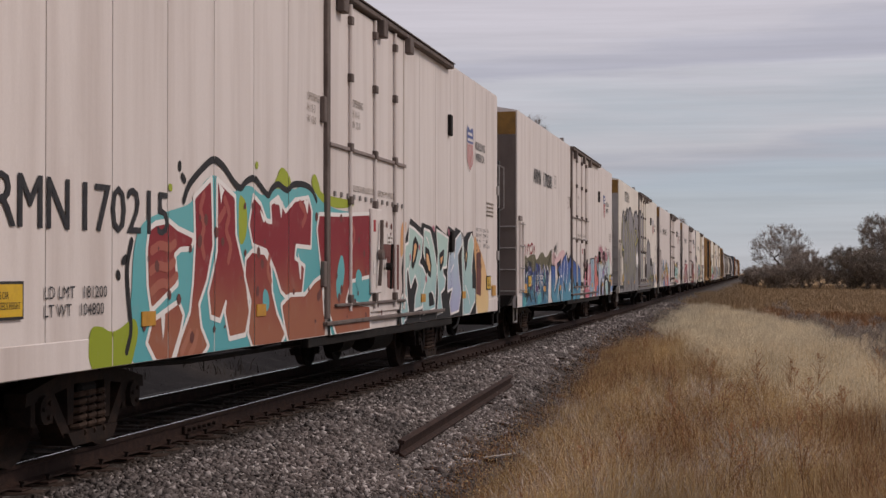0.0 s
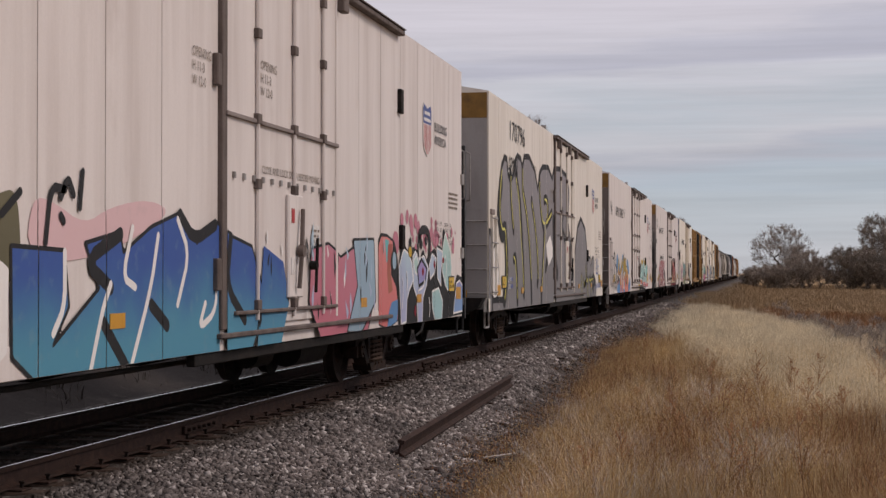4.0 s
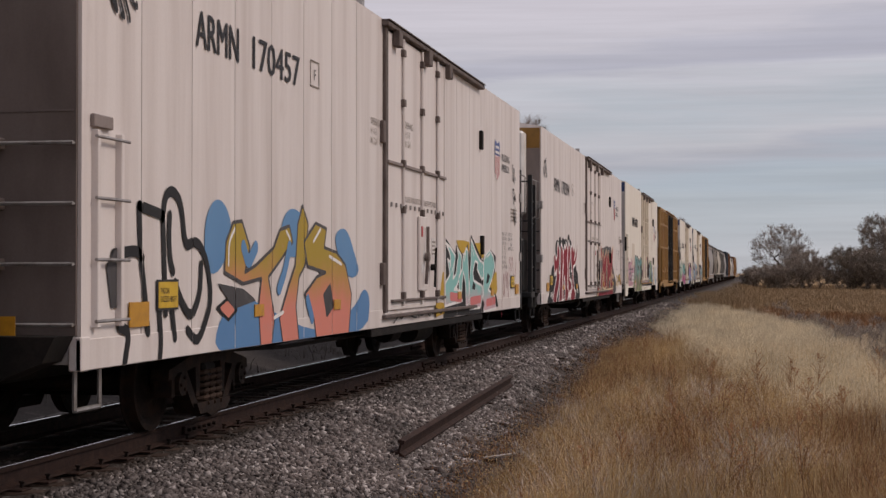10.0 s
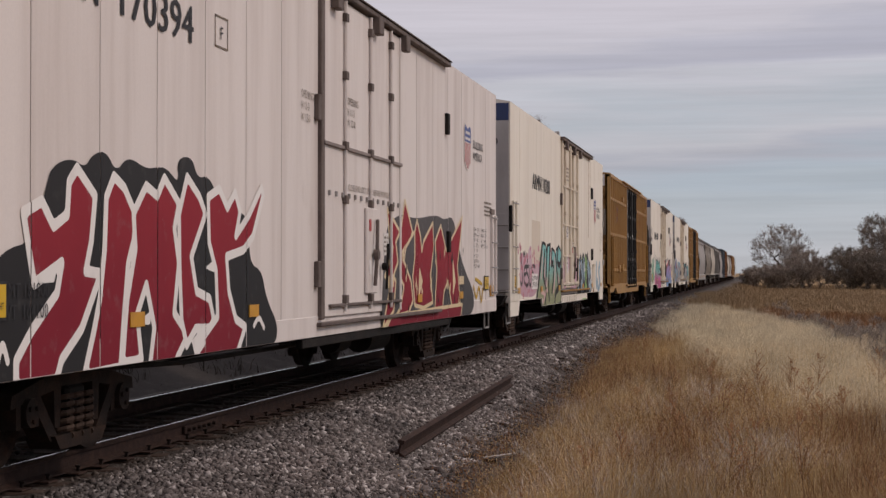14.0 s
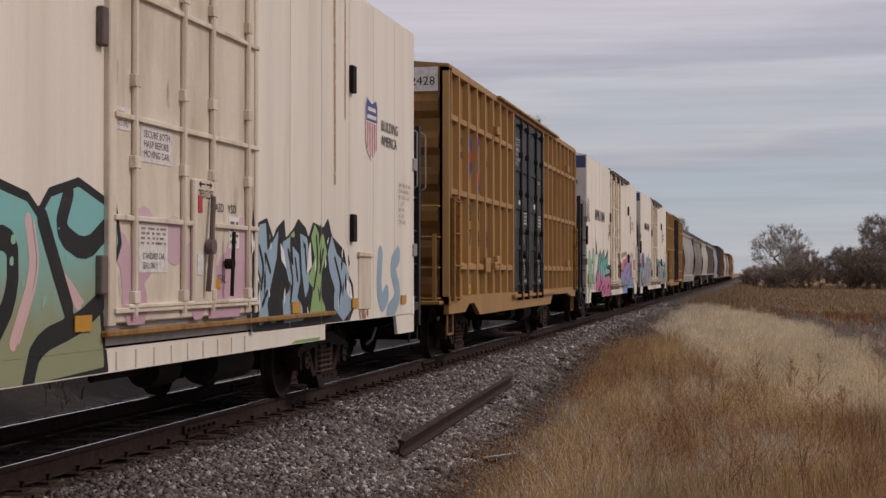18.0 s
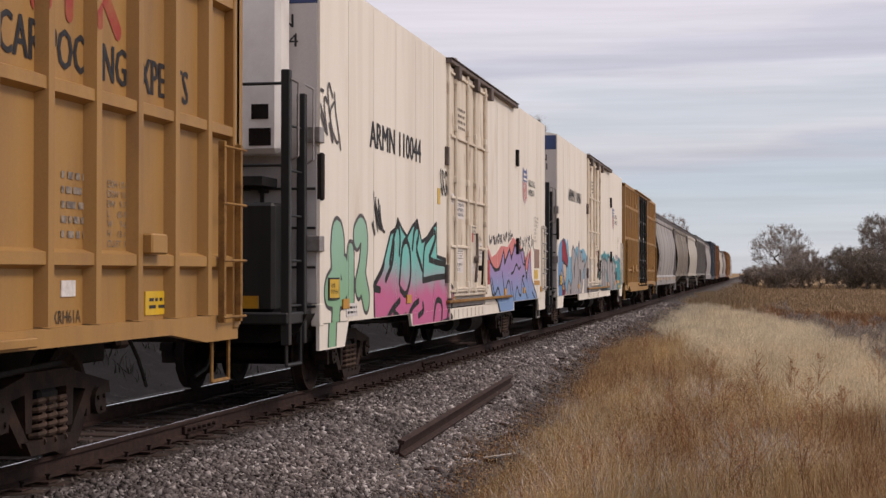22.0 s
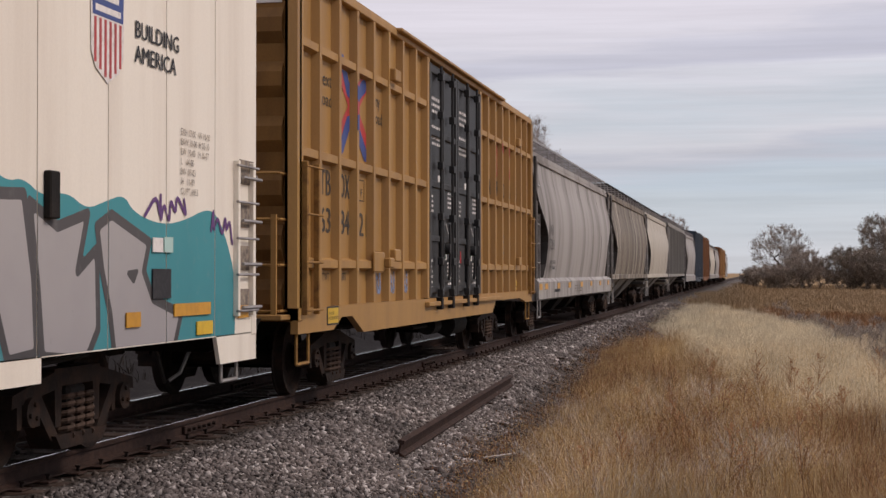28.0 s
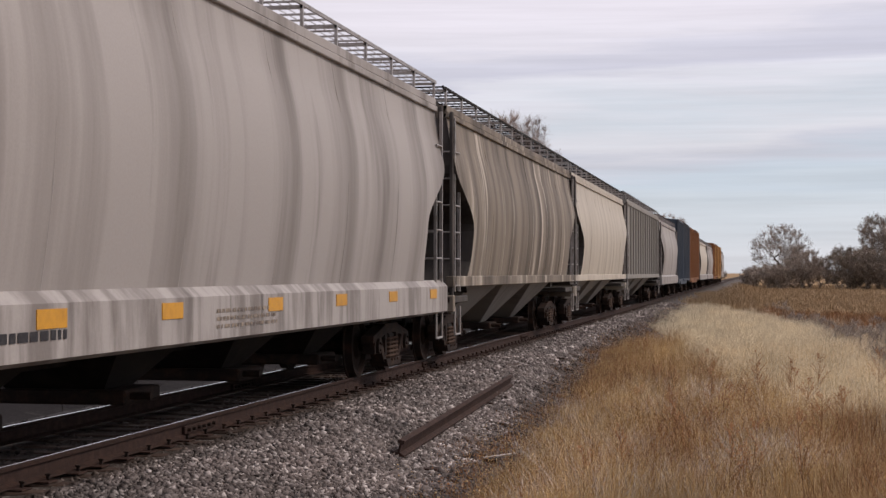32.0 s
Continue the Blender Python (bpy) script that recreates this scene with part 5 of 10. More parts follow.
    for x0, x1 in ((0.75, 1.40), (-1.40, -0.75)):
        walkway = part("running_board", Geo().box(x1 - 0.03 if x0 > 0 else x0, -0.1, zw, x1 if x0 > 0 else x0 + 0.03, length + 0.1, zw + 0.045).box(x0 if x0 > 0 else x1 - 0.03, -0.1, zw, x0 + 0.03 if x0 > 0 else x1, length + 0.1, zw + 0.045), deck, car, "roof running board grating")
        k, g = 0, Geo()
        while -0.1 + k * 0.45 < length:
            y = -0.1 + k * 0.45
            g.box(x0, y, zw + 0.01, x1, y + 0.02, zw + 0.035)
            k += 1
        for k in range(4):
            x = x0 + 0.12 * (k + 1)
            g.box(x, -0.1, zw + 0.02, x + 0.006, length + 0.1, zw + 0.03)
        part("grating", g, deck, walkway)
        if x0 > 0:
            m = round(length / 1.5)
            for k in range(m + 1):
                y = 0.1 + (length - 0.2) * k / m
                part("board_post", Geo().box(xt - 0.03, y - 0.02, zt + 0.15, xt + 0.005, y + 0.02, zw).box(0.6, y - 0.02, zw - 0.04, xt, y + 0.02, zw), GALV, car)
    part("hatch_cover", Geo().box(-0.4, 0.6, zt + 0.36, 0.4, length - 0.6, zt + 0.5, 0.03), paint, car, "long trough hatch cover")
    # sill, platforms, slope sheets
    sill = part("side_sill", Geo().prism([(1.5, 1.40), (1.60, 1.30), (1.60, 0.90), (1.5, 0.86)], "y", 0.0, length) if kind == "round" and sill_mat is not paint
                else Geo().box(1.42, 0.0, 1.28, 1.55, length, 1.46, 0.01), sill_mat, car, "side sill")
    part("side_sill", Geo().box(-1.55, 0.0, 1.05, -1.45, length, 1.36), sill_mat, car)
    part("centre_sill", Geo().box(-0.3, 0.0, 0.66, 0.3, length, 1.0), GRIME, car)
    for y, s in ((0.0, 1), (length, -1)):
        part("end_platform", Geo().box(-1.5, min(y, y + s * 1.6), 1.0, 1.5, max(y, y + s * 1.6), 1.12, 0.015), HOP_SOOT_SHADE, car)
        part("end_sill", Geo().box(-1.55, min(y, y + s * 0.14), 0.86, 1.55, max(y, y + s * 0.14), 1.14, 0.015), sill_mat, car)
        part("slope_sheet", Geo().prism([(y + s * 0.12, zt - 0.05), (y + s * 2.9, 1.15), (y + s * 2.96, 1.2), (y + s * 0.2, zt)], "x", -1.25, 1.25), HOP_SOOT_SHADE, car, "sloping end sheet above the platform")
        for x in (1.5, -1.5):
            part("corner_post", Geo().box(x - 0.03, min(y + s * 0.04, y + s * 0.12), 1.0, x + 0.03, max(y + s * 0.02, y + s * 0.14), zt + 0.1, 0.012), HOP_SOOT_SHADE, car)
        part("end_brace", Geo().rod((0.75, y + s * 0.25, 1.1), (0.9, y + s * 0.3, 3.4), 0.09, 10), HOP_SOOT_SHADE, car)
        la, lb = (y + 0.16, y + 0.62) if s > 0 else (y - 0.62, y - 0.16)
        lad = part("ladder", Geo().box(1.5, (lb if s > 0 else la) - 0.02, 1.2, 1.55, (lb if s > 0 else la) + 0.02, 3.0).box(1.5, (la if s > 0 else lb) - 0.02, 1.2, 1.55, (la if s > 0 else lb) + 0.02, zt), GALV, car, "steel end ladder")
        if detail:
            for k in range(6):
                z = 1.3 + k * 0.45
                part("rung", Geo().rod((1.54, la, z), (1.54, lb, z), 0.015, 6), GALV, lad)
                part("end_rung", Geo().rod((0.3, y + s * 0.06, z), (1.5, y + s * 0.06, z), 0.014, 6), GALV, car)
            stirrup(car, la, lb, 0.95, 0.48, 1.54)
    bays = 4 if kind == "round" and sill_mat is not paint else 3
    for k in range(bays):
        yc = length / 2 + (k - (bays - 1) / 2) * (length - 2 * 2.6) / bays
        w = (length - 6.2) / bays / 2
        top = 1.4
        g = Geo().add([(-1.35, yc - w, top), (1.35, yc - w, top), (1.35, yc + w, top), (-1.35, yc + w, top), (-0.5, yc - 0.35, 0.42), (0.5, yc - 0.35, 0.42), (0.5, yc + 0.35, 0.42), (-0.5, yc + 0.35, 0.42)],
                      [(0, 1, 5, 4), (1, 2, 6, 5), (2, 3, 7, 6), (3, 0, 4, 7), (4, 5, 6, 7), (3, 2, 1, 0)])
        bay = part("outlet_bay", g, HOP_DULL if kind != "round" or sill_mat is paint else GRIME, car, "tapered outlet bay")
        part("outlet_gate", Geo().box(-0.62, yc - 0.45, 0.28, 0.75, yc + 0.45, 0.42, 0.02).rod((-0.8, yc - 0.3, 0.36), (0.95, yc - 0.3, 0.36), 0.04), RUST, bay)
    if marks:
        for y in (0.1, 1.1, 3.5, 5.9, 8.9, 11.6, 14.4, 17.2):
            if y < length - 0.5:
                plate(car, "reflector", y, y + 0.5, 1.12, 1.26, 1.604, ORANGE, "orange reflective sheet", depth=0.004)
    return car


# ---- the train, car by car ----
INK_TAG = spray_paint("black_spray", (0.02, 0.02, 0.022), (0.03, 0.03, 0.033), 0.8, 3.0, (0.08, 0.075, 0.075))
WHITE_TAG = spray_paint("white_spray", (0.74, 0.72, 0.71), (0.78, 0.76, 0.75), 0.8, 3.0, (0.55, 0.52, 0.52))


def tones(name, low, high, z0=0.8, z1=2.2, speck=None):
    """Spray colours carry less pigment than they seem to: a slightly thin coat."""
    return spray_paint(name, low, high, z0, z1, speck)


def car_mark(car, number, y0, y1, y2, y3, z0, z1, x=1.610):
    """The car's letters and number in black stencil capitals."""
    lettering(car, "ARMN", y0, y1, z0, z1, INK, x, "car_mark", "black car mark lettering", bold=0.014)
    lettering(car, number, y2, y3, z0, z1, INK, x, "car_number", "black car number", bold=0.014)


car_a, f_a = reefer(170, "170215", 8.17, 22.4, label="white refrigerator car covered in red and turquoise graffiti")
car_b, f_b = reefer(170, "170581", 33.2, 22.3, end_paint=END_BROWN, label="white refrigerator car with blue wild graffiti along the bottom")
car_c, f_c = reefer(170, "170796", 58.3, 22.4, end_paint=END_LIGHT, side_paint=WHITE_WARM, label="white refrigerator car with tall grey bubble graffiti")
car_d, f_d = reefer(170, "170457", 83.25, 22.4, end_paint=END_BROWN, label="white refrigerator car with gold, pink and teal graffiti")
car_e, f_e = reefer(170, "170394", 109.1, 22.5, True, label="white refrigerator car with red and white graffiti")
car_f, f_f = reefer(110, "110200", 133.4, 19.9, u=-2.25, label="cream refrigerator car with mauve, teal and blue graffiti")
car_g, f_g = boxcar("67 24 28", 156.1, 18.5, GOLD, BLACK, "yellow boxcar with black double plug doors")
car_h, f_h = reefer(110, "110044", 177.5, 19.9, True, u=-3.15, su=0.3, label="cream refrigerator car with green, teal and pink graffiti", grabs_right=True)
car_i, f_i = reefer(110, "110961", 199.8, 19.6, True, u=-3.66, label="cream refrigerator car with grey letters on teal", grabs_right=True)
car_j, f_j = boxcar("63 84 21", 220.95, 18.55, GOLD, BLACK, "faded yellow boxcar with black double plug doors")
car_k = hopper(240.6, 18.6, HOP_GREY, HOP_SILL, "grey weathered covered hopper with bulging sides", marks=True)
car_l = hopper(260.0, 18.0, HOP_BROWN, HOP_BROWN, "grimy tan covered hopper streaked with dirt")
car_m = hopper(278.4, 17.5, HOP_CREAM, HOP_CREAM, "cream covered hopper with dark roof edge")
car_n = hopper(296.6, 20.8, HOP_DULL, HOP_DULL, "dull grey flat-sided covered hopper", kind="flat")
car_o = hopper(319.0, 17.4, HOP_GREY, HOP_SILL, "pale grey covered hopper", detail=False)
car_p = boxcar("", 337.6, 16.9, NAVY, NAVY, "dark blue boxcar far down the train", detail=False)
car_q = boxcar("", 355.7, 18.6, BROWN, BROWN, "brown boxcar far down the train", detail=False)
car_r = hopper(377.0, 20.5, HOP_CREAM, HOP_SILL, "pale covered hopper far down the train", detail=False)
car_s = hopper(399.0, 20.5, HOP_GREY, HOP_SILL, "grey covered hopper far down the train", detail=False)
car_t = boxcar("", 421.5, 18.6, BROWN, GOLD, "brown boxcar near the end of the train", detail=False)
car_u = boxcar("", 442.0, 18.6, GOLD, BROWN, "yellow boxcar near the end of the train", detail=False)
car_v = hopper(462.5, 18.0, HOP_GREY, HOP_SILL, "grey covered hopper at the end of the train", detail=False)


# ---- marks and sprayed pieces, car by car ----
class SprayWork:
    """One sprayed piece on a car's side, built up layer over layer from outlines drawn in metres along and above the rail."""

    def __init__(self, car, fields, label, zlo, zhi=4.8):
        self.car, self.fields, self.label, self.zlo, self.zhi, self.lift = car, fields, label, zlo, zhi, 0.0012

    def put(self, distance, pts, reach, coats, name, res):
        ya, yb = min(q[0] for q in pts) - reach, max(q[0] for q in pts) + reach
        za, zb = max(self.zlo, min(q[1] for q in pts) - reach), min(self.zhi, max(q[1] for q in pts) + reach)
        if zb - za < 0.02:
            return
        zs = np.linspace(za, zb, max(4, int((zb - za) / res)))
        builds = [Geo() for _ in coats]
        for f0, f1, x in self.fields:
            a, b = max(ya, f0), min(yb, f1)
            if b - a < 0.03:
                continue
            ys = np.linspace(a, b, max(3, int((b - a) / res)))
            sd = distance(*np.meshgrid(ys, zs, indexing="ij"))
            for g, (_, off, up) in zip(builds, coats):
                march(g, ys, zs, sd - off, x + self.lift + up)
        for g, (mat, _, _) in zip(builds, coats):
            if g.v:
                me = bpy.data.meshes.new(name)
                me.from_pydata(g.v, [], g.f)
                me.materials.append(mat)
                tagged(part(name, me, mat, self.car, self.label), kind="stuff")

    @staticmethod
    def inside(pts):
        """Signed distance to a closed outline, negative inside."""
        def distance(gy, gz):
            near, within = np.full(gy.shape, 9.0), np.zeros(gy.shape, bool)
            for (y0, z0), (y1, z1) in zip(pts, pts[1:] + pts[:1]):
                dy, dz = y1 - y0, z1 - z0
                t = np.clip(((gy - y0) * dy + (gz - z0) * dz) / (dy * dy + dz * dz + 1e-9), 0, 1)
                near = np.minimum(near, np.hypot(gy - y0 - t * dy, gz - z0 - t * dz))
                if dz:
                    within ^= ((z0 > gz) != (z1 > gz)) & (gy < y0 + (gz - z0) / dz * dy)
            return np.where(within, -near, near)
        return distance

    @staticmethod
    def curved(pts):
        """Cuts an outline's corners twice."""
        for _ in range(2):
            pts = [q for p, n in zip(pts, pts[1:] + pts[:1]) for q in ((p[0] * 0.75 + n[0] * 0.25, p[1] * 0.75 + n[1] * 0.25), (p[0] * 0.25 + n[0] * 0.75, p[1] * 0.25 + n[1] * 0.75))]
        return pts

    def area(self, mat, smooth, *outlines):
        for pts in outlines:
            pts = self.curved(pts) if smooth else pts
            self.put(self.inside(pts), pts, 0.05, ((mat, 0.0, 0.0),), "graffiti", 0.026)
        self.lift += 0.0006

    def rimmed(self, edge, mat, width, *outlines):
        for pts in outlines:
            self.put(self.inside(pts), pts, width + 0.05, ((edge, width / 2, 0.0), (mat, -width / 2, 0.0003)), "sprayed_letter", 0.024)
            self.lift += 0.0004
        self.lift += 0.0003

    def shards(self, mat, count, y0, y1, z0, z1, size, seed):
        """Small jagged slivers scattered through a wild piece."""
        rng = random.Random(seed)
        for _ in range(count):
            y, z, h, w, d = rng.uniform(y0, y1), rng.uniform(z0, z1), size * rng.uniform(0.6, 1.5), size * rng.uniform(0.12, 0.3), size * rng.uniform(-0.45, 0.45)
            pts = [(y, z), (y + w, z + h * 0.35), (y + d, z + h), (y - w * 0.4, z + h * 0.5)]
            self.put(self.inside(pts), pts, 0.03, ((mat, 0.0, 0.0),), "graffiti", 0.02)
        self.lift += 0.0004

    def lines(self, mat, radius, *runs):
        for pts in runs:
            pts = soften(pts)

            def distance(gy, gz, pts=pts):
                near = np.full(gy.shape, 9.0)
                for (y0, z0), (y1, z1) in zip(pts, pts[1:]):
                    dy, dz = y1 - y0, z1 - z0
                    t = np.clip(((gy - y0) * dy + (gz - z0) * dz) / (dy * dy + dz * dz + 1e-9), 0, 1)
                    near = np.minimum(near, np.hypot(gy - y0 - t * dy, gz - z0 - t * dz))
                return near - radius
            self.put(distance, pts, radius + 0.04, ((mat, 0.0, 0.0),), "spray_line", 0.02)
        self.lift += 0.0006


def mural(car, fields, skirts, outline, fill, lines, label, zlo, rim=0.03, skirt_z=0.75, edge=None):
    """A large sprayed shape with a dark rim, filled with one fading colour, and painted lines (material, radius, lift, strokes) across it."""
    pts = outline + outline[:1]
    ya, yb = min(a for a, _ in pts) - 0.1, max(a for a, _ in pts) + 0.1
    zb = max(b for _, b in pts) + 0.1
    for group, za, ztop in ((fields, zlo, zb), (skirts, skirt_z, 0.928)):
        builds = (Geo(), Geo())
        for f0, f1, x in group:
            a, b = max(ya, f0), min(yb, f1)
            if b - a < 0.06:
                continue
            ys, zs = np.linspace(a, b, max(3, int((b - a) / 0.03))), np.linspace(za, ztop, max(4, int((ztop - za) / 0.03)))
            gy, gz = np.meshgrid(ys, zs, indexing="ij")
            dist, inside = np.full(gy.shape, 9.0), np.zeros(gy.shape, bool)
            for (y0, z0), (y1, z1) in zip(pts, pts[1:]):
                dy, dz = y1 - y0, z1 - z0
                t = np.clip(((gy - y0) * dy + (gz - z0) * dz) / (dy * dy + dz * dz + 1e-9), 0, 1)
                dist = np.minimum(dist, np.hypot(gy - y0 - t * dy, gz - z0 - t * dz))
                if dz:
                    inside ^= ((z0 > gz) != (z1 > gz)) & (gy < y0 + (gz - z0) / dz * dy)
            sd = np.where(inside, -dist, dist)
            for g, off, lift in zip(builds, (rim, -rim), (0.003, 0.004)):
                march(g, ys, zs, sd - off, x + lift)
        for g, mat, note in zip(builds, ((edge or INK_TAG) if rim else fill, fill), (label + ", dark rim", label)):
            if g.v:
                me = bpy.data.meshes.new("graffiti")
                me.from_pydata(g.v, [], g.f)
                me.materials.append(mat)
                tagged(part("graffiti", me, mat, car, note), kind="stuff")
        for mat, r, lift, strokes in lines:
            if group and strokes:
                graffiti(car, group, [(q, r) for q in strokes], [(0.0, mat, lift)], label + ", inner lines", za, ztop, res=0.026)


def blobs(car, fields, y0, y1, z0, z1, n, r, mat, label, seed, zlo=0.79, lift=0.001):
    """A cloud of round sprayed dots."""
    rng = random.Random(seed)
    s = []
    for _ in range(n):
        y, z, q = rng.uniform(y0, y1), rng.uniform(z0, z1), rng.uniform(*r)
        s.append(([(y, z), (y + rng.uniform(-q, q) * 0.4, z + rng.uniform(-q, q) * 0.4)], q))
    graffiti(car, fields, s, [(0.0, mat, lift)], label, zlo, 4.8, rounded=False, stuff=True)


def scrawl(car, fields, y0, y1, z0, z1, turns, mat, label, seed, r=0.014, lift=0.008):
    """A quick looping tag in a thin line."""
    rng = random.Random(seed)
    pts = []
    for k in range(turns * 3):
        f = k / (turns * 3 - 1)
        pts.append((y0 + (y1 - y0) * f + rng.uniform(-0.12, 0.12) * (y1 - y0), (z1 if k % 2 else z0) + rng.uniform(-0.25, 0.25) * (z1 - z0)))
    graffiti(car, fields, [(pts, r)], [(0.0, mat, lift)], label, 0.6, 4.9, res=0.018, name="spray_tag", stuff=True)


def fan(y, z, n, size, mat_car, fields, mat, seed):
    """A small hand-drawn tag of looping letters stacked close together."""
    rng, s = random.Random(seed), []
    for k in range(max(2, n // 2)):
        a, b = y + ((k + 0.5) / (n // 2) - 0.5) * size * 0.9, z + rng.uniform(-0.12, 0.12) * size
        h, w = size * rng.uniform(0.45, 0.7), size * rng.uniform(0.14, 0.24)
        turn = rng.uniform(0, math.tau)
        pts = [(a + w * math.cos(turn + q * 1.25), b + h * 0.6 * math.sin(turn * 0.7 + q * 0.9)) for q in range(rng.randint(4, 7))]
        s.append((pts, 0.019))
    graffiti(mat_car, fields, s, [(0.0, mat, 0.0095)], "black spray-painted tag", 0.6, 4.9, res=0.018, name="spray_tag", stuff=True)


TURQ = tones("turquoise_spray", (0.10, 0.36, 0.40), (0.14, 0.42, 0.45))
LIME = tones("lime_spray", (0.26, 0.32, 0.03), (0.32, 0.38, 0.05))
RUSTY_RED = tones("red_to_brown_spray", (0.30, 0.115, 0.07), (0.23, 0.03, 0.04), 0.9, 1.9)
MINT = tones("mint_spray", (0.30, 0.47, 0.50), (0.42, 0.58, 0.54))
LAVENDER = tones("lavender_spray", (0.36, 0.38, 0.56), (0.40, 0.52, 0.60))
PEACH = tones("peach_spray", (0.68, 0.50, 0.26), (0.62, 0.33, 0.16))
OLIVE = tones("olive_spray", (0.12, 0.11, 0.07), (0.17, 0.155, 0.10), 1.5, 2.4)
DEEP_BLUE = tones("deep_blue_spray", (0.06, 0.17, 0.27), (0.045, 0.055, 0.22), 0.9, 1.7, (0.5, 0.62, 0.62))
ROYAL = tones("royal_blue_spray", (0.08, 0.25, 0.36), (0.05, 0.10, 0.32), 0.9, 1.7)
ROSE = tones("rose_spray", (0.46, 0.15, 0.20), (0.48, 0.20, 0.26))
SILVER = tones("silver_grey_spray", (0.20, 0.195, 0.205), (0.25, 0.24, 0.26), 0.8, 4.0, (0.12, 0.115, 0.12))
LEMON = tones("lemon_spray", (0.60, 0.58, 0.12), (0.64, 0.60, 0.15))
STEEL_BLUE = tones("steel_blue_spray", (0.10, 0.22, 0.42), (0.13, 0.27, 0.47))
GOLD_PINK = tones("gold_to_salmon_spray", (0.62, 0.22, 0.17), (0.38, 0.27, 0.05), 1.1, 1.75)
TEAL_PINK = tones("teal_to_pink_spray", (0.52, 0.36, 0.40), (0.24, 0.50, 0.48), 0.9, 1.35)
OCHRE = tones("ochre_spray", (0.46, 0.29, 0.04), (0.50, 0.33, 0.05))
CRIMSON = tones("crimson_spray", (0.19, 0.012, 0.026), (0.27, 0.022, 0.036))
MAUVE = tones("mauve_spray", (0.48, 0.30, 0.36), (0.56, 0.42, 0.48))
TEAL_OLIVE = tones("teal_to_olive_spray", (0.26, 0.28, 0.17), (0.20, 0.46, 0.46), 1.1, 1.9)
SKY_BLUE = tones("sky_blue_spray", (0.26, 0.36, 0.45), (0.30, 0.42, 0.52))
LEAF_GREEN = tones("leaf_green_spray", (0.22, 0.36, 0.14), (0.28, 0.44, 0.20))
SEA_GREEN = tones("sea_green_spray", (0.22, 0.40, 0.25), (0.28, 0.48, 0.38))
AQUA_ROSE = tones("aqua_to_rose_spray", (0.50, 0.13, 0.27), (0.17, 0.50, 0.46), 1.15, 1.75)
VIOLET = tones("violet_to_blue_spray", (0.19, 0.30, 0.52), (0.32, 0.24, 0.46), 1.0, 1.7)
SALMON = tones("salmon_spray", (0.56, 0.17, 0.17), (0.60, 0.22, 0.21))
TEAL = tones("teal_spray", (0.05, 0.22, 0.26), (0.06, 0.26, 0.30))
PLUM = tones("plum_spray", (0.10, 0.05, 0.16), (0.12, 0.06, 0.18))
DARK_GREY = tones("dark_grey_spray", (0.06, 0.058, 0.062), (0.09, 0.085, 0.09))
PALE_GREY = tones("pale_grey_spray", (0.30, 0.285, 0.30), (0.36, 0.345, 0.35))
RUST_WASH = spray_paint("rust_wash", (0.30, 0.15, 0.07), (0.42, 0.27, 0.15), 0.8, 3.0, thin=(0.42, 0.66))
BROWN_WASH = tones("brown_wash_spray", (0.24, 0.15, 0.125), (0.27, 0.18, 0.15))
BRICK_PALE = tones("pale_brick_spray", (0.36, 0.15, 0.10), (0.34, 0.09, 0.08))
BRICK = tones("brick_red_patch", (0.13, 0.05, 0.045), (0.15, 0.06, 0.055))

PINK_HAZE = tones("pink_haze_spray", (0.62, 0.42, 0.44), (0.66, 0.46, 0.48))
CREAM_SPRAY = tones("cream_spray", (0.62, 0.5, 0.32), (0.66, 0.55, 0.38))
BUFF = tones("buff_spray", (0.5, 0.36, 0.27), (0.55, 0.42, 0.33))
BRIGHT_SKY = tones("bright_sky_spray", (0.15, 0.33, 0.47), (0.18, 0.37, 0.50))

# car with red letters on turquoise, pale blue letters behind
car_mark(car_a, "170215", 1.15, 2.75, 3.0, 4.75, 1.83, 2.2)
lettering(car_a, "LD LMT   181200\nLT WT   104800", 2.35, 3.45, 1.2, 1.42, INK, 1.611, "weight_stencil")
blobs(car_a, f_a, 4.2, 13.2, 0.95, 2.2, 60, (0.02, 0.055), BRICK, "dark red dots in the letters", 5, lift=0.0085)

# car with blue wild letters
car_mark(car_b, "170581", 2.45, 3.7, 4.2, 5.7, 3.55, 3.88)
blobs(car_b, f_b, 17.5, 21.9, 1.7, 2.35, 26, (0.03, 0.12), ROSE, "rose spray dots", 113)
lettering(car_b, "LD LMT 182500\nLT WT  103500", 2.9, 4.0, 1.22, 1.46, WHITE_TAG, 1.6175, "weight_stencil")

# car with tall grey bubble letters
lettering(car_c, "LD LMT\nLT WT", 2.3, 2.75, 1.19, 1.43, WHITE_TAG, 1.6175, "weight_stencil")
lettering(car_c, "170796", 2.6, 4.7, 4.22, 4.62, INK, 1.611, "car_number", "hand-painted black car number")
lettering(car_c, "ARMN", 2.35, 3.6, 3.5, 3.88, INK_TAG, 1.6145, "car_mark", "hand-painted black car mark")
scrawl(car_c, f_c, 20.1, 21.9, 0.95, 1.3, 5, tones("blue_marker_spray", (0.07, 0.13, 0.36), (0.08, 0.16, 0.4)), "blue looping tag", 18, r=0.018)
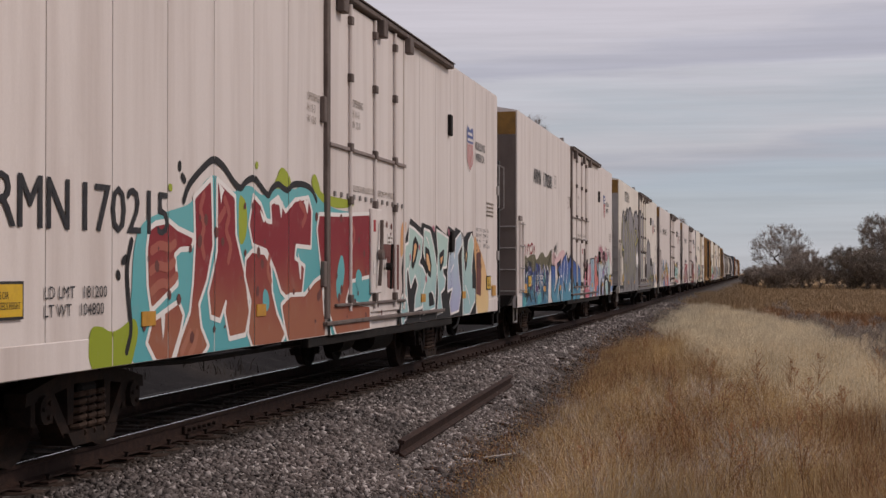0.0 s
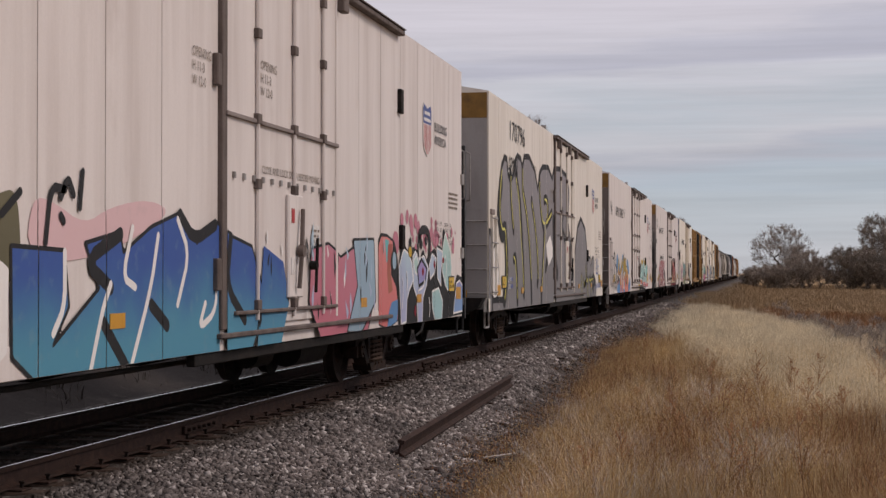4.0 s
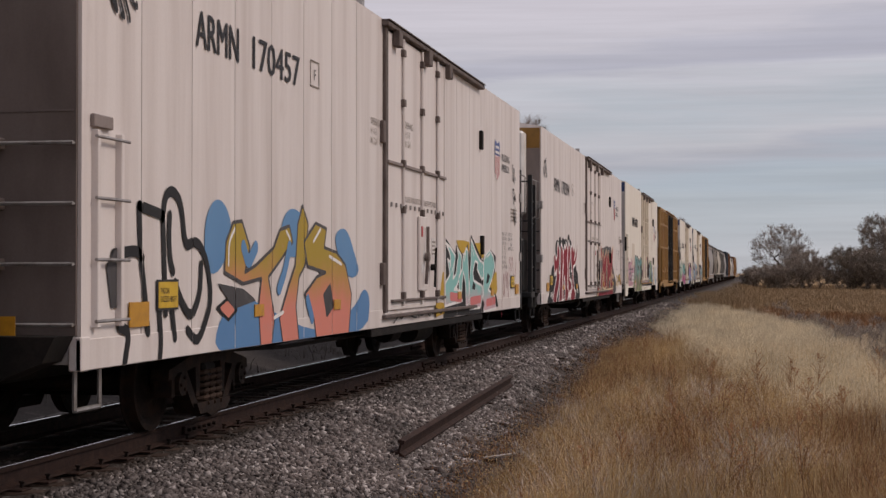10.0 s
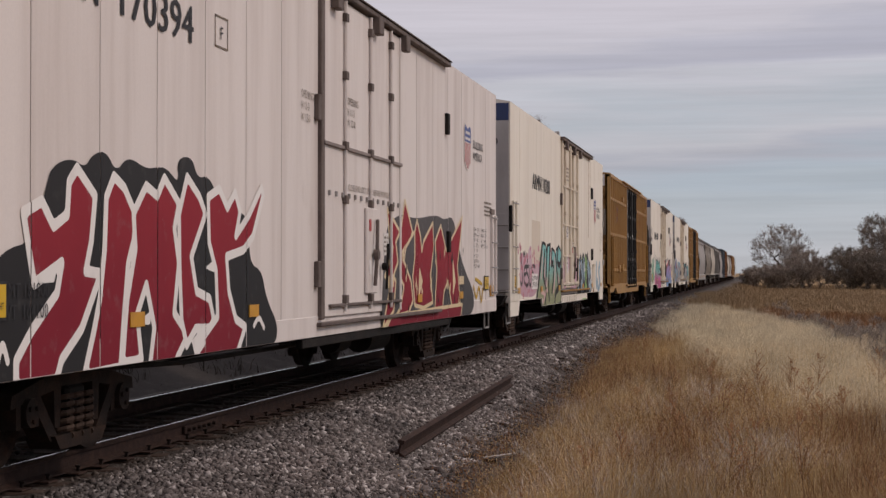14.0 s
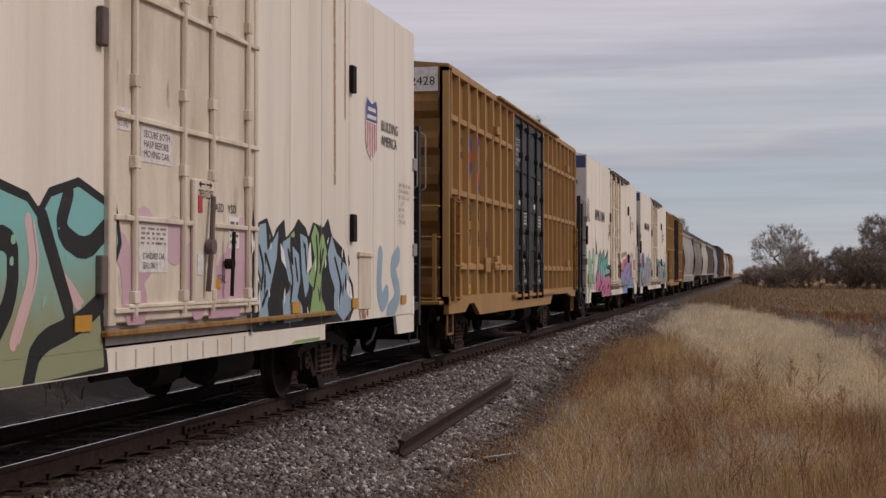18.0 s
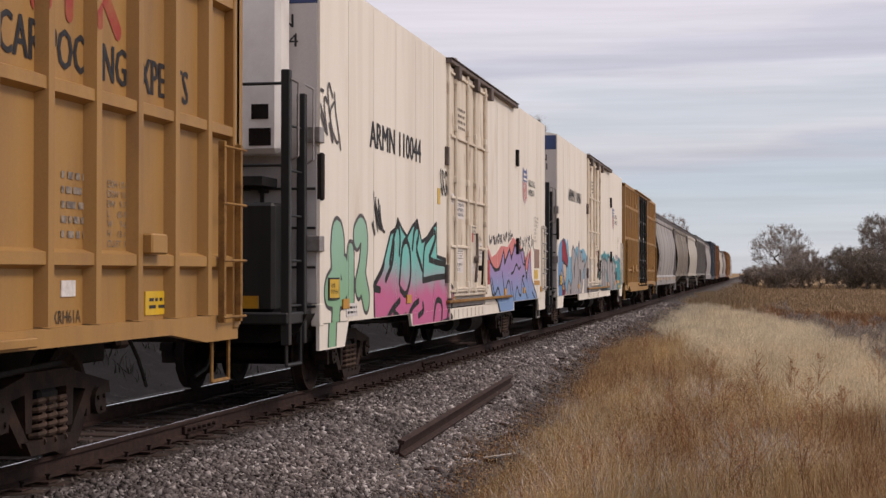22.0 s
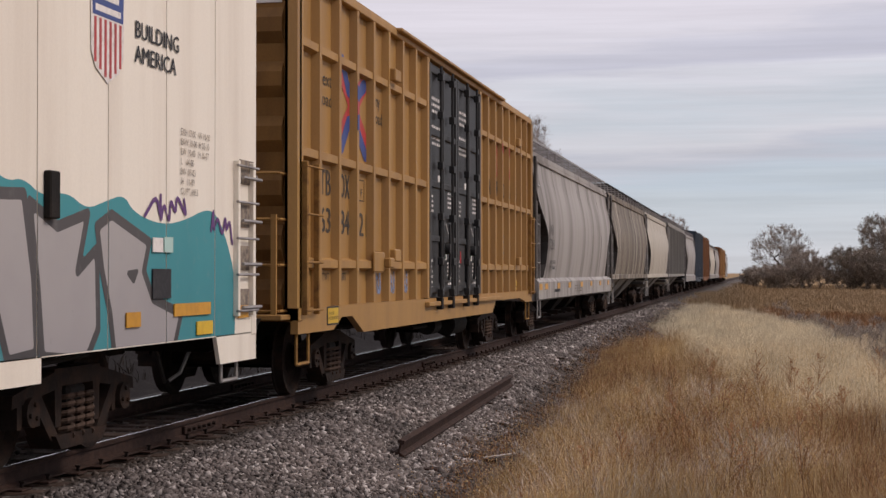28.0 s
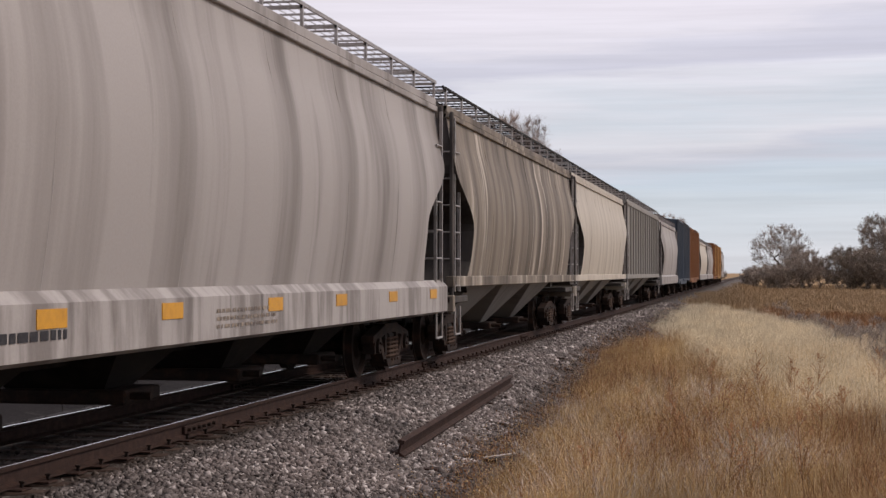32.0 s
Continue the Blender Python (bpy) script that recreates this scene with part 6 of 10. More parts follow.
graffiti(car_c, f_c, [([(20.35, 1.95), (20.35, 1.55)], 0.035), ([(20.3, 1.5), (20.65, 1.5)], 0.035), ([(20.8, 1.95), (20.8, 1.5)], 0.035), ([(20.75, 1.72), (20.95, 1.72)], 0.03)],
         [(0.0, tones("blue_marker_spray", (0.07, 0.13, 0.36), (0.08, 0.16, 0.4)), 0.008)], "blue painted strokes", 0.8, 4.3, res=0.025)

# car with gold, salmon and teal letters
car_mark(car_d, "170457", 2.45, 3.65, 4.1, 5.75, 3.55, 3.88)
fan(0.75, 3.75, 9, 0.6, car_d, f_d, INK_TAG, 19)
for k, (ty, tz) in enumerate(((21.5, 3.55), (21.55, 3.1), (21.6, 2.7))):
    fan(ty, tz, 7, 0.42, car_d, f_d, INK_TAG, 24 + k)
scrawl(car_d, f_d, 20.0, 21.7, 0.85, 1.9, 4, CRIMSON, "thin red looping tag", 28, r=0.012)
scrawl(car_d, f_d, 10.2, 13.6, 0.84, 0.98, 6, INK_TAG, "black tag along the sill", 29, r=0.012)

# car with red and white letters
car_mark(car_e, "170394", 2.3, 3.5, 3.95, 5.6, 3.55, 3.88)
fan(0.65, 3.95, 8, 0.6, car_e, f_e, INK_TAG, 30)
lettering(car_e, "LD LMT 181900\nLT WT  104100", 1.75, 2.65, 1.2, 1.45, INK, 1.6175, "weight_stencil")

# cream cars
lettering(car_f, "ARMN110200", 3.25, 6.3, 3.4, 3.75, INK, 1.604, "car_mark", "black car mark lettering", bold=0.035)
plate(car_f, "paint_patch", 3.2, 4.6, 1.72, 2.7, 1.598, tones("tan_patch_paint", (0.60, 0.52, 0.44), (0.62, 0.55, 0.47)), "tan repainted patch", depth=0.0035)
blobs(car_f, f_f, 0.9, 4.4, 1.0, 2.2, 40, (0.03, 0.09), ROSE, "rose dots", 41, zlo=0.93, lift=0.002)
blobs(car_f, f_f, 8.7, 12.1, 1.2, 1.9, 18, (0.1, 0.3), MAUVE, "mauve spray cloud", 43, zlo=1.1)
SHIFT_WHITE = tones("milky_pink_spray", (0.60, 0.40, 0.40), (0.56, 0.44, 0.44))
OLIVE_PINK = [[(4.98, 1.99), (4.86, 1.69), (4.74, 1.41)], [(5.45, 1.84), (5.27, 1.3), (5.81, 1.08)], [(6.54, 2.09), (6.39, 1.72)], [(7.25, 1.88), (7.37, 1.54), (7.03, 1.04)], [(4.78, 1.08), (5.27, 1.03)], [(7.84, 1.46), (8.09, 1.29)], [(4.94, 0.75), (5.63, 1.09), (5.76, 1.36)]]
mural(car_f, f_f, [(5.05, 14.9, 1.6)], [(4.47, 1.69), (4.78, 2.11), (5.1, 2.23), (5.54, 2.18), (5.67, 2.02), (5.81, 2.16), (6.44, 2.21), (6.39, 2.04), (6.81, 2.11), (7.25, 2.04), (7.42, 1.93), (7.6, 2.09), (8.09, 2.19), (8.69, 2.04), (8.79, 1.75), (8.49, 1.33), (8.62, 0.76), (7.14, 0.7), (5.63, 0.69), (4.54, 0.68), (3.83, 0.82), (4.25, 1.13)], TEAL_OLIVE,
      [(SHIFT_WHITE, 0.055, 0.0055, OLIVE_PINK), (INK_TAG, 0.085, 0.0062, [[(4.9, 2.18), (4.58, 1.69), (4.32, 1.32), (3.93, 0.9)], [(5.36, 2.0), (5.23, 1.73), (5.1, 1.43), (5.36, 1.27)], [(5.63, 1.09), (5.45, 0.79)], [(5.81, 2.09), (5.63, 1.57), (5.54, 1.19)], [(6.34, 2.15), (6.19, 1.71), (6.05, 1.08), (6.19, 0.89)], [(6.7, 2.02), (6.49, 1.68), (7.03, 1.8), (7.03, 1.35), (6.7, 1.05)], [(7.48, 1.89), (7.66, 1.62), (7.91, 1.26)], [(7.91, 2.1), (7.72, 1.81), (8.22, 1.66), (8.62, 1.87)], [(8.49, 1.29), (8.09, 1.13), (7.37, 1.03), (7.25, 0.73)], [(4.7, 0.77), (5.02, 0.72)]]),
       (SHIFT_WHITE, 0.016, 0.007, [[(a + 0.08, b) for a, b in q] for q in OLIVE_PINK])], "teal to olive bubble letters", 0.93, 0.035)
blobs(car_f, f_f, 4.4, 8.6, 1.1, 2.0, 26, (0.015, 0.05), SEA_GREEN, "green dots in the letters", 144, zlo=0.93, lift=0.0075)
part("access_hatch", Geo().box(1.598, 16.55, 1.05, 1.615, 17.2, 1.75, 0.008).box(1.612, 16.5, 1.72, 1.64, 17.25, 1.78, 0.006), CREAM_DOOR, car_f, "rust-stained access hatch")
graffiti(car_f, f_f, [([(16.6, 1.7), (16.65, 0.95)], 0.06), ([(17.1, 1.72), (17.05, 1.0)], 0.05), ([(16.85, 1.1), (16.85, 0.95)], 0.12)], [(0.0, RUST_WASH, 0.002)], "rust streaks below the hatch", 0.93, 2.0)
graffiti(car_f, f_f, [([(15.4, 4.9), (15.42, 2.6)], 0.05), ([(15.9, 4.9), (15.9, 3.4)], 0.035)], [(0.0, RUST_WASH, 0.002)], "rust streaks down the side", 2.2, 4.95)
plate(car_f, "weight_plate", 3.15, 4.1, 1.15, 1.5, 1.603, PALE, "white weight stencil patch")
lettering(car_f, "LD LMT 194600\nLT WT  91400", 3.2, 4.05, 1.2, 1.45, INK, 1.611, "weight_stencil")

lettering(car_h, "ARMN 110044", 2.4, 5.6, 3.15, 3.5, INK, 1.604, "car_mark", "black car mark lettering", bold=0.035)
graffiti(car_h, f_h, [(q, 0.155) for q in [[(0.66, 1.81), (0.7, 2.01), (0.93, 1.97), (0.96, 1.69), (0.7, 1.53), (0.66, 1.81)], [(0.78, 1.47), (0.42, 1.34), (0.34, 1.27), (1.03, 1.27)], [(1.42, 1.73), (1.42, 1.2)], [(1.74, 1.98), (1.94, 2.09), (2.18, 1.99), (2.03, 1.57), (1.84, 1.36)], [(2.03, 1.43), (2.23, 1.18)], [(0.74, 1.12), (0.7, 0.83), (0.62, 0.71)], [(1.11, 1.56), (1.29, 1.37)]]], [(0.05, DARK_GREY, 0.002), (0.0, SEA_GREEN, 0.003)], "sea green bubble letters", 0.93, 4.5)
graffiti(car_h, [(0.02, 1.2, 1.6)], [([(0.62, 1.2), (0.55, 0.66)], 0.15)], [(0.05, DARK_GREY, 0.002), (0.0, SEA_GREEN, 0.003)], "sea green bubble letters", 0.64, 0.928)
fan(2.85, 2.3, 10, 0.7, car_h, f_h, INK_TAG, 49)
mural(car_h, f_h, [(5.05, 14.9, 1.6)], [(2.65, 1.31), (3.15, 1.61), (3.62, 2.06), (3.96, 2.13), (4.06, 2.27), (4.32, 2.14), (4.66, 2.03), (5.02, 2.19), (5.38, 2.29), (5.69, 1.98), (6.09, 2.05), (6.59, 2.23), (6.82, 2.29), (6.85, 1.77), (7.59, 1.73), (7.5, 1.44), (8.08, 1.24), (7.88, 0.89), (8.18, 0.78), (6.59, 0.7), (3.81, 0.71), (2.7, 0.84)], AQUA_ROSE,
      [(INK_TAG, 0.048, 0.0055, [[(2.65, 1.35), (3.15, 1.57), (3.21, 1.65)], [(3.56, 1.65), (3.81, 2.05), (4.09, 2.23), (4.22, 2.02), (4.16, 1.78)], [(3.32, 1.42), (3.75, 1.65), (3.81, 1.93)], [(4.16, 1.37), (4.32, 1.9), (4.59, 2.01), (4.87, 1.87), (4.94, 1.45), (4.59, 1.16), (4.22, 1.29)], [(5.02, 1.87), (5.16, 2.18), (5.43, 2.23), (5.49, 2.06), (5.23, 1.88), (5.69, 1.58)], [(5.77, 1.45), (5.85, 1.94), (6.17, 2.03), (6.68, 2.19), (6.77, 2.05), (6.25, 1.76)], [(6.25, 1.72), (6.77, 1.68), (7.53, 1.66)], [(5.77, 1.4), (6.59, 1.44), (7.5, 1.46)], [(3.32, 0.85), (3.68, 1.01), (4.19, 1.13)], [(3.81, 0.98), (4.32, 0.84), (4.59, 0.91)], [(4.59, 0.79), (5.02, 1.03), (5.46, 1.1)], [(5.46, 0.88), (5.85, 0.94), (5.77, 1.05)], [(6.59, 0.8), (6.77, 1.12), (7.31, 1.06), (7.22, 0.72)], [(7.69, 1.34), (7.92, 1.09), (7.69, 0.75)], [(3.81, 0.73), (4.32, 0.76)], [(2.7, 1.31), (2.98, 1.29)]])], "aqua to rose letters with black rims", 0.93)
mural(car_h, f_h, [], [(11.39, 2.23), (11.59, 2.07), (12.11, 1.81), (12.67, 1.88), (13.26, 2.04), (14.13, 2.04), (14.83, 2.25), (15.87, 2.09), (16.72, 1.83), (17.49, 2.06), (17.49, 1.61), (15.6, 1.54), (12.11, 1.53), (11.51, 1.86)], SALMON, [], "salmon spray cloud", 0.93, 0.0)
mural(car_h, [(a, b, x + 0.002) for a, b, x in f_h], [(5.05, 14.9, 1.601), (18.75, 19.85, 1.601)], [(11.43, 2.12), (11.85, 1.75), (12.48, 1.56), (13.06, 1.59), (13.58, 1.96), (13.69, 1.69), (14.36, 2.01), (14.59, 1.79), (15.03, 2.1), (15.87, 1.98), (16.28, 2.03), (16.72, 1.39), (17.33, 1.98), (17.58, 1.39), (18.31, 1.04), (18.84, 0.71), (13.26, 0.69), (12.86, 0.95), (12.2, 1.11), (11.68, 1.7)], VIOLET,
      [(INK_TAG, 0.026, 0.0055, [[(11.43, 2.11), (11.85, 1.75), (12.48, 1.56), (13.06, 1.59), (13.58, 1.96)], [(13.58, 1.96), (13.73, 1.69), (14.36, 2.01)], [(14.36, 2.01), (14.59, 1.79), (15.03, 2.08)], [(12.11, 1.42), (12.48, 1.02), (12.86, 1.3), (13.26, 0.97)], [(13.37, 1.54), (13.69, 1.05), (14.24, 1.47), (14.59, 1.02)], [(12.86, 0.92), (13.16, 0.7)], [(16.43, 1.96), (16.87, 1.32)], [(17.65, 1.09), (18.84, 0.71)], [(14.55, 1.5), (14.87, 1.51), (15.27, 1.74), (15.63, 1.56), (15.86, 1.65)], [(14.61, 1.33), (15.0, 0.85)], [(15.0, 0.85), (15.34, 1.31), (15.67, 1.04), (15.94, 1.03)], [(15.9, 1.03), (16.09, 1.45), (16.42, 1.45)], [(16.09, 1.4), (16.9, 0.96)], [(15.71, 2.05), (16.42, 1.56), (17.04, 2.04)]])], "violet to blue angular letters", 0.93, 0.03)
fan(7.4, 2.95, 9, 0.6, car_h, f_h, INK_TAG, 61)
fan(0.45, 3.3, 10, 0.9, car_h, f_h, DARK_GREY, 62)
plate(car_h, "paint_patch", 18.05, 18.85, 1.62, 2.05, 1.603, BROWN_WASH, "dull brown painted patch", depth=0.003)
plate(car_h, "height_sign", 18.05, 18.6, 1.38, 1.58, 1.603, YELLOW, "yellow excess height warning sheet")
plate(car_h, "reflector", 18.05, 18.9, 1.24, 1.34, 1.603, ORANGE, "orange reflective sheet")
plate(car_h, "hatch_label", 6.9, 7.1, 2.6, 2.85, 1.603, YELLOW, "small yellow label")
plate(car_h, "bearing_label", 1.2, 1.75, 0.98, 1.14, 1.603, PALE, "white bearing notice")
bars(car_h, 1.25, 1.7, 1.0, 1.12, 2, 1.611, INK, 63)
plate(car_h, "door_flag", 11.35, 11.55, 1.3, 1.75, 1.66, RED, "bright red painted door edge")

lettering(car_i, "ARMN 110961", 2.36, 5.45, 3.45, 3.77, INK, 1.604, "car_mark", "black car mark lettering", bold=0.035)
scrawl(car_i, f_i, 16.7, 17.6, 1.95, 2.2, 4, PLUM, "plum coloured tag", 67, r=0.02)
scrawl(car_i, f_i, 18.2, 18.8, 1.85, 2.1, 3, PLUM, "plum coloured tag", 68, r=0.02)


# large sprayed pieces, layer over layer
work = SprayWork(car_a, f_a, "red and brown letters on a turquoise cloud", 0.79)
work.area(TURQ, True, [(3.94, 0.86), (3.89, 1.05), (3.96, 1.37), (3.98, 1.65), (4.07, 1.86), (4.32, 1.98), (4.89, 2.06), (5.29, 2.12), (5.46, 2.22), (5.64, 2.33), (5.92, 2.44), (6.22, 2.36), (6.49, 2.28), (6.71, 2.34), (7.00, 2.39), (7.23, 2.33), (7.46, 2.29), (7.79, 2.40), (8.21, 2.44), (8.57, 2.41), (8.85, 2.50), (9.24, 2.49), (9.44, 2.40), (9.96, 2.27), (10.87, 2.26), (11.87, 2.27), (12.47, 2.10), (12.42, 1.61), (11.87, 1.13), (10.87, 0.83), (10.19, 0.76), (8.58, 0.77), (6.23, 0.76), (4.79, 0.74), (3.99, 0.77)])
work.area(LIME, True, [(3.12, 0.72), (3.11, 1.11), (3.36, 1.11), (3.49, 1.06), (3.66, 1.06), (3.89, 1.13), (4.03, 1.16), (4.11, 1.04), (3.99, 0.84), (3.94, 0.76)],
    [(6.64, 1.81), (6.65, 2.28), (6.78, 2.26), (6.90, 2.19), (6.93, 1.94), (6.78, 1.78)],
    [(7.70, 2.39), (7.90, 2.50), (8.04, 2.64), (8.25, 2.61), (8.48, 2.49), (8.21, 2.40)],
    [(9.18, 2.50), (9.33, 2.67), (9.54, 2.55), (9.64, 2.41), (10.87, 2.41), (11.16, 2.35), (10.40, 2.28), (9.75, 2.30)],
    [(7.15, 2.61), (7.24, 2.65), (7.29, 2.59), (7.21, 2.54)],
    [(4.73, 2.26), (4.83, 2.29), (4.89, 2.24), (4.80, 2.20)])
work.lines(INK_TAG, 0.035, [(5.14, 2.15), (5.25, 2.29), (5.52, 2.42), (5.83, 2.55), (5.98, 2.57), (6.22, 2.52), (6.49, 2.39), (6.71, 2.32), (6.85, 2.41), (7.15, 2.48), (7.38, 2.38), (7.62, 2.29), (7.70, 2.38), (7.95, 2.46), (8.12, 2.41), (8.32, 2.39), (8.48, 2.48), (8.94, 2.50), (9.26, 2.46), (9.44, 2.34)],
    [(3.95, 1.77), (3.84, 1.57), (3.89, 1.29), (3.96, 1.05), (3.85, 0.89)],
    [(5.04, 2.46), (5.04, 2.43)],
    [(5.10, 2.36), (5.16, 2.33)],
    [(3.67, 1.51), (3.69, 1.49)],
    [(3.78, 1.61), (3.83, 1.63)])
work.rimmed(WHITE_TAG, RUSTY_RED, 0.048, [(4.32, 1.88), (4.47, 1.93), (4.78, 1.96), (5.00, 1.90), (5.42, 1.84), (5.32, 1.73), (5.06, 1.72), (4.92, 1.67), (4.95, 1.57), (4.99, 1.42), (4.37, 1.20), (4.29, 1.41), (4.27, 1.70)],
    [(4.39, 1.12), (5.01, 1.27), (5.14, 1.15), (5.06, 1.00), (4.85, 0.76), (4.48, 0.77), (4.27, 0.94)],
    [(5.39, 2.19), (5.86, 2.39), (5.91, 1.77), (5.74, 1.44), (5.53, 1.23), (5.59, 1.03), (5.79, 0.85), (5.59, 0.75), (4.90, 0.75), (5.07, 0.96), (5.29, 1.17), (5.37, 1.44), (5.42, 1.80)],
    [(6.01, 2.39), (6.54, 2.25), (6.57, 1.88), (6.86, 1.48), (6.99, 1.13), (6.86, 0.91), (6.37, 0.89), (6.23, 1.15), (6.27, 1.24), (6.10, 1.07), (5.84, 1.11), (5.77, 1.34), (5.90, 1.53), (6.01, 1.72)],
    [(6.96, 1.99), (7.10, 2.29), (7.35, 2.21), (7.54, 2.05), (7.71, 2.04), (7.67, 2.23), (7.95, 2.31), (8.21, 2.17), (8.57, 2.31), (9.10, 2.36), (9.24, 2.21), (9.20, 1.80), (8.61, 1.81), (8.57, 1.68), (8.95, 1.59), (8.85, 1.28), (8.22, 1.26), (8.04, 1.32), (7.84, 1.53), (7.54, 1.74), (7.08, 1.79)],
    [(6.86, 1.66), (7.08, 1.74), (7.47, 1.72), (7.71, 1.59), (7.74, 1.32), (7.91, 1.10), (8.22, 0.87), (8.05, 0.76), (7.08, 0.77), (6.93, 0.92), (7.02, 1.23), (6.83, 1.48)],
    [(8.05, 1.18), (8.39, 1.28), (8.95, 1.28), (9.34, 1.42), (9.65, 1.48), (9.75, 1.05), (9.97, 0.77), (8.31, 0.77), (8.19, 0.93)],
    [(9.44, 2.01), (9.54, 2.19), (10.40, 2.21), (11.87, 2.28), (12.19, 2.09), (12.09, 1.64), (11.87, 1.47), (10.87, 1.41), (10.64, 1.16), (11.87, 1.10), (11.88, 0.78), (10.19, 0.77), (9.86, 1.05), (9.65, 1.48)])
work.area(TURQ, True, [(7.45, 1.37), (7.60, 1.32), (7.65, 1.16), (7.47, 1.10), (7.39, 1.25)],
    [(10.40, 1.79), (10.59, 1.60), (10.52, 1.38), (10.25, 1.13), (10.14, 1.41)],
    [(11.23, 1.60), (11.48, 1.47), (11.31, 1.27), (11.06, 1.41)])
work.lines(BRICK_PALE, 0.041, [(4.37, 1.70), (4.57, 1.76), (4.78, 1.72), (4.91, 1.77)],
    [(4.35, 1.53), (4.52, 1.59), (4.73, 1.55), (4.89, 1.61)],
    [(4.37, 1.36), (4.57, 1.44), (4.79, 1.41), (4.95, 1.49)],
    [(5.64, 2.22), (5.52, 2.08), (5.68, 1.95), (5.56, 1.81), (5.65, 1.67)],
    [(6.22, 2.21), (6.39, 2.07), (6.22, 1.92), (6.43, 1.78), (6.33, 1.63)],
    [(6.22, 2.11), (6.06, 2.01)],
    [(5.29, 0.99), (5.18, 0.91), (5.07, 0.82)],
    [(5.47, 0.98), (5.41, 0.87), (5.26, 0.78)],
    [(8.75, 2.28), (9.04, 2.17), (8.85, 2.05)],
    [(7.63, 1.67), (7.55, 1.53), (7.68, 1.43)],
    [(10.87, 2.15), (11.11, 1.99), (10.87, 1.79)])
work.area(WHITE_TAG, False, [(6.04, 2.36), (6.22, 2.29), (6.15, 2.25), (6.12, 2.14), (6.08, 2.27)],
    [(7.77, 2.23), (7.90, 2.28), (8.11, 2.27), (8.04, 2.08), (7.97, 2.23)],
    [(8.79, 2.31), (9.10, 2.33), (9.04, 2.16), (8.94, 2.28)],
    [(4.58, 1.17), (4.68, 1.18), (4.66, 1.02), (4.64, 0.92), (4.60, 1.06)],
    [(7.26, 2.18), (7.51, 2.06), (7.43, 2.02)],
    [(8.66, 1.76), (8.80, 1.59), (8.78, 1.39), (8.70, 1.59)])
work.area(BRICK, False, [(12.19, 1.90), (13.29, 1.90), (13.29, 1.72), (12.20, 1.73)])
work = SprayWork(car_a, f_a, "pale mint block letters with white and black rims", 0.79)
work.area(PEACH, True, [(19.73, 2.25), (20.10, 2.06), (20.94, 1.70), (21.39, 1.13), (21.26, 0.68), (19.92, 0.70)],
    [(13.69, 2.18), (13.95, 2.26), (14.27, 2.24), (14.00, 1.92), (13.65, 1.65)])
work.area(BRICK, False, [(20.03, 1.87), (20.48, 1.90), (20.54, 1.41), (20.49, 1.09), (20.03, 1.14)],
    [(12.83, 1.90), (13.59, 1.91), (13.58, 1.28), (12.86, 1.32)])
work.area(INK_TAG, False, [(13.55, 0.85), (13.65, 1.11), (13.80, 1.28), (13.75, 1.57), (13.90, 1.87), (14.16, 2.02), (14.38, 2.19), (14.48, 2.31), (15.26, 2.18), (15.27, 2.27), (15.96, 2.23), (16.28, 2.15), (16.34, 2.27), (17.23, 2.12), (17.37, 2.28), (17.93, 2.21), (18.01, 2.27), (18.46, 2.23), (18.87, 2.13), (19.07, 2.21), (19.64, 2.25), (19.78, 1.91), (20.01, 1.41), (19.99, 0.74), (18.87, 0.74), (15.56, 0.74), (13.80, 0.67)])
work.rimmed(WHITE_TAG, MINT, 0.041, [(13.85, 1.45), (13.90, 1.74), (14.16, 1.92), (14.33, 1.95), (14.39, 2.20), (14.79, 2.15), (15.34, 2.04), (15.24, 1.77), (15.06, 1.65), (15.35, 1.60), (15.69, 1.43), (15.42, 1.24), (15.29, 1.00), (14.74, 0.97), (14.80, 1.17), (14.99, 1.34), (14.79, 1.48), (14.49, 1.30), (14.39, 1.44), (14.33, 1.57), (14.22, 1.57), (14.22, 1.36), (14.29, 1.07), (14.12, 1.18), (13.95, 1.32)],
    [(13.70, 0.94), (13.75, 1.19), (14.01, 1.25), (14.22, 1.14), (14.35, 0.98), (14.23, 0.88), (13.80, 0.74)],
    [(15.39, 1.82), (15.43, 2.18), (15.89, 2.15), (16.18, 1.91), (16.44, 1.58), (16.35, 1.33), (16.26, 0.96), (15.36, 0.90), (15.29, 1.15), (15.55, 1.39), (15.72, 1.53)],
    [(16.37, 2.19), (17.37, 2.08), (17.28, 1.86), (17.20, 1.61), (16.87, 1.59), (16.95, 1.48), (17.13, 1.43), (17.04, 1.27), (16.72, 1.19), (16.88, 0.90), (16.44, 0.87), (16.53, 1.22), (16.44, 1.58), (16.50, 1.84)],
    [(18.66, 2.17), (18.83, 1.59), (18.97, 1.60), (19.18, 2.05), (19.51, 2.20), (19.75, 2.04), (19.62, 1.79), (19.51, 1.54), (19.87, 1.28), (19.87, 1.02), (19.29, 0.79), (18.67, 0.79), (18.67, 1.30), (18.57, 1.77)])
work.rimmed(WHITE_TAG, LAVENDER, 0.037, [(17.45, 1.86), (17.72, 2.09), (17.90, 1.76), (17.99, 2.07), (18.50, 2.21), (18.58, 2.00), (18.18, 1.82), (18.28, 1.53), (18.49, 1.18), (18.28, 0.88), (17.55, 0.84), (17.46, 1.04), (17.72, 1.26), (17.29, 1.21), (17.29, 1.53)])
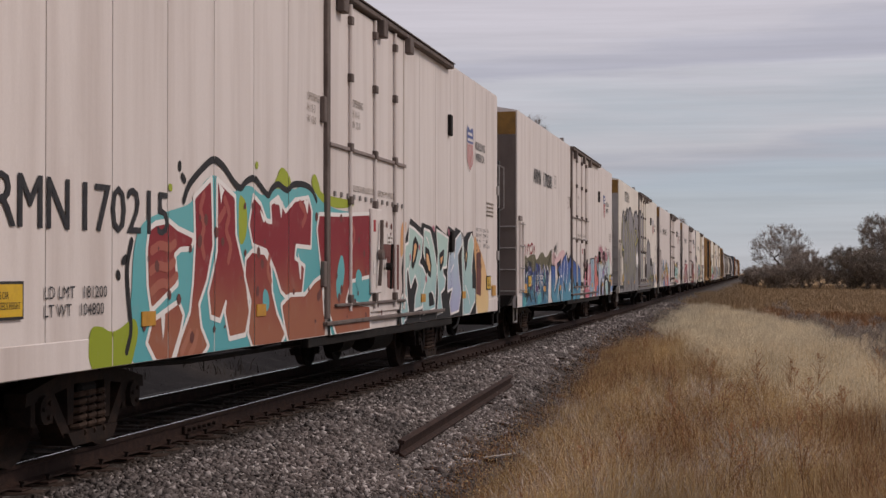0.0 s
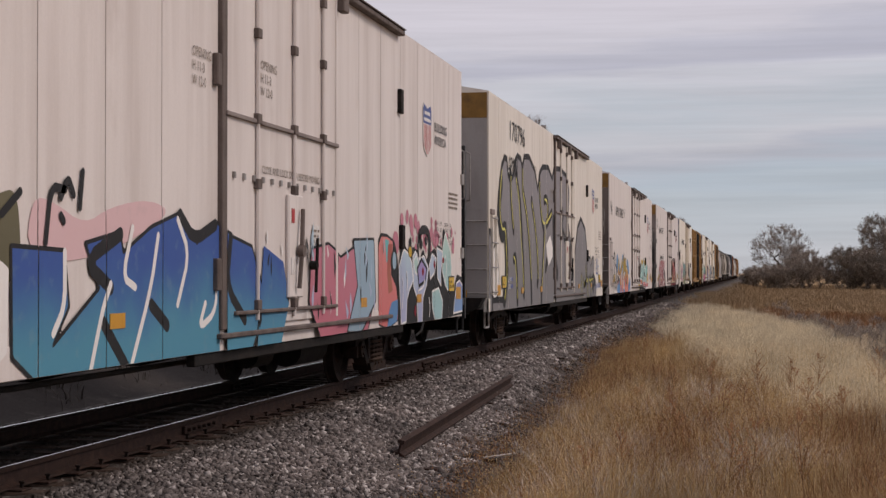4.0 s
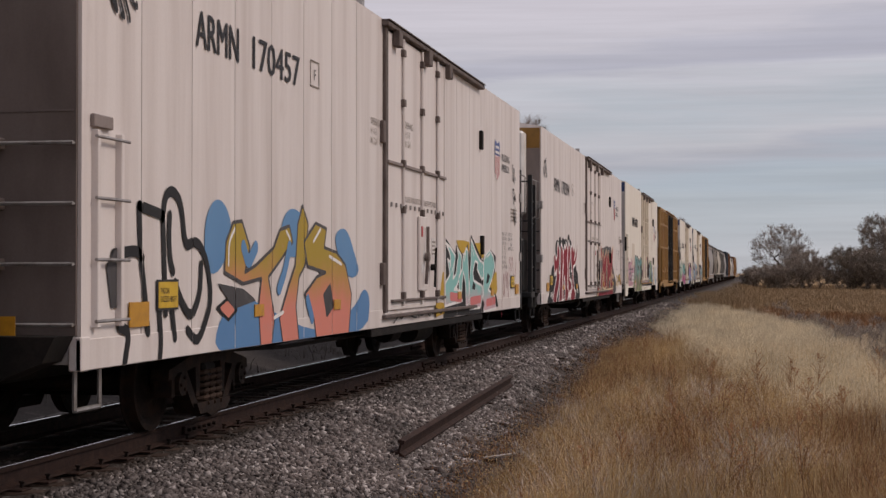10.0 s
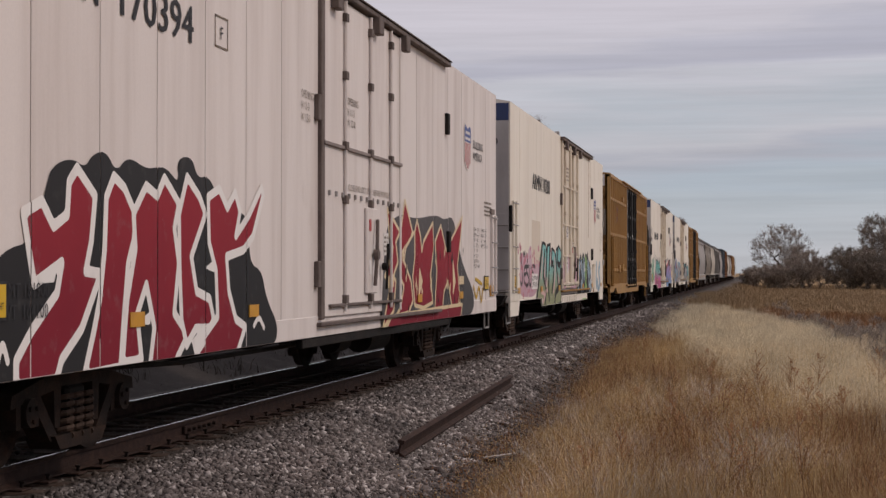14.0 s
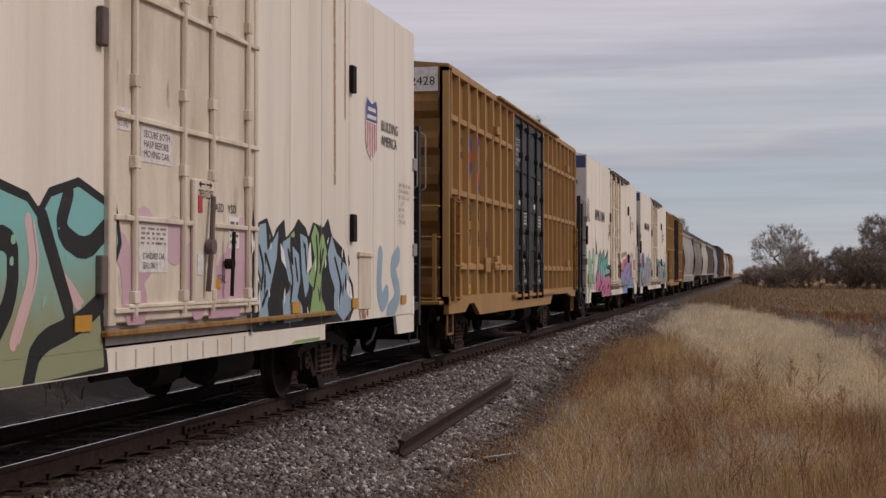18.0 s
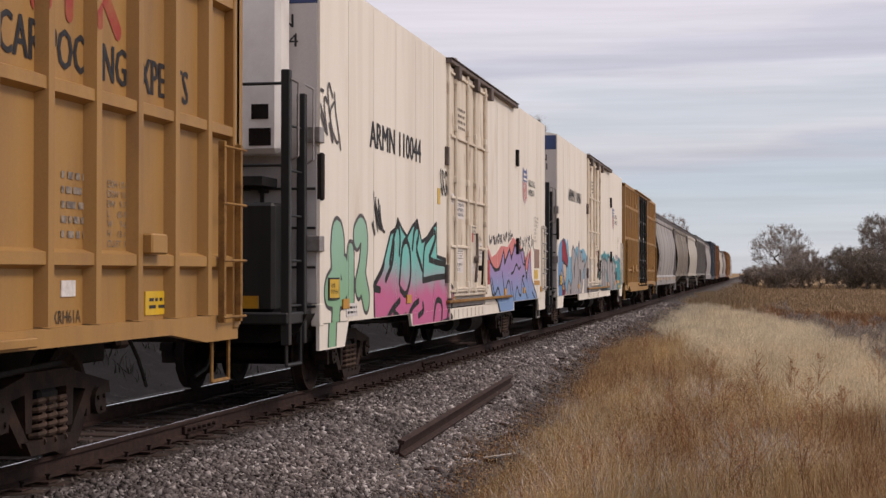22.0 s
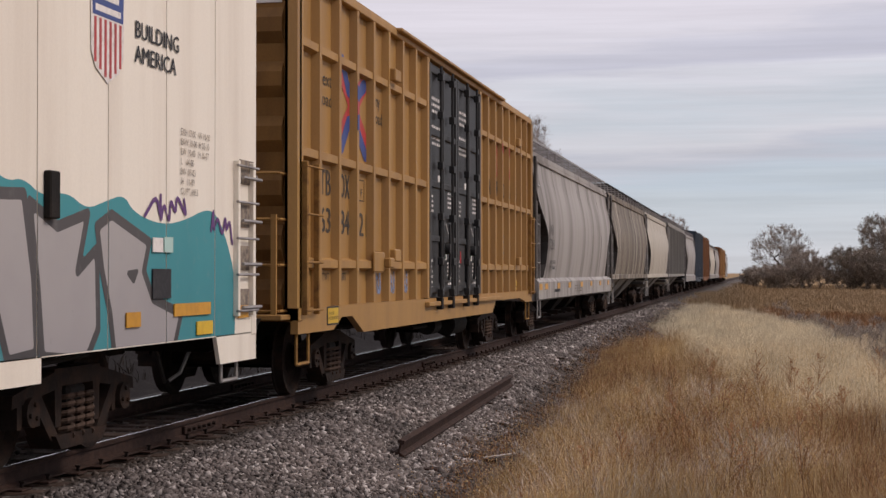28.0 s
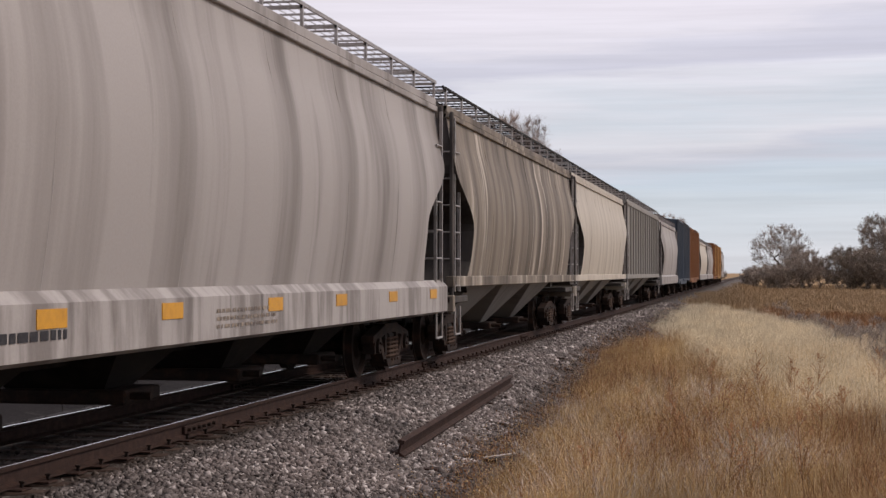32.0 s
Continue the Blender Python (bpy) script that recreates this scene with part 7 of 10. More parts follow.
work.rimmed(INK_TAG, PEACH, 0.085, [(14.56, 1.64), (14.67, 1.94), (14.80, 2.01), (14.97, 1.92), (14.79, 1.71), (14.63, 1.61)],
    [(15.55, 1.87), (15.77, 1.83), (15.94, 1.63), (15.90, 1.48), (15.72, 1.53), (15.55, 1.68)],
    [(16.63, 1.78), (16.95, 1.85), (16.90, 1.69), (16.68, 1.58)],
    [(18.91, 2.01), (19.08, 1.84), (18.99, 1.66), (18.87, 1.59)])
work.area(INK_TAG, False, [(15.76, 1.21), (16.04, 1.23), (16.20, 1.02), (15.80, 1.00)],
    [(19.55, 1.50), (19.94, 1.51), (19.96, 1.24), (19.58, 1.24)],
    [(14.79, 2.02), (14.86, 1.99), (14.79, 1.95)])
work.lines(WHITE_TAG, 0.017, [(13.95, 1.70), (14.06, 1.79), (14.11, 1.88)],
    [(13.80, 1.02), (13.96, 1.12), (14.12, 1.08)],
    [(15.55, 2.06), (15.69, 2.02), (15.80, 1.92)],
    [(15.97, 1.23), (16.14, 1.18), (16.26, 1.05)],
    [(17.54, 1.53), (17.81, 1.65)],
    [(18.87, 1.30), (19.12, 1.17), (19.29, 0.99)],
    [(14.39, 1.80), (14.44, 1.66), (14.33, 1.57)],
    [(16.79, 2.16), (17.03, 2.11)])
work.lines(ROSE, 0.043, [(14.44, 1.75), (14.45, 1.73)],
    [(16.11, 2.21), (16.16, 2.19)],
    [(15.06, 1.90), (15.07, 1.89)],
    [(17.37, 2.19), (17.40, 2.16)],
    [(15.55, 1.44), (15.58, 1.41)],
    [(14.06, 1.36), (14.07, 1.33)])
work = SprayWork(car_b, f_b, "dark blue and teal wild letters below an olive cloud", 0.79)
work.area(PINK_HAZE, True, [(5.76, 1.60), (5.85, 2.05), (6.19, 2.03), (6.74, 1.87), (7.22, 2.03), (8.07, 2.13), (8.61, 2.02), (6.95, 1.61)])
work.area(OLIVE, True, [(0.69, 1.58), (0.74, 1.79), (0.91, 1.87), (1.30, 1.90), (1.44, 1.82), (2.00, 1.92), (2.70, 1.95), (2.82, 1.80), (3.20, 1.84), (3.56, 1.97), (4.12, 2.01), (4.41, 1.86), (5.04, 1.94), (5.37, 2.05), (5.62, 2.09), (5.69, 1.73), (5.66, 1.47), (5.04, 1.35), (0.76, 1.30)])
work.area(DEEP_BLUE, False, [(0.69, 0.75), (0.70, 1.58), (0.85, 1.72), (1.30, 1.65), (1.58, 1.56), (1.55, 1.73), (2.01, 1.71), (2.16, 1.53), (2.70, 1.56), (2.70, 1.75), (3.29, 1.70), (3.47, 1.73), (3.84, 1.53), (4.12, 1.71), (4.83, 1.54), (4.62, 1.71), (5.08, 1.63), (5.19, 1.41), (4.94, 0.77), (1.72, 0.78)])
work.area(PLUM, False, [(1.04, 1.54), (1.47, 1.50), (1.30, 1.31), (0.81, 1.34)],
    [(2.79, 1.43), (3.29, 1.31), (3.12, 1.07), (2.69, 1.11)],
    [(2.01, 1.43), (2.34, 1.37), (2.16, 1.12), (1.86, 1.18)])
work.area(TURQ, False, [(0.82, 0.97), (1.33, 1.11), (1.33, 0.84), (0.82, 0.76)],
    [(3.12, 0.99), (3.69, 1.08), (3.76, 0.83), (3.12, 0.79)],
    [(4.22, 1.59), (4.54, 1.42), (4.34, 1.18), (4.10, 1.36)],
    [(1.72, 1.33), (1.95, 1.23), (1.83, 0.98), (1.61, 1.09)])
work.lines(INK_TAG, 0.058, [(0.81, 1.71), (1.52, 1.57)],
    [(1.55, 1.73), (2.04, 1.70)],
    [(1.38, 1.57), (0.81, 1.16)],
    [(2.16, 1.51), (1.94, 1.13), (1.17, 1.03)],
    [(3.29, 1.67), (3.12, 1.32), (3.47, 1.09)],
    [(4.02, 1.68), (4.42, 1.30), (4.03, 0.88)],
    [(4.62, 1.65), (4.52, 1.06)],
    [(1.31, 0.93), (1.72, 1.13), (2.04, 0.90)],
    [(2.47, 1.12), (2.79, 0.86)],
    [(2.75, 1.74), (2.98, 1.43), (2.72, 1.11)])
work.shards(TURQ, 14, 0.9, 5.2, 0.85, 1.5, 0.24, 71)
work.shards(INK_TAG, 26, 0.8, 5.4, 0.85, 1.55, 0.26, 72)
work.shards(MINT, 14, 0.9, 5.3, 0.95, 1.6, 0.2, 73)
work.shards(WHITE_TAG, 20, 0.8, 5.4, 0.85, 1.6, 0.2, 74)
work.area(WHITE_TAG, False, [(4.95, 1.10), (5.32, 1.62), (5.50, 1.55), (5.48, 0.98), (5.20, 0.83)])
work.lines(WHITE_TAG, 0.020, [(3.47, 1.71), (3.80, 1.50), (3.58, 1.31)],
    [(4.18, 1.70), (4.54, 1.54), (4.38, 1.42)],
    [(4.72, 1.69), (5.13, 1.54), (4.87, 1.29), (5.48, 1.16)],
    [(1.44, 1.53), (1.72, 1.33)],
    [(2.16, 1.43), (2.04, 1.23)])
work.rimmed(INK_TAG, ROYAL, 0.034, [(5.53, 1.70), (6.38, 1.68), (6.46, 1.27), (6.19, 1.00), (7.00, 1.40), (6.74, 1.74), (7.41, 1.84), (7.47, 1.68), (8.07, 1.90), (8.74, 2.04), (9.16, 1.78), (9.66, 2.00), (10.08, 1.86), (10.66, 1.78), (11.01, 1.38), (10.82, 0.89), (10.59, 0.67), (5.95, 0.73), (5.55, 0.94)])
work.lines(INK_TAG, 0.058, [(7.41, 1.82), (6.69, 1.60), (7.22, 1.40)],
    [(8.74, 2.02), (9.09, 1.79), (9.66, 1.96)],
    [(7.55, 0.76), (7.08, 1.13)],
    [(8.07, 1.25), (8.43, 1.07)],
    [(10.01, 1.85), (9.87, 1.38), (10.44, 1.06)])
work.lines(WHITE_TAG, 0.032, [(6.38, 1.67), (6.39, 1.27), (6.19, 1.08)],
    [(7.22, 1.43), (7.08, 1.26), (6.95, 1.00), (6.82, 0.73)],
    [(8.22, 1.83), (8.07, 1.40), (7.64, 0.77)],
    [(8.68, 1.98), (8.99, 1.69), (8.68, 1.24)],
    [(9.39, 1.24), (9.19, 1.00), (9.70, 1.15), (9.69, 1.54)],
    [(7.66, 1.88), (7.44, 1.47), (7.72, 1.40)])
work.lines(CRIMSON, 0.023, [(0.88, 1.93), (0.76, 2.04), (0.97, 2.13), (1.19, 2.06), (1.10, 1.94), (0.97, 1.88)],
    [(1.37, 1.92), (1.50, 2.14), (1.71, 2.13), (1.79, 1.93)],
    [(1.93, 2.11), (2.15, 2.19), (2.34, 2.10), (2.15, 1.94), (1.93, 1.96)],
    [(2.49, 1.95), (2.52, 2.16), (2.59, 1.98)])
work.lines(INK_TAG, 0.032, [(6.06, 1.73), (6.14, 2.15), (6.38, 2.12)],
    [(6.31, 2.06), (6.43, 2.23), (6.53, 2.09)],
    [(6.69, 2.27), (6.64, 2.00)],
    [(6.31, 1.93), (6.36, 1.89)],
    [(5.04, 1.72), (5.26, 1.88)],
    [(5.39, 1.91), (5.66, 2.07)])
work.area(ROYAL, False, [(11.04, 1.79), (11.72, 1.63), (11.93, 1.20), (11.60, 0.70), (10.82, 0.70)])
work.rimmed(INK_TAG, ROSE, 0.034, [(12.79, 1.79), (13.52, 1.86), (14.20, 1.71), (14.81, 1.83), (15.67, 1.55), (15.89, 1.15), (15.56, 0.77), (13.24, 0.72), (12.70, 1.19)])
work.rimmed(INK_TAG, SKY_BLUE, 0.034, [(14.81, 1.93), (15.89, 1.96), (16.00, 1.15), (15.23, 0.76), (14.50, 0.79), (15.02, 1.35)])
work.shards(WHITE_TAG, 10, 11.0, 16.0, 0.9, 1.8, 0.2, 75)
work.shards(INK_TAG, 14, 10.6, 16.0, 0.9, 1.8, 0.26, 76)
work.shards(LAVENDER, 14, 12.5, 16.5, 0.9, 1.8, 0.3, 77)
work = SprayWork(car_b, f_b, "lilac, mint and salmon wild letters with black rims", 0.79)
work.area(ROSE, True, [(16.99, 1.81), (17.08, 2.08), (17.23, 2.10), (17.38, 2.06), (17.43, 1.76)],
    [(19.72, 1.95), (19.89, 2.19), (20.13, 2.21), (20.34, 2.09), (20.19, 1.87)],
    [(18.31, 2.01), (18.38, 2.11), (18.45, 2.02), (18.38, 1.93)],
    [(18.55, 2.00), (18.62, 2.08), (18.69, 2.03), (18.62, 1.94)],
    [(20.19, 2.08), (20.28, 2.16), (20.37, 2.09), (20.28, 2.03)],
    [(21.44, 2.03), (21.51, 2.14), (21.62, 2.06), (21.55, 1.98)])
work.area(INK_TAG, False, [(16.20, 0.82), (16.19, 1.96), (16.34, 2.05), (16.70, 2.04), (17.12, 1.96), (17.23, 1.86), (17.35, 1.70), (17.46, 1.36), (17.42, 0.86), (16.71, 0.73)])
work.area(SALMON, False, [(16.20, 0.84), (16.19, 1.87), (16.34, 2.00), (16.70, 2.00), (17.04, 1.94), (16.99, 1.73), (16.92, 1.65), (16.93, 1.49), (17.24, 1.32), (17.34, 1.12), (17.34, 0.86), (16.71, 0.77)])
work.area(TURQ, False, [(16.56, 1.97), (16.80, 1.96), (16.73, 1.66), (16.65, 1.66)])
work.area(BRICK_PALE, False, [(16.74, 1.90), (17.01, 1.92), (16.95, 1.69), (16.88, 1.57), (17.03, 1.27), (16.77, 1.23), (16.68, 1.53)])
work.area(STEEL_BLUE, False, [(16.96, 1.11), (17.35, 1.15), (17.31, 0.85), (16.69, 0.76), (16.79, 0.98)])
work.area(INK_TAG, True, [(16.88, 1.61), (16.92, 1.77), (17.14, 1.87), (17.31, 1.69), (17.24, 1.51), (17.02, 1.51)])
work.area(SKY_BLUE, True, [(17.00, 1.75), (17.14, 1.83), (17.26, 1.69), (17.18, 1.55), (17.02, 1.58)])
work.area(INK_TAG, False, [(17.36, 0.77), (17.31, 1.45), (17.45, 1.70), (17.55, 1.87), (17.72, 1.94), (17.98, 1.84), (18.26, 1.75), (18.31, 1.90), (18.69, 1.84), (18.82, 1.72), (19.05, 1.87), (19.31, 1.72), (19.58, 1.83), (19.94, 1.90), (20.16, 1.79), (20.13, 1.96), (20.56, 1.91), (20.63, 2.24), (20.82, 2.13), (21.25, 1.86), (21.34, 1.42), (21.52, 1.20), (21.84, 1.49), (22.37, 1.43), (22.37, 0.82), (18.68, 0.75)])
work.rimmed(WHITE_TAG, LAVENDER, 0.031, [(17.40, 1.60), (17.71, 1.85), (18.03, 1.79), (18.26, 1.66), (18.34, 1.40), (18.09, 1.27), (17.93, 1.14), (17.88, 0.82), (17.56, 0.79), (17.46, 1.28)],
    [(18.31, 1.75), (18.49, 1.83), (18.79, 1.72), (19.11, 1.77), (19.45, 1.58), (19.31, 1.34), (19.05, 1.15), (18.99, 0.78), (18.68, 0.77), (18.61, 1.16), (18.38, 1.31)],
    [(19.51, 1.63), (19.72, 1.81), (20.04, 1.74), (19.94, 1.53), (19.59, 1.42)],
    [(20.09, 1.91), (20.57, 1.85), (20.41, 1.48), (20.44, 1.31), (20.16, 1.43), (20.13, 1.69)])
work.rimmed(WHITE_TAG, MINT, 0.031, [(20.56, 1.90), (20.79, 2.16), (21.23, 1.86), (21.32, 1.59), (21.13, 1.20), (20.79, 1.32), (20.55, 1.53)],
    [(19.73, 1.23), (20.24, 1.28), (20.57, 1.06), (20.49, 0.78), (19.95, 0.78), (19.73, 0.99)],
    [(18.37, 1.69), (18.55, 1.78), (18.70, 1.67), (18.60, 1.49), (18.46, 1.53)])
work.rimmed(WHITE_TAG, VIOLET, 0.031, [(21.57, 1.02), (21.75, 1.34), (22.03, 1.39), (22.31, 1.30), (22.31, 0.87), (21.48, 0.85)])
work.rimmed(INK_TAG, VIOLET, 0.051, [(18.61, 1.58), (18.92, 1.72), (19.31, 1.58), (19.18, 1.39), (18.74, 1.32)])
work.area(INK_TAG, True, [(20.83, 1.09), (20.99, 1.14), (21.20, 1.06), (21.06, 0.95), (20.86, 0.99)],
    [(17.90, 1.15), (18.07, 1.17), (18.23, 1.11), (18.15, 1.03), (17.96, 1.04)],
    [(19.11, 2.02), (19.25, 2.09), (19.36, 1.99), (19.26, 1.90)])
work.lines(INK_TAG, 0.065, [(18.69, 1.81), (18.69, 1.99), (18.85, 2.16), (19.31, 2.18), (19.58, 2.02), (19.51, 1.83)],
    [(18.82, 2.03), (18.92, 1.93)],
    [(18.14, 1.80), (18.15, 1.97)])
work.area(OCHRE, True, [(17.98, 1.83), (18.04, 1.89), (18.15, 1.90), (18.25, 1.82), (18.18, 1.74), (18.07, 1.74)])
work.area(CRIMSON, True, [(19.80, 1.66), (19.90, 1.73), (19.98, 1.64), (19.88, 1.56)],
    [(20.50, 1.72), (20.60, 1.79), (20.69, 1.71), (20.60, 1.65)],
    [(18.38, 0.92), (18.47, 1.08), (18.56, 0.96), (18.49, 0.86)],
    [(18.92, 1.53), (19.02, 1.62), (19.10, 1.53), (19.02, 1.44)])
work.lines(WHITE_TAG, 0.017, [(17.61, 1.45), (17.64, 1.19), (17.60, 1.02)],
    [(17.87, 1.53), (17.94, 1.36), (17.89, 1.27)],
    [(18.67, 1.25), (19.05, 1.30), (19.15, 1.41)],
    [(19.45, 1.14), (19.56, 0.99), (19.48, 0.85)],
    [(20.76, 1.80), (20.89, 1.59), (20.76, 1.37)])
work = SprayWork(car_c, f_c, "tall grey bubble letters with black rims", 0.79)
work.rimmed(INK_TAG, SILVER, 0.128, [(-0.52, 1.06), (-0.48, 1.86), (-0.38, 2.20), (-0.12, 2.31), (0.26, 2.27), (0.48, 2.03), (0.41, 1.66), (0.32, 1.35), (0.39, 1.00), (1.30, 0.77), (-0.56, 0.52)],
    [(0.39, 1.00), (2.06, 0.98), (2.16, 1.33), (2.20, 1.94), (2.05, 2.49), (1.70, 2.21), (1.38, 2.24), (1.23, 2.39), (1.03, 2.61), (1.09, 2.85), (1.28, 3.25), (1.55, 3.63), (1.90, 3.82), (2.19, 3.79), (2.30, 3.53), (2.66, 3.37), (3.06, 3.53), (3.32, 3.84), (3.62, 3.97), (4.14, 3.93), (4.33, 3.75), (4.63, 4.02), (5.37, 4.07), (6.30, 3.82), (6.81, 3.41), (7.07, 3.79), (7.61, 3.99), (8.64, 4.05), (9.44, 3.82), (9.78, 4.09), (10.86, 4.15), (12.26, 4.03), (12.74, 3.64), (12.48, 2.84), (13.14, 2.25), (13.93, 1.36), (13.93, 0.54), (7.08, 0.56), (1.99, 0.53), (0.40, 0.52)],
    [(14.33, 0.60), (14.23, 1.64), (14.43, 2.10), (15.09, 2.79), (15.91, 3.06), (17.07, 2.78), (17.68, 2.07), (17.55, 1.13), (17.49, 0.56)])
work.area(INK_TAG, True, [(0.47, 2.04), (0.93, 2.07), (1.04, 1.77), (1.21, 1.53), (1.21, 1.15), (0.89, 1.01), (0.56, 1.00), (0.19, 1.12), (0.19, 1.44), (0.36, 1.75)])
work.lines(INK_TAG, 0.196, [(1.46, 3.27), (1.18, 2.86), (1.26, 2.49), (1.57, 2.24), (1.95, 2.42), (2.13, 1.94), (2.18, 1.43), (1.85, 1.00)],
    [(9.65, 2.77), (9.79, 1.77), (10.13, 1.50)])
work.lines(INK_TAG, 0.121, [(2.67, 3.53), (2.69, 3.01), (2.99, 2.50), (3.06, 2.40)],
    [(3.44, 3.52), (3.77, 3.23), (3.95, 3.07), (4.09, 2.80), (4.28, 2.29), (4.50, 1.59), (4.55, 1.06)],
    [(4.35, 3.76), (4.32, 3.28), (4.88, 2.92), (5.31, 2.34), (5.65, 1.54), (5.75, 0.90)],
    [(5.76, 3.11), (6.24, 2.67), (6.71, 2.04), (6.84, 1.40), (6.71, 1.27)],
    [(7.09, 3.71), (7.12, 3.17), (7.56, 2.69), (7.90, 2.51), (7.76, 1.96), (7.48, 1.26), (7.40, 0.78)],
    [(7.90, 3.22), (8.34, 3.30), (8.67, 3.08), (8.49, 2.78), (8.19, 2.61), (9.31, 2.98)],
    [(3.11, 1.80), (3.33, 1.86), (3.53, 1.53), (3.62, 0.92)],
    [(10.86, 3.16), (11.48, 3.04), (11.09, 2.69), (11.72, 2.38), (12.56, 2.22)],
    [(8.19, 1.61), (8.43, 1.83), (8.87, 1.80)])
work.lines(LEMON, 0.029, [(1.54, 3.53), (1.30, 3.06), (1.28, 2.63), (1.57, 2.34), (2.00, 2.43), (2.12, 1.94), (2.21, 1.43), (1.89, 1.01)],
    [(2.70, 3.48), (2.77, 3.02), (3.04, 2.45)],
    [(3.41, 3.49), (3.73, 3.22), (3.90, 2.90), (4.07, 2.40), (4.42, 1.59), (4.55, 1.15)],
    [(4.41, 3.72), (4.36, 3.23), (4.97, 2.86), (5.40, 2.22), (5.75, 1.38)],
    [(5.81, 3.08), (6.28, 2.63), (6.79, 1.94), (6.84, 1.40)],
    [(7.10, 3.61), (7.20, 3.11), (7.67, 2.64), (8.19, 2.74), (7.84, 1.96), (7.51, 1.18)],
    [(8.01, 3.25), (8.43, 3.24), (8.61, 3.04), (8.40, 2.76), (8.19, 2.65), (9.25, 2.96)],
    [(3.11, 1.84), (3.33, 1.81), (3.62, 1.00)])
work.area(WHITE_TAG, False, [(0.55, 1.99), (0.86, 2.02), (0.96, 1.76), (1.13, 1.53), (1.12, 1.15), (0.87, 1.06), (0.58, 1.04), (0.29, 1.14), (0.29, 1.44), (0.44, 1.75)],
    [(8.22, 2.17), (8.99, 2.43), (9.48, 2.15), (9.48, 1.92), (8.68, 1.67)])
work.area(BLUE, False, [(2.53, 1.43), (2.98, 1.43), (2.98, 1.35), (2.53, 1.37)],
    [(2.59, 1.29), (3.01, 1.28), (3.01, 1.20), (2.56, 1.21)])
work = SprayWork(car_c, f_c, "small grey bubble letters", 0.79)
work.rimmed(INK_TAG, SILVER, 0.076, [(16.08, 0.95), (16.06, 1.44), (16.19, 1.72), (16.42, 1.85), (16.68, 1.88), (17.06, 1.81), (17.27, 1.58), (17.35, 1.38), (17.28, 1.22), (17.25, 0.79), (16.17, 0.76)],
    [(17.35, 1.84), (17.54, 1.89), (18.09, 1.97), (18.55, 1.98), (18.71, 1.70), (19.00, 1.94), (19.47, 2.01), (19.67, 1.83), (19.57, 1.48), (20.08, 1.29), (20.31, 1.05), (20.29, 0.77), (17.47, 0.76), (17.55, 1.12), (17.32, 1.28), (17.30, 1.53)])
work.lines(INK_TAG, 0.097, [(16.08, 1.44), (16.13, 1.16), (16.21, 0.78)],
    [(17.27, 1.73), (17.32, 1.43), (17.55, 1.21), (17.86, 1.39), (17.78, 1.12), (17.88, 0.79)],
    [(18.18, 1.37), (18.43, 1.25), (18.64, 1.31)],
    [(18.64, 1.42), (18.64, 1.09), (18.79, 0.91), (18.61, 0.75)],
    [(18.89, 1.31), (19.26, 1.33), (19.45, 1.42)],
    [(16.66, 1.34), (16.73, 1.11), (17.20, 1.23)],
    [(19.15, 1.08), (19.38, 1.16), (19.49, 0.95)])
work.lines(LEMON, 0.023, [(16.08, 1.44), (16.13, 1.16), (16.21, 0.78)],
    [(17.29, 1.71), (17.33, 1.43), (17.55, 1.22), (17.84, 1.37), (17.79, 1.11), (17.88, 0.81)],
    [(18.21, 1.36), (18.43, 1.26), (18.61, 1.30)],
    [(18.68, 1.40), (18.68, 1.09), (18.80, 0.93)],
    [(18.93, 1.31), (19.26, 1.34)],
    [(16.68, 1.33), (16.78, 1.16)])
work.area(INK_TAG, False, [(19.49, 1.38), (19.89, 1.38), (19.89, 1.11), (19.49, 1.09)])
work = SprayWork(car_d, f_d, "gold to salmon bubble letters on blue", 0.79)
work.area(STEEL_BLUE, True, [(2.68, 1.96), (2.90, 2.18), (3.16, 2.21), (3.41, 2.07), (3.47, 1.82), (3.11, 1.51), (2.72, 1.51)],
    [(4.99, 1.88), (5.22, 2.17), (5.63, 2.23), (6.14, 2.06), (6.02, 1.73), (5.26, 1.66)],
    [(7.22, 1.89), (7.41, 2.04), (7.85, 2.06), (8.21, 1.76), (8.52, 1.50), (7.85, 1.43)],
    [(2.94, 0.74), (3.08, 1.09), (3.81, 1.33), (4.40, 1.18), (6.73, 0.78), (8.30, 1.10), (8.71, 1.35), (9.07, 1.18), (8.84, 0.73), (4.83, 0.72)])
work.rimmed(DARK_GREY, GOLD_PINK, 0.037, [(3.25, 1.52), (3.29, 1.81), (3.50, 2.00), (3.77, 2.02), (4.02, 1.77), (3.86, 1.52), (4.20, 1.59), (4.82, 1.78), (5.04, 1.97), (5.38, 2.02), (5.51, 1.85), (5.08, 1.66), (4.63, 1.47), (4.85, 1.05), (4.74, 0.76), (4.38, 0.76), (4.30, 1.18), (4.40, 1.46), (3.81, 1.41)],
    [(5.38, 1.40), (5.61, 1.60), (5.70, 2.05), (5.89, 2.26), (6.11, 2.06), (5.99, 1.60), (5.75, 1.47), (5.63, 1.15), (5.76, 0.75), (5.15, 0.76), (5.02, 1.04)],
    [(6.09, 1.59), (5.94, 1.86), (6.42, 2.08), (6.89, 2.03), (6.78, 1.81), (7.33, 1.76), (7.76, 1.61), (8.06, 1.25), (7.91, 0.73), (6.47, 0.75), (6.34, 1.01), (5.97, 1.28), (6.47, 1.47), (6.86, 1.52)])
work.rimmed(INK_TAG, GOLD_PINK, 0.034, [(3.04, 1.19), (3.33, 1.27), (3.62, 1.16), (3.36, 1.07)])
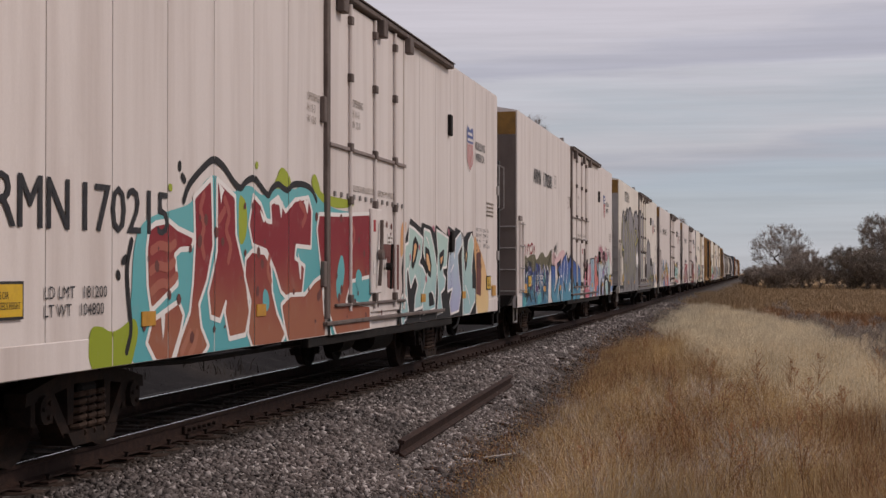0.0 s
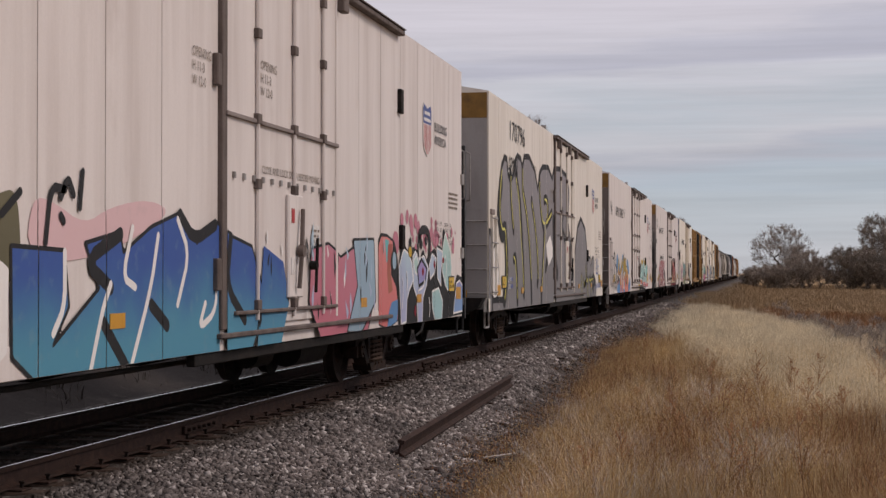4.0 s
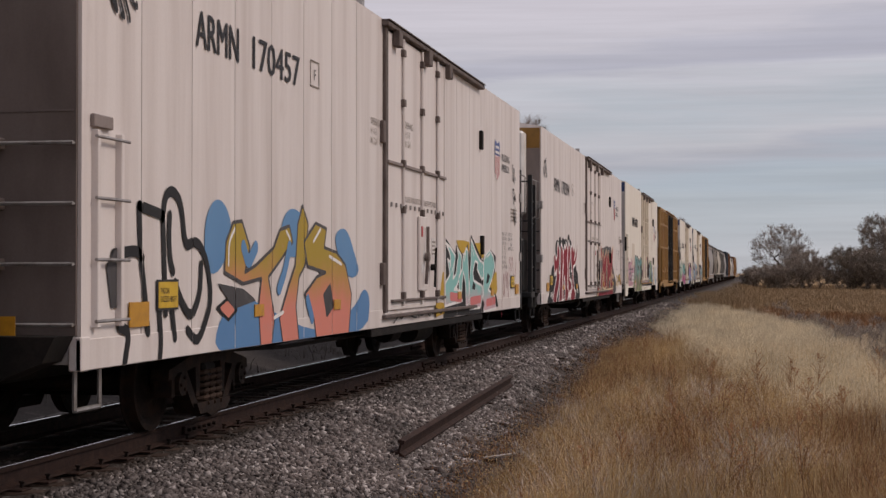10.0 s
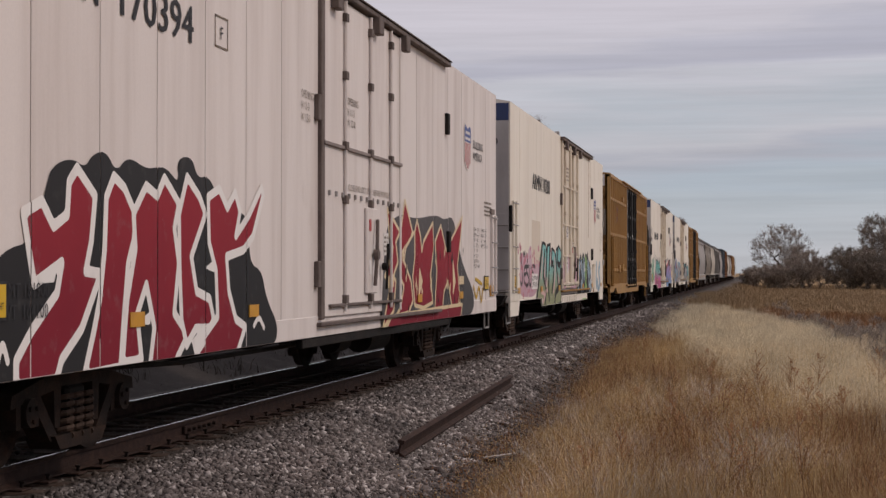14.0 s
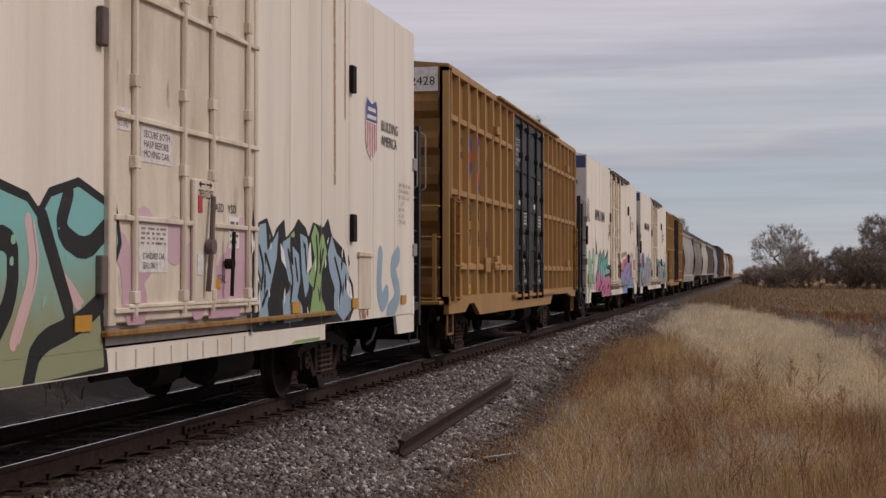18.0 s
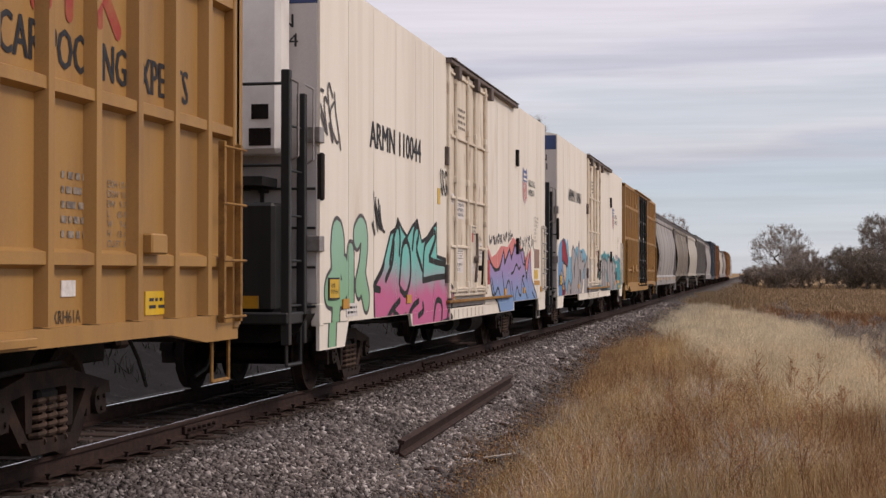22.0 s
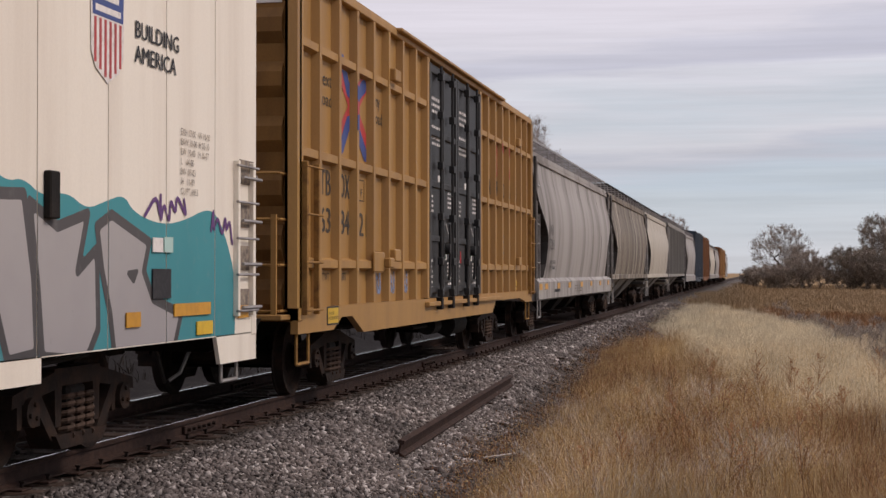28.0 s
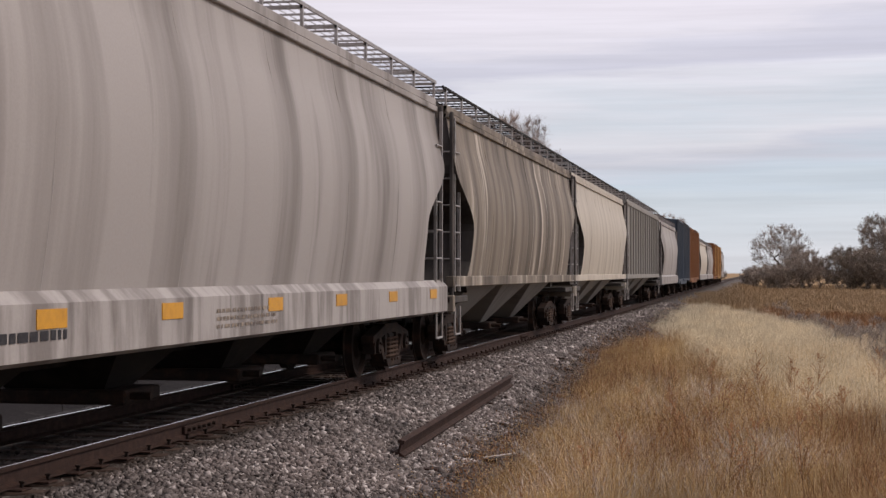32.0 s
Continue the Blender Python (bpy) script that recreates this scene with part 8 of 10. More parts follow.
work.area(DARK_GREY, False, [(3.04, 1.42), (3.81, 1.36), (4.24, 1.24), (3.53, 1.17)],
    [(6.73, 1.27), (7.05, 1.40), (7.22, 1.12), (6.89, 0.99)])
work.lines(STEEL_BLUE, 0.072, [(3.81, 1.77), (3.96, 1.59), (4.20, 1.77)],
    [(5.38, 1.79), (5.22, 1.54), (5.00, 1.35)],
    [(6.09, 1.21), (6.27, 1.01)])
work.lines(WHITE_TAG, 0.020, [(3.36, 1.59), (3.36, 1.81), (3.54, 1.94)],
    [(5.26, 1.96), (5.40, 1.88)],
    [(6.62, 2.02), (6.32, 1.87)],
    [(7.00, 1.71), (7.56, 1.62)],
    [(4.82, 1.05), (5.15, 1.10)])
work.lines(INK_TAG, 0.046, [(0.59, 1.66), (0.82, 1.68), (1.08, 1.70), (1.19, 1.64)],
    [(1.12, 2.06), (1.52, 2.02), (1.65, 2.00)],
    [(1.12, 2.06), (1.15, 1.68), (1.25, 1.34), (1.32, 1.03)],
    [(1.65, 2.00), (1.69, 1.53), (1.72, 1.18)],
    [(1.64, 1.98), (1.71, 2.19), (1.89, 2.23), (2.10, 2.13), (2.18, 1.73), (2.40, 1.80), (2.58, 1.77), (2.78, 1.59), (2.89, 1.26), (2.65, 1.00), (2.49, 0.89), (2.25, 1.01)],
    [(1.81, 2.01), (1.79, 1.84), (1.82, 1.62), (1.89, 1.53)],
    [(1.94, 1.43), (2.09, 1.27), (2.34, 1.10), (2.58, 1.32), (2.60, 1.59)],
    [(1.86, 1.23), (1.94, 0.96)],
    [(0.72, 1.09), (0.93, 1.05), (0.83, 0.81)],
    [(1.57, 1.21), (1.62, 0.93), (1.58, 0.77)])
work.area(DARK_GREY, False, [(0.55, 1.24), (0.45, 1.58), (0.63, 1.70), (0.81, 1.67), (0.79, 1.25)])
work = SprayWork(car_d, f_d, "turquoise to pink angular letters on ochre", 0.79)
work.area(OCHRE, False, [(13.53, 1.16), (13.76, 1.53), (14.08, 1.54), (14.30, 1.45), (14.24, 1.28), (13.99, 1.15)],
    [(15.05, 2.06), (15.81, 2.07), (16.35, 2.05), (16.33, 1.89), (15.57, 1.84)],
    [(16.74, 2.04), (17.84, 2.07), (17.88, 1.90), (17.81, 1.79), (17.18, 1.78)],
    [(18.50, 1.48), (19.29, 1.54), (19.39, 1.18), (19.06, 1.04), (18.50, 1.19)],
    [(13.22, 1.07), (14.01, 1.03), (13.92, 0.87), (13.22, 0.83)])
work.area(INK_TAG, False, [(14.01, 1.84), (14.11, 2.09), (15.02, 1.84), (15.11, 1.98), (15.78, 1.81), (16.14, 2.02), (16.34, 1.77), (16.49, 2.19), (17.68, 1.74), (17.81, 1.80), (18.53, 1.96), (19.21, 1.83), (19.09, 1.53), (18.50, 1.26), (19.29, 1.07), (19.49, 0.87), (17.82, 0.77), (15.12, 0.80), (13.92, 0.75), (13.99, 1.29), (14.20, 1.45), (14.13, 1.65)])
work.rimmed(WHITE_TAG, TEAL_PINK, 0.044, [(14.16, 2.00), (14.57, 1.93), (15.00, 1.80), (14.91, 1.62), (14.78, 1.42), (15.05, 1.49), (15.16, 1.66), (15.28, 1.80), (15.16, 1.94), (15.57, 1.80), (15.51, 1.62), (15.40, 1.44), (15.17, 1.31), (14.89, 1.24), (15.17, 1.24), (15.51, 1.17), (15.64, 1.04), (14.58, 1.00), (14.07, 0.98), (14.04, 1.25), (14.13, 1.35), (14.53, 1.49), (14.32, 1.74), (14.52, 1.70), (14.57, 1.61), (14.57, 1.78), (14.47, 1.86)],
    [(15.34, 1.25), (15.31, 1.44), (15.63, 1.58), (15.69, 1.76), (16.01, 1.94), (16.14, 1.91), (16.21, 1.67), (16.28, 1.24), (16.22, 0.94), (16.01, 0.95), (15.94, 1.34), (15.75, 1.53), (15.63, 1.35), (15.57, 1.16)],
    [(16.49, 2.11), (16.96, 1.89), (17.41, 1.74), (17.78, 1.69), (17.80, 1.43), (17.57, 1.40), (17.11, 1.58), (17.18, 1.69), (16.89, 1.73), (16.67, 1.53), (16.75, 1.38), (17.67, 1.27), (17.73, 1.11), (17.42, 0.89), (16.34, 0.88), (16.31, 1.34), (16.47, 1.68)],
    [(17.81, 1.75), (18.06, 1.86), (18.50, 1.94), (18.90, 1.82), (19.07, 1.65), (18.77, 1.42), (18.32, 1.20), (19.06, 1.07), (19.17, 0.84), (17.82, 0.80), (17.73, 1.00), (17.81, 1.43)])
work.area(INK_TAG, False, [(18.23, 1.51), (18.52, 1.46), (18.32, 1.34), (18.06, 1.31)],
    [(16.69, 1.37), (16.96, 1.29), (16.82, 1.21), (16.58, 1.24)],
    [(14.18, 0.96), (14.28, 0.87), (14.09, 0.82)],
    [(14.58, 0.95), (14.74, 0.85), (14.84, 0.96)],
    [(15.40, 0.97), (15.58, 0.87), (15.70, 0.98)],
    [(17.65, 1.06), (17.90, 0.94), (17.74, 0.84)])
work.lines(WHITE_TAG, 0.017, [(14.68, 1.53), (14.91, 1.70)],
    [(15.81, 1.72), (15.96, 1.86)],
    [(16.60, 1.93), (16.74, 1.83)],
    [(18.15, 1.81), (18.50, 1.87)])
work.lines(SALMON, 0.072, [(14.58, 1.13), (15.52, 1.09)],
    [(18.15, 0.96), (19.06, 0.99)],
    [(16.47, 1.02), (17.42, 1.04)])
work = SprayWork(car_e, f_e, "crimson letters with white rims on black", 0.79)
work.area(INK_TAG, True, [(0.98, 0.74), (1.14, 0.93), (1.40, 0.96), (1.46, 1.24), (1.81, 1.48), (1.92, 1.66), (2.43, 1.74), (2.61, 2.11), (2.71, 2.28), (3.04, 2.36), (3.29, 2.30), (3.41, 2.41), (3.68, 2.46), (3.87, 2.30), (4.11, 2.45), (4.50, 2.37), (4.75, 2.40), (4.96, 2.41), (5.28, 2.28), (5.21, 2.51), (5.59, 2.55), (5.73, 2.36), (6.03, 2.41), (6.32, 2.19), (6.83, 2.15), (7.23, 2.02), (7.23, 1.61), (7.64, 1.54), (7.78, 1.26), (8.22, 0.96), (8.07, 0.74), (7.04, 0.70), (1.14, 0.75)])
work.rimmed(WHITE_TAG, CRIMSON, 0.085, [(2.26, 1.93), (2.55, 2.02), (2.74, 1.85), (2.97, 1.94), (3.00, 2.18), (3.14, 2.29), (3.47, 2.10), (3.40, 1.75), (3.30, 1.53), (3.58, 1.51), (3.23, 1.10), (2.88, 0.89), (2.80, 0.75), (2.16, 0.75), (2.16, 0.92), (2.40, 1.12), (2.80, 1.37), (2.88, 1.59), (2.43, 1.44)],
    [(3.68, 2.10), (3.83, 2.27), (4.04, 2.19), (4.29, 1.97), (4.23, 1.77), (4.12, 1.59), (4.04, 1.19), (3.97, 0.77), (3.28, 0.75), (3.46, 1.09), (3.56, 1.31), (3.65, 1.70)],
    [(4.23, 2.00), (4.50, 2.23), (4.75, 2.16), (4.91, 2.32), (5.26, 2.12), (5.15, 1.90), (5.26, 1.60), (5.15, 1.17), (5.49, 0.97), (5.14, 0.72), (4.59, 0.73), (4.69, 1.06), (4.51, 1.42), (4.31, 1.18), (4.41, 0.81), (4.01, 0.80), (4.10, 1.30), (4.27, 1.71)],
    [(5.26, 2.03), (5.46, 2.36), (5.78, 2.20), (5.94, 2.05), (5.57, 1.66), (5.71, 1.35), (6.06, 1.28), (6.18, 1.07), (6.04, 1.01), (5.69, 1.02), (5.46, 0.88), (5.33, 1.10), (5.28, 1.54)],
    [(6.04, 1.79), (6.01, 2.21), (6.32, 2.30), (6.55, 2.13), (6.78, 2.29), (6.93, 2.11), (6.80, 1.87), (7.20, 2.08), (7.61, 2.38), (7.67, 2.31), (7.34, 1.88), (7.04, 1.74), (6.53, 1.67), (6.60, 1.34), (6.81, 1.07), (7.10, 0.99), (6.83, 0.72), (5.67, 0.72), (5.81, 0.90), (6.28, 1.11), (6.23, 1.54)])
work.area(WHITE_TAG, False, [(2.48, 1.49), (2.81, 1.59), (2.75, 1.45), (2.51, 1.44)],
    [(4.43, 1.15), (4.63, 1.21), (4.59, 1.09), (4.47, 1.09)],
    [(5.58, 0.91), (5.85, 1.03), (5.95, 0.87), (5.69, 0.74)],
    [(5.92, 1.56), (6.18, 1.64), (6.18, 1.52)])
work.lines(WHITE_TAG, 0.029, [(1.67, 0.94), (1.74, 1.06), (1.81, 0.94)],
    [(1.88, 0.91), (1.95, 1.08), (2.03, 0.92)],
    [(7.37, 0.99), (7.53, 1.09), (7.70, 0.96)])
work = SprayWork(car_e, f_e, "crimson letters with cream rims on dark grey", 0.79)
work.area(DARK_GREY, True, [(12.74, 0.76), (12.88, 1.60), (13.03, 2.06), (13.28, 2.23), (14.14, 2.36), (15.01, 2.30), (16.66, 2.43), (17.24, 2.36), (18.04, 2.46), (18.49, 1.97), (19.13, 1.54), (20.03, 1.18), (19.98, 0.78), (18.17, 0.69), (13.60, 0.71)])
work.rimmed(CREAM_SPRAY, CRIMSON, 0.058, [(13.10, 2.38), (13.89, 2.09), (13.62, 1.94), (13.76, 1.67), (13.47, 1.47), (13.63, 1.40), (13.50, 1.00), (12.84, 0.76), (13.08, 1.08), (13.34, 1.40), (12.96, 1.47), (13.34, 1.74)],
    [(14.11, 2.16), (14.34, 2.55), (14.66, 2.29), (14.89, 2.08), (14.42, 1.89), (14.28, 1.68), (14.75, 1.40), (14.90, 1.11), (14.60, 0.95), (13.60, 0.90), (14.14, 1.12), (14.28, 1.33), (13.87, 1.54), (13.89, 1.95)],
    [(15.01, 2.12), (15.17, 2.30), (15.42, 2.06), (15.51, 1.84), (15.64, 1.99), (16.34, 2.29), (16.41, 1.93), (16.17, 1.46), (16.34, 1.06), (15.64, 0.99), (15.02, 1.04), (14.87, 1.47), (15.02, 1.76)],
    [(16.52, 2.01), (16.98, 2.27), (17.42, 1.87), (18.01, 2.12), (18.87, 2.47), (18.66, 2.05), (18.41, 1.63), (18.66, 1.01), (17.97, 0.90), (17.58, 1.38), (17.24, 1.22), (17.09, 0.87), (16.48, 0.89), (16.66, 1.54)],
    [(12.94, 0.71), (13.34, 0.92), (18.87, 0.98), (18.66, 0.74), (16.66, 0.71)])
work.area(CREAM_SPRAY, False, [(13.03, 1.47), (13.55, 1.50), (13.49, 1.32), (13.03, 1.30)],
    [(13.21, 2.25), (13.47, 1.87), (13.39, 1.67)],
    [(14.14, 1.82), (14.37, 1.93), (14.20, 1.61)],
    [(15.33, 1.61), (15.58, 1.39), (15.26, 1.10)],
    [(14.72, 2.08), (15.08, 2.16), (14.86, 2.03)],
    [(17.97, 1.79), (18.25, 1.37), (18.01, 1.13)],
    [(18.57, 1.46), (19.00, 1.46), (19.00, 1.32), (18.58, 1.32)])
work.lines(OCHRE, 0.032, [(19.98, 1.27), (20.26, 1.00), (20.55, 1.36), (20.75, 0.90), (20.95, 1.22)],
    [(20.17, 1.41), (20.85, 1.31)])
work.shards(CREAM_SPRAY, 12, 13.6, 18.6, 0.9, 1.9, 0.25, 81)
work.shards(INK_TAG, 16, 13.6, 19.0, 0.9, 2.0, 0.22, 82)
work = SprayWork(car_f, f_f, "grey looping letters over mauve blots", 0.93)
work.area(MAUVE, True, [(1.33, 1.07), (1.38, 1.84), (1.48, 1.93), (1.75, 1.94), (2.14, 1.89), (2.49, 1.90), (2.65, 2.01), (2.87, 2.12), (3.12, 2.11), (3.17, 1.71), (4.23, 1.73), (4.47, 1.63), (4.26, 1.43), (3.99, 1.08), (3.34, 0.97), (1.85, 1.00)])
work.lines(DARK_GREY, 0.043, [(1.62, 1.69), (1.73, 1.53), (1.72, 1.29), (1.53, 1.25), (1.44, 1.33)],
    [(2.36, 1.66), (1.96, 1.65), (1.95, 1.28), (2.36, 1.25)],
    [(1.94, 1.47), (2.24, 1.49)],
    [(2.67, 1.66), (2.34, 1.65), (2.29, 1.53), (2.67, 1.44), (2.65, 1.25), (2.29, 1.23)],
    [(2.76, 1.66), (2.74, 1.27), (2.99, 1.21), (3.06, 1.35), (3.04, 1.66)],
    [(3.67, 1.65), (3.27, 1.69), (3.15, 1.58), (3.42, 1.49)],
    [(1.44, 1.90), (1.50, 1.84)],
    [(1.48, 1.92), (1.57, 1.85)],
    [(1.85, 1.94), (1.90, 1.88)],
    [(1.96, 1.95), (2.02, 1.89)],
    [(2.08, 1.96), (2.14, 1.89)],
    [(2.34, 1.92), (2.40, 1.87)],
    [(1.54, 1.73), (1.62, 1.81)],
    [(2.44, 1.74), (2.52, 1.84)])
work.area(ROSE, True, [(2.87, 2.06), (3.04, 2.10), (3.12, 2.05), (3.03, 1.99)],
    [(2.82, 1.89), (2.93, 1.92), (3.01, 1.86), (2.92, 1.82)],
    [(2.44, 1.61), (2.50, 1.65), (2.55, 1.61)],
    [(2.93, 1.53), (3.01, 1.56), (3.05, 1.50)],
    [(2.04, 1.20), (2.16, 1.22), (2.20, 1.16), (2.10, 1.14)],
    [(2.66, 1.14), (2.79, 1.18), (2.88, 1.11), (2.77, 1.07)],
    [(3.70, 1.67), (3.78, 1.70), (3.86, 1.65), (3.75, 1.61)],
    [(3.46, 1.58), (3.53, 1.60), (3.55, 1.55)])
work = SprayWork(car_f, f_f, "pale blue and green wild letters with black rims", 0.93)
work.area(INK_TAG, False, [(12.13, 0.99), (12.13, 1.69), (12.32, 1.86), (12.42, 2.02), (12.74, 2.08), (12.96, 1.88), (13.06, 1.98), (13.35, 2.09), (13.41, 1.89), (13.70, 2.00), (13.88, 2.11), (14.17, 2.02), (14.29, 1.92), (14.47, 2.09), (14.91, 2.04), (15.12, 2.16), (15.30, 1.95), (15.85, 1.80), (16.04, 1.53), (16.30, 1.37), (16.37, 1.09), (16.03, 0.85), (14.35, 0.85), (12.16, 0.88)])
work.area(SKY_BLUE, False, [(12.33, 1.69), (12.48, 2.00), (12.70, 2.03), (12.75, 1.74), (13.01, 1.88), (13.14, 1.96), (13.07, 1.66), (12.91, 1.44), (12.75, 1.19), (12.81, 1.04), (12.49, 0.98), (12.39, 1.20), (12.54, 1.45)],
    [(12.18, 1.35), (12.23, 1.77), (12.34, 1.83), (12.30, 1.45), (12.35, 1.23), (12.24, 1.19)],
    [(13.28, 1.84), (13.59, 1.91), (13.53, 1.67), (13.70, 1.58), (13.65, 1.81), (13.90, 1.72), (13.96, 1.44), (13.84, 1.25), (14.03, 1.15), (14.10, 0.99), (13.35, 0.98), (13.28, 1.22), (13.58, 1.35), (13.40, 1.58)],
    [(13.95, 1.95), (14.22, 1.91), (14.35, 1.68), (14.29, 1.34), (14.16, 1.23), (14.02, 1.53)],
    [(15.10, 1.74), (15.28, 1.96), (15.52, 1.74), (16.01, 1.59), (16.19, 1.32), (16.28, 1.08), (15.83, 0.93), (15.33, 1.12), (15.43, 1.32), (15.19, 1.53)])
work.area(LEAF_GREEN, False, [(14.39, 1.92), (14.54, 2.07), (14.77, 1.93), (14.91, 1.97), (15.07, 1.74), (14.84, 1.53), (14.77, 1.28), (15.08, 1.06), (14.33, 1.03), (14.48, 1.34), (14.26, 1.44), (14.54, 1.68)],
    [(13.53, 1.90), (13.72, 1.98), (13.75, 1.90)],
    [(12.86, 1.00), (12.99, 1.06), (13.08, 0.99)])
work.lines(INK_TAG, 0.029, [(12.48, 1.78), (12.64, 1.57), (12.54, 1.36)],
    [(12.69, 1.70), (12.85, 1.53)],
    [(13.49, 1.76), (13.70, 1.44), (13.58, 1.21)],
    [(13.76, 1.67), (13.85, 1.44)],
    [(14.61, 1.93), (14.68, 1.63), (14.51, 1.34)],
    [(14.90, 1.78), (14.76, 1.53)],
    [(15.42, 1.69), (15.74, 1.37), (15.58, 1.11)],
    [(12.59, 1.19), (12.74, 1.32)],
    [(14.14, 1.82), (14.21, 1.53)])
work.area(WHITE_TAG, False, [(12.81, 1.97), (12.89, 1.79), (12.86, 1.72)],
    [(13.20, 1.84), (13.33, 1.75), (13.42, 1.56), (13.24, 1.65)],
    [(14.35, 1.93), (14.42, 1.58), (14.20, 1.51)],
    [(15.89, 1.46), (16.18, 1.38), (16.28, 1.18), (16.01, 1.25)],
    [(12.38, 1.59), (12.51, 1.39), (12.36, 1.49)])
work.lines(SKY_BLUE, 0.131, [(17.76, 1.75), (17.66, 1.30), (17.87, 1.08), (18.12, 1.23)],
    [(18.82, 1.76), (18.43, 1.60), (18.66, 1.41), (18.89, 1.22), (18.59, 1.06), (18.26, 0.97)])
work.shards(INK_TAG, 22, 12.0, 16.2, 1.0, 1.9, 0.24, 83)
work.shards(WHITE_TAG, 12, 12.0, 16.2, 1.0, 1.9, 0.2, 84)
work = SprayWork(car_f, [(5.05, 14.9, 1.6)], "pale blue and green wild letters with black rims", 0.745)
work.area(LEAF_GREEN, False, [(13.38, 0.71), (13.77, 0.78), (14.79, 0.78), (14.65, 0.69), (13.47, 0.63)])
work = SprayWork(car_h, f_h, "dark looping tag", 0.93)
work.lines(DARK_GREY, 0.035, [(11.86, 2.20), (11.93, 2.04), (12.00, 2.13), (12.09, 2.08), (12.15, 2.18)],
    [(12.28, 2.18), (12.48, 2.21), (12.36, 2.09), (12.58, 2.07), (12.50, 2.16)],
    [(12.64, 2.08), (12.69, 2.23), (12.77, 2.09)],
    [(12.86, 2.20), (13.01, 2.27), (13.10, 2.19), (12.99, 2.10), (12.86, 2.13), (12.86, 2.20)],
    [(13.17, 2.10), (13.21, 2.25), (13.37, 2.24), (13.23, 2.16), (13.42, 2.12)],
    [(13.56, 2.26), (13.65, 2.13), (13.77, 2.26)],
    [(13.85, 2.16), (13.90, 2.32), (14.08, 2.30), (13.90, 2.21)],
    [(14.21, 2.16), (14.18, 2.29), (14.37, 2.31), (14.39, 2.19), (14.21, 2.16)],
    [(14.47, 2.35), (14.53, 2.18), (14.64, 2.30), (14.78, 2.28)],
    [(15.86, 2.26), (15.82, 1.99), (16.02, 2.24), (15.86, 2.26)],
    [(16.16, 2.00), (16.23, 2.27), (16.44, 2.02), (16.47, 2.26)],
    [(16.65, 2.03), (16.69, 2.30), (16.80, 2.16), (16.91, 2.31)],
    [(17.06, 2.02), (17.06, 2.28), (17.37, 2.32), (17.10, 2.17), (17.42, 2.05)],
    [(17.58, 2.34), (17.62, 2.04), (17.86, 2.33), (17.91, 2.04)])
work = SprayWork(car_i, f_i, "plain red, buff and blue sprayed shapes", 0.93)
work.area(STEEL_BLUE, True, [(0.15, 0.86), (0.11, 1.87), (0.29, 2.20), (0.67, 2.33), (1.26, 2.40), (1.72, 2.41), (2.01, 2.28), (2.24, 1.85), (2.13, 1.29), (1.69, 0.86), (0.87, 0.77)])
work.area(BRIGHT_SKY, True, [(1.64, 0.99), (1.94, 2.37), (2.35, 2.41), (2.54, 1.86), (3.59, 2.07), (4.42, 2.30), (4.86, 2.12), (6.30, 2.25), (6.90, 2.02), (8.24, 1.88), (8.24, 1.54), (2.59, 0.95)])
work.rimmed(INK_TAG, CRIMSON, 0.051, [(1.02, 1.82), (0.96, 2.12), (1.06, 2.35), (1.36, 2.40), (1.81, 2.23), (2.29, 1.85), (2.15, 1.68), (1.79, 1.71), (1.47, 1.80)],
    [(0.95, 0.76), (1.06, 1.07), (1.47, 1.25), (1.71, 1.05), (1.60, 0.78)])
work.rimmed(INK_TAG, BUFF, 0.043, [(1.20, 1.77), (1.71, 1.74), (1.93, 1.60), (1.82, 1.34), (1.58, 1.22), (1.37, 1.42), (1.18, 1.59)],
    [(0.67, 1.40), (0.82, 1.60), (1.08, 1.48), (1.18, 1.24), (0.77, 1.20)])
work.rimmed(DARK_GREY, PALE_GREY, 0.060, [(1.80, 0.83), (2.24, 1.22), (2.47, 1.33), (2.96, 1.14), (3.33, 1.40), (3.08, 1.60), (3.13, 2.10), (3.46, 2.26), (3.94, 2.09), (3.75, 1.61), (4.28, 2.08), (4.59, 1.89), (4.74, 1.54), (4.75, 0.76)],
    [(4.74, 1.61), (4.71, 2.26), (5.01, 2.41), (5.20, 1.98), (5.26, 1.83), (5.48, 2.11), (5.83, 2.11), (5.74, 1.84), (6.13, 1.85), (6.34, 1.94), (6.51, 1.77), (6.00, 1.54), (6.00, 1.24), (5.36, 0.76), (4.86, 0.76)],
    [(6.31, 0.91), (6.48, 1.70), (7.20, 2.00), (8.04, 1.79), (8.04, 1.00), (7.38, 0.81), (6.66, 0.77)])
work.area(DARK_GREY, False, [(3.59, 1.67), (3.92, 1.81), (3.76, 1.26)],
    [(5.01, 1.61), (5.45, 1.61), (5.45, 1.24), (5.08, 1.28)],
    [(6.83, 1.46), (7.23, 1.62), (7.38, 1.38)],
    [(2.59, 1.02), (3.08, 1.11), (2.96, 0.91)])
work = SprayWork(car_i, f_i, "grey block letters on a teal cloud", 0.93)
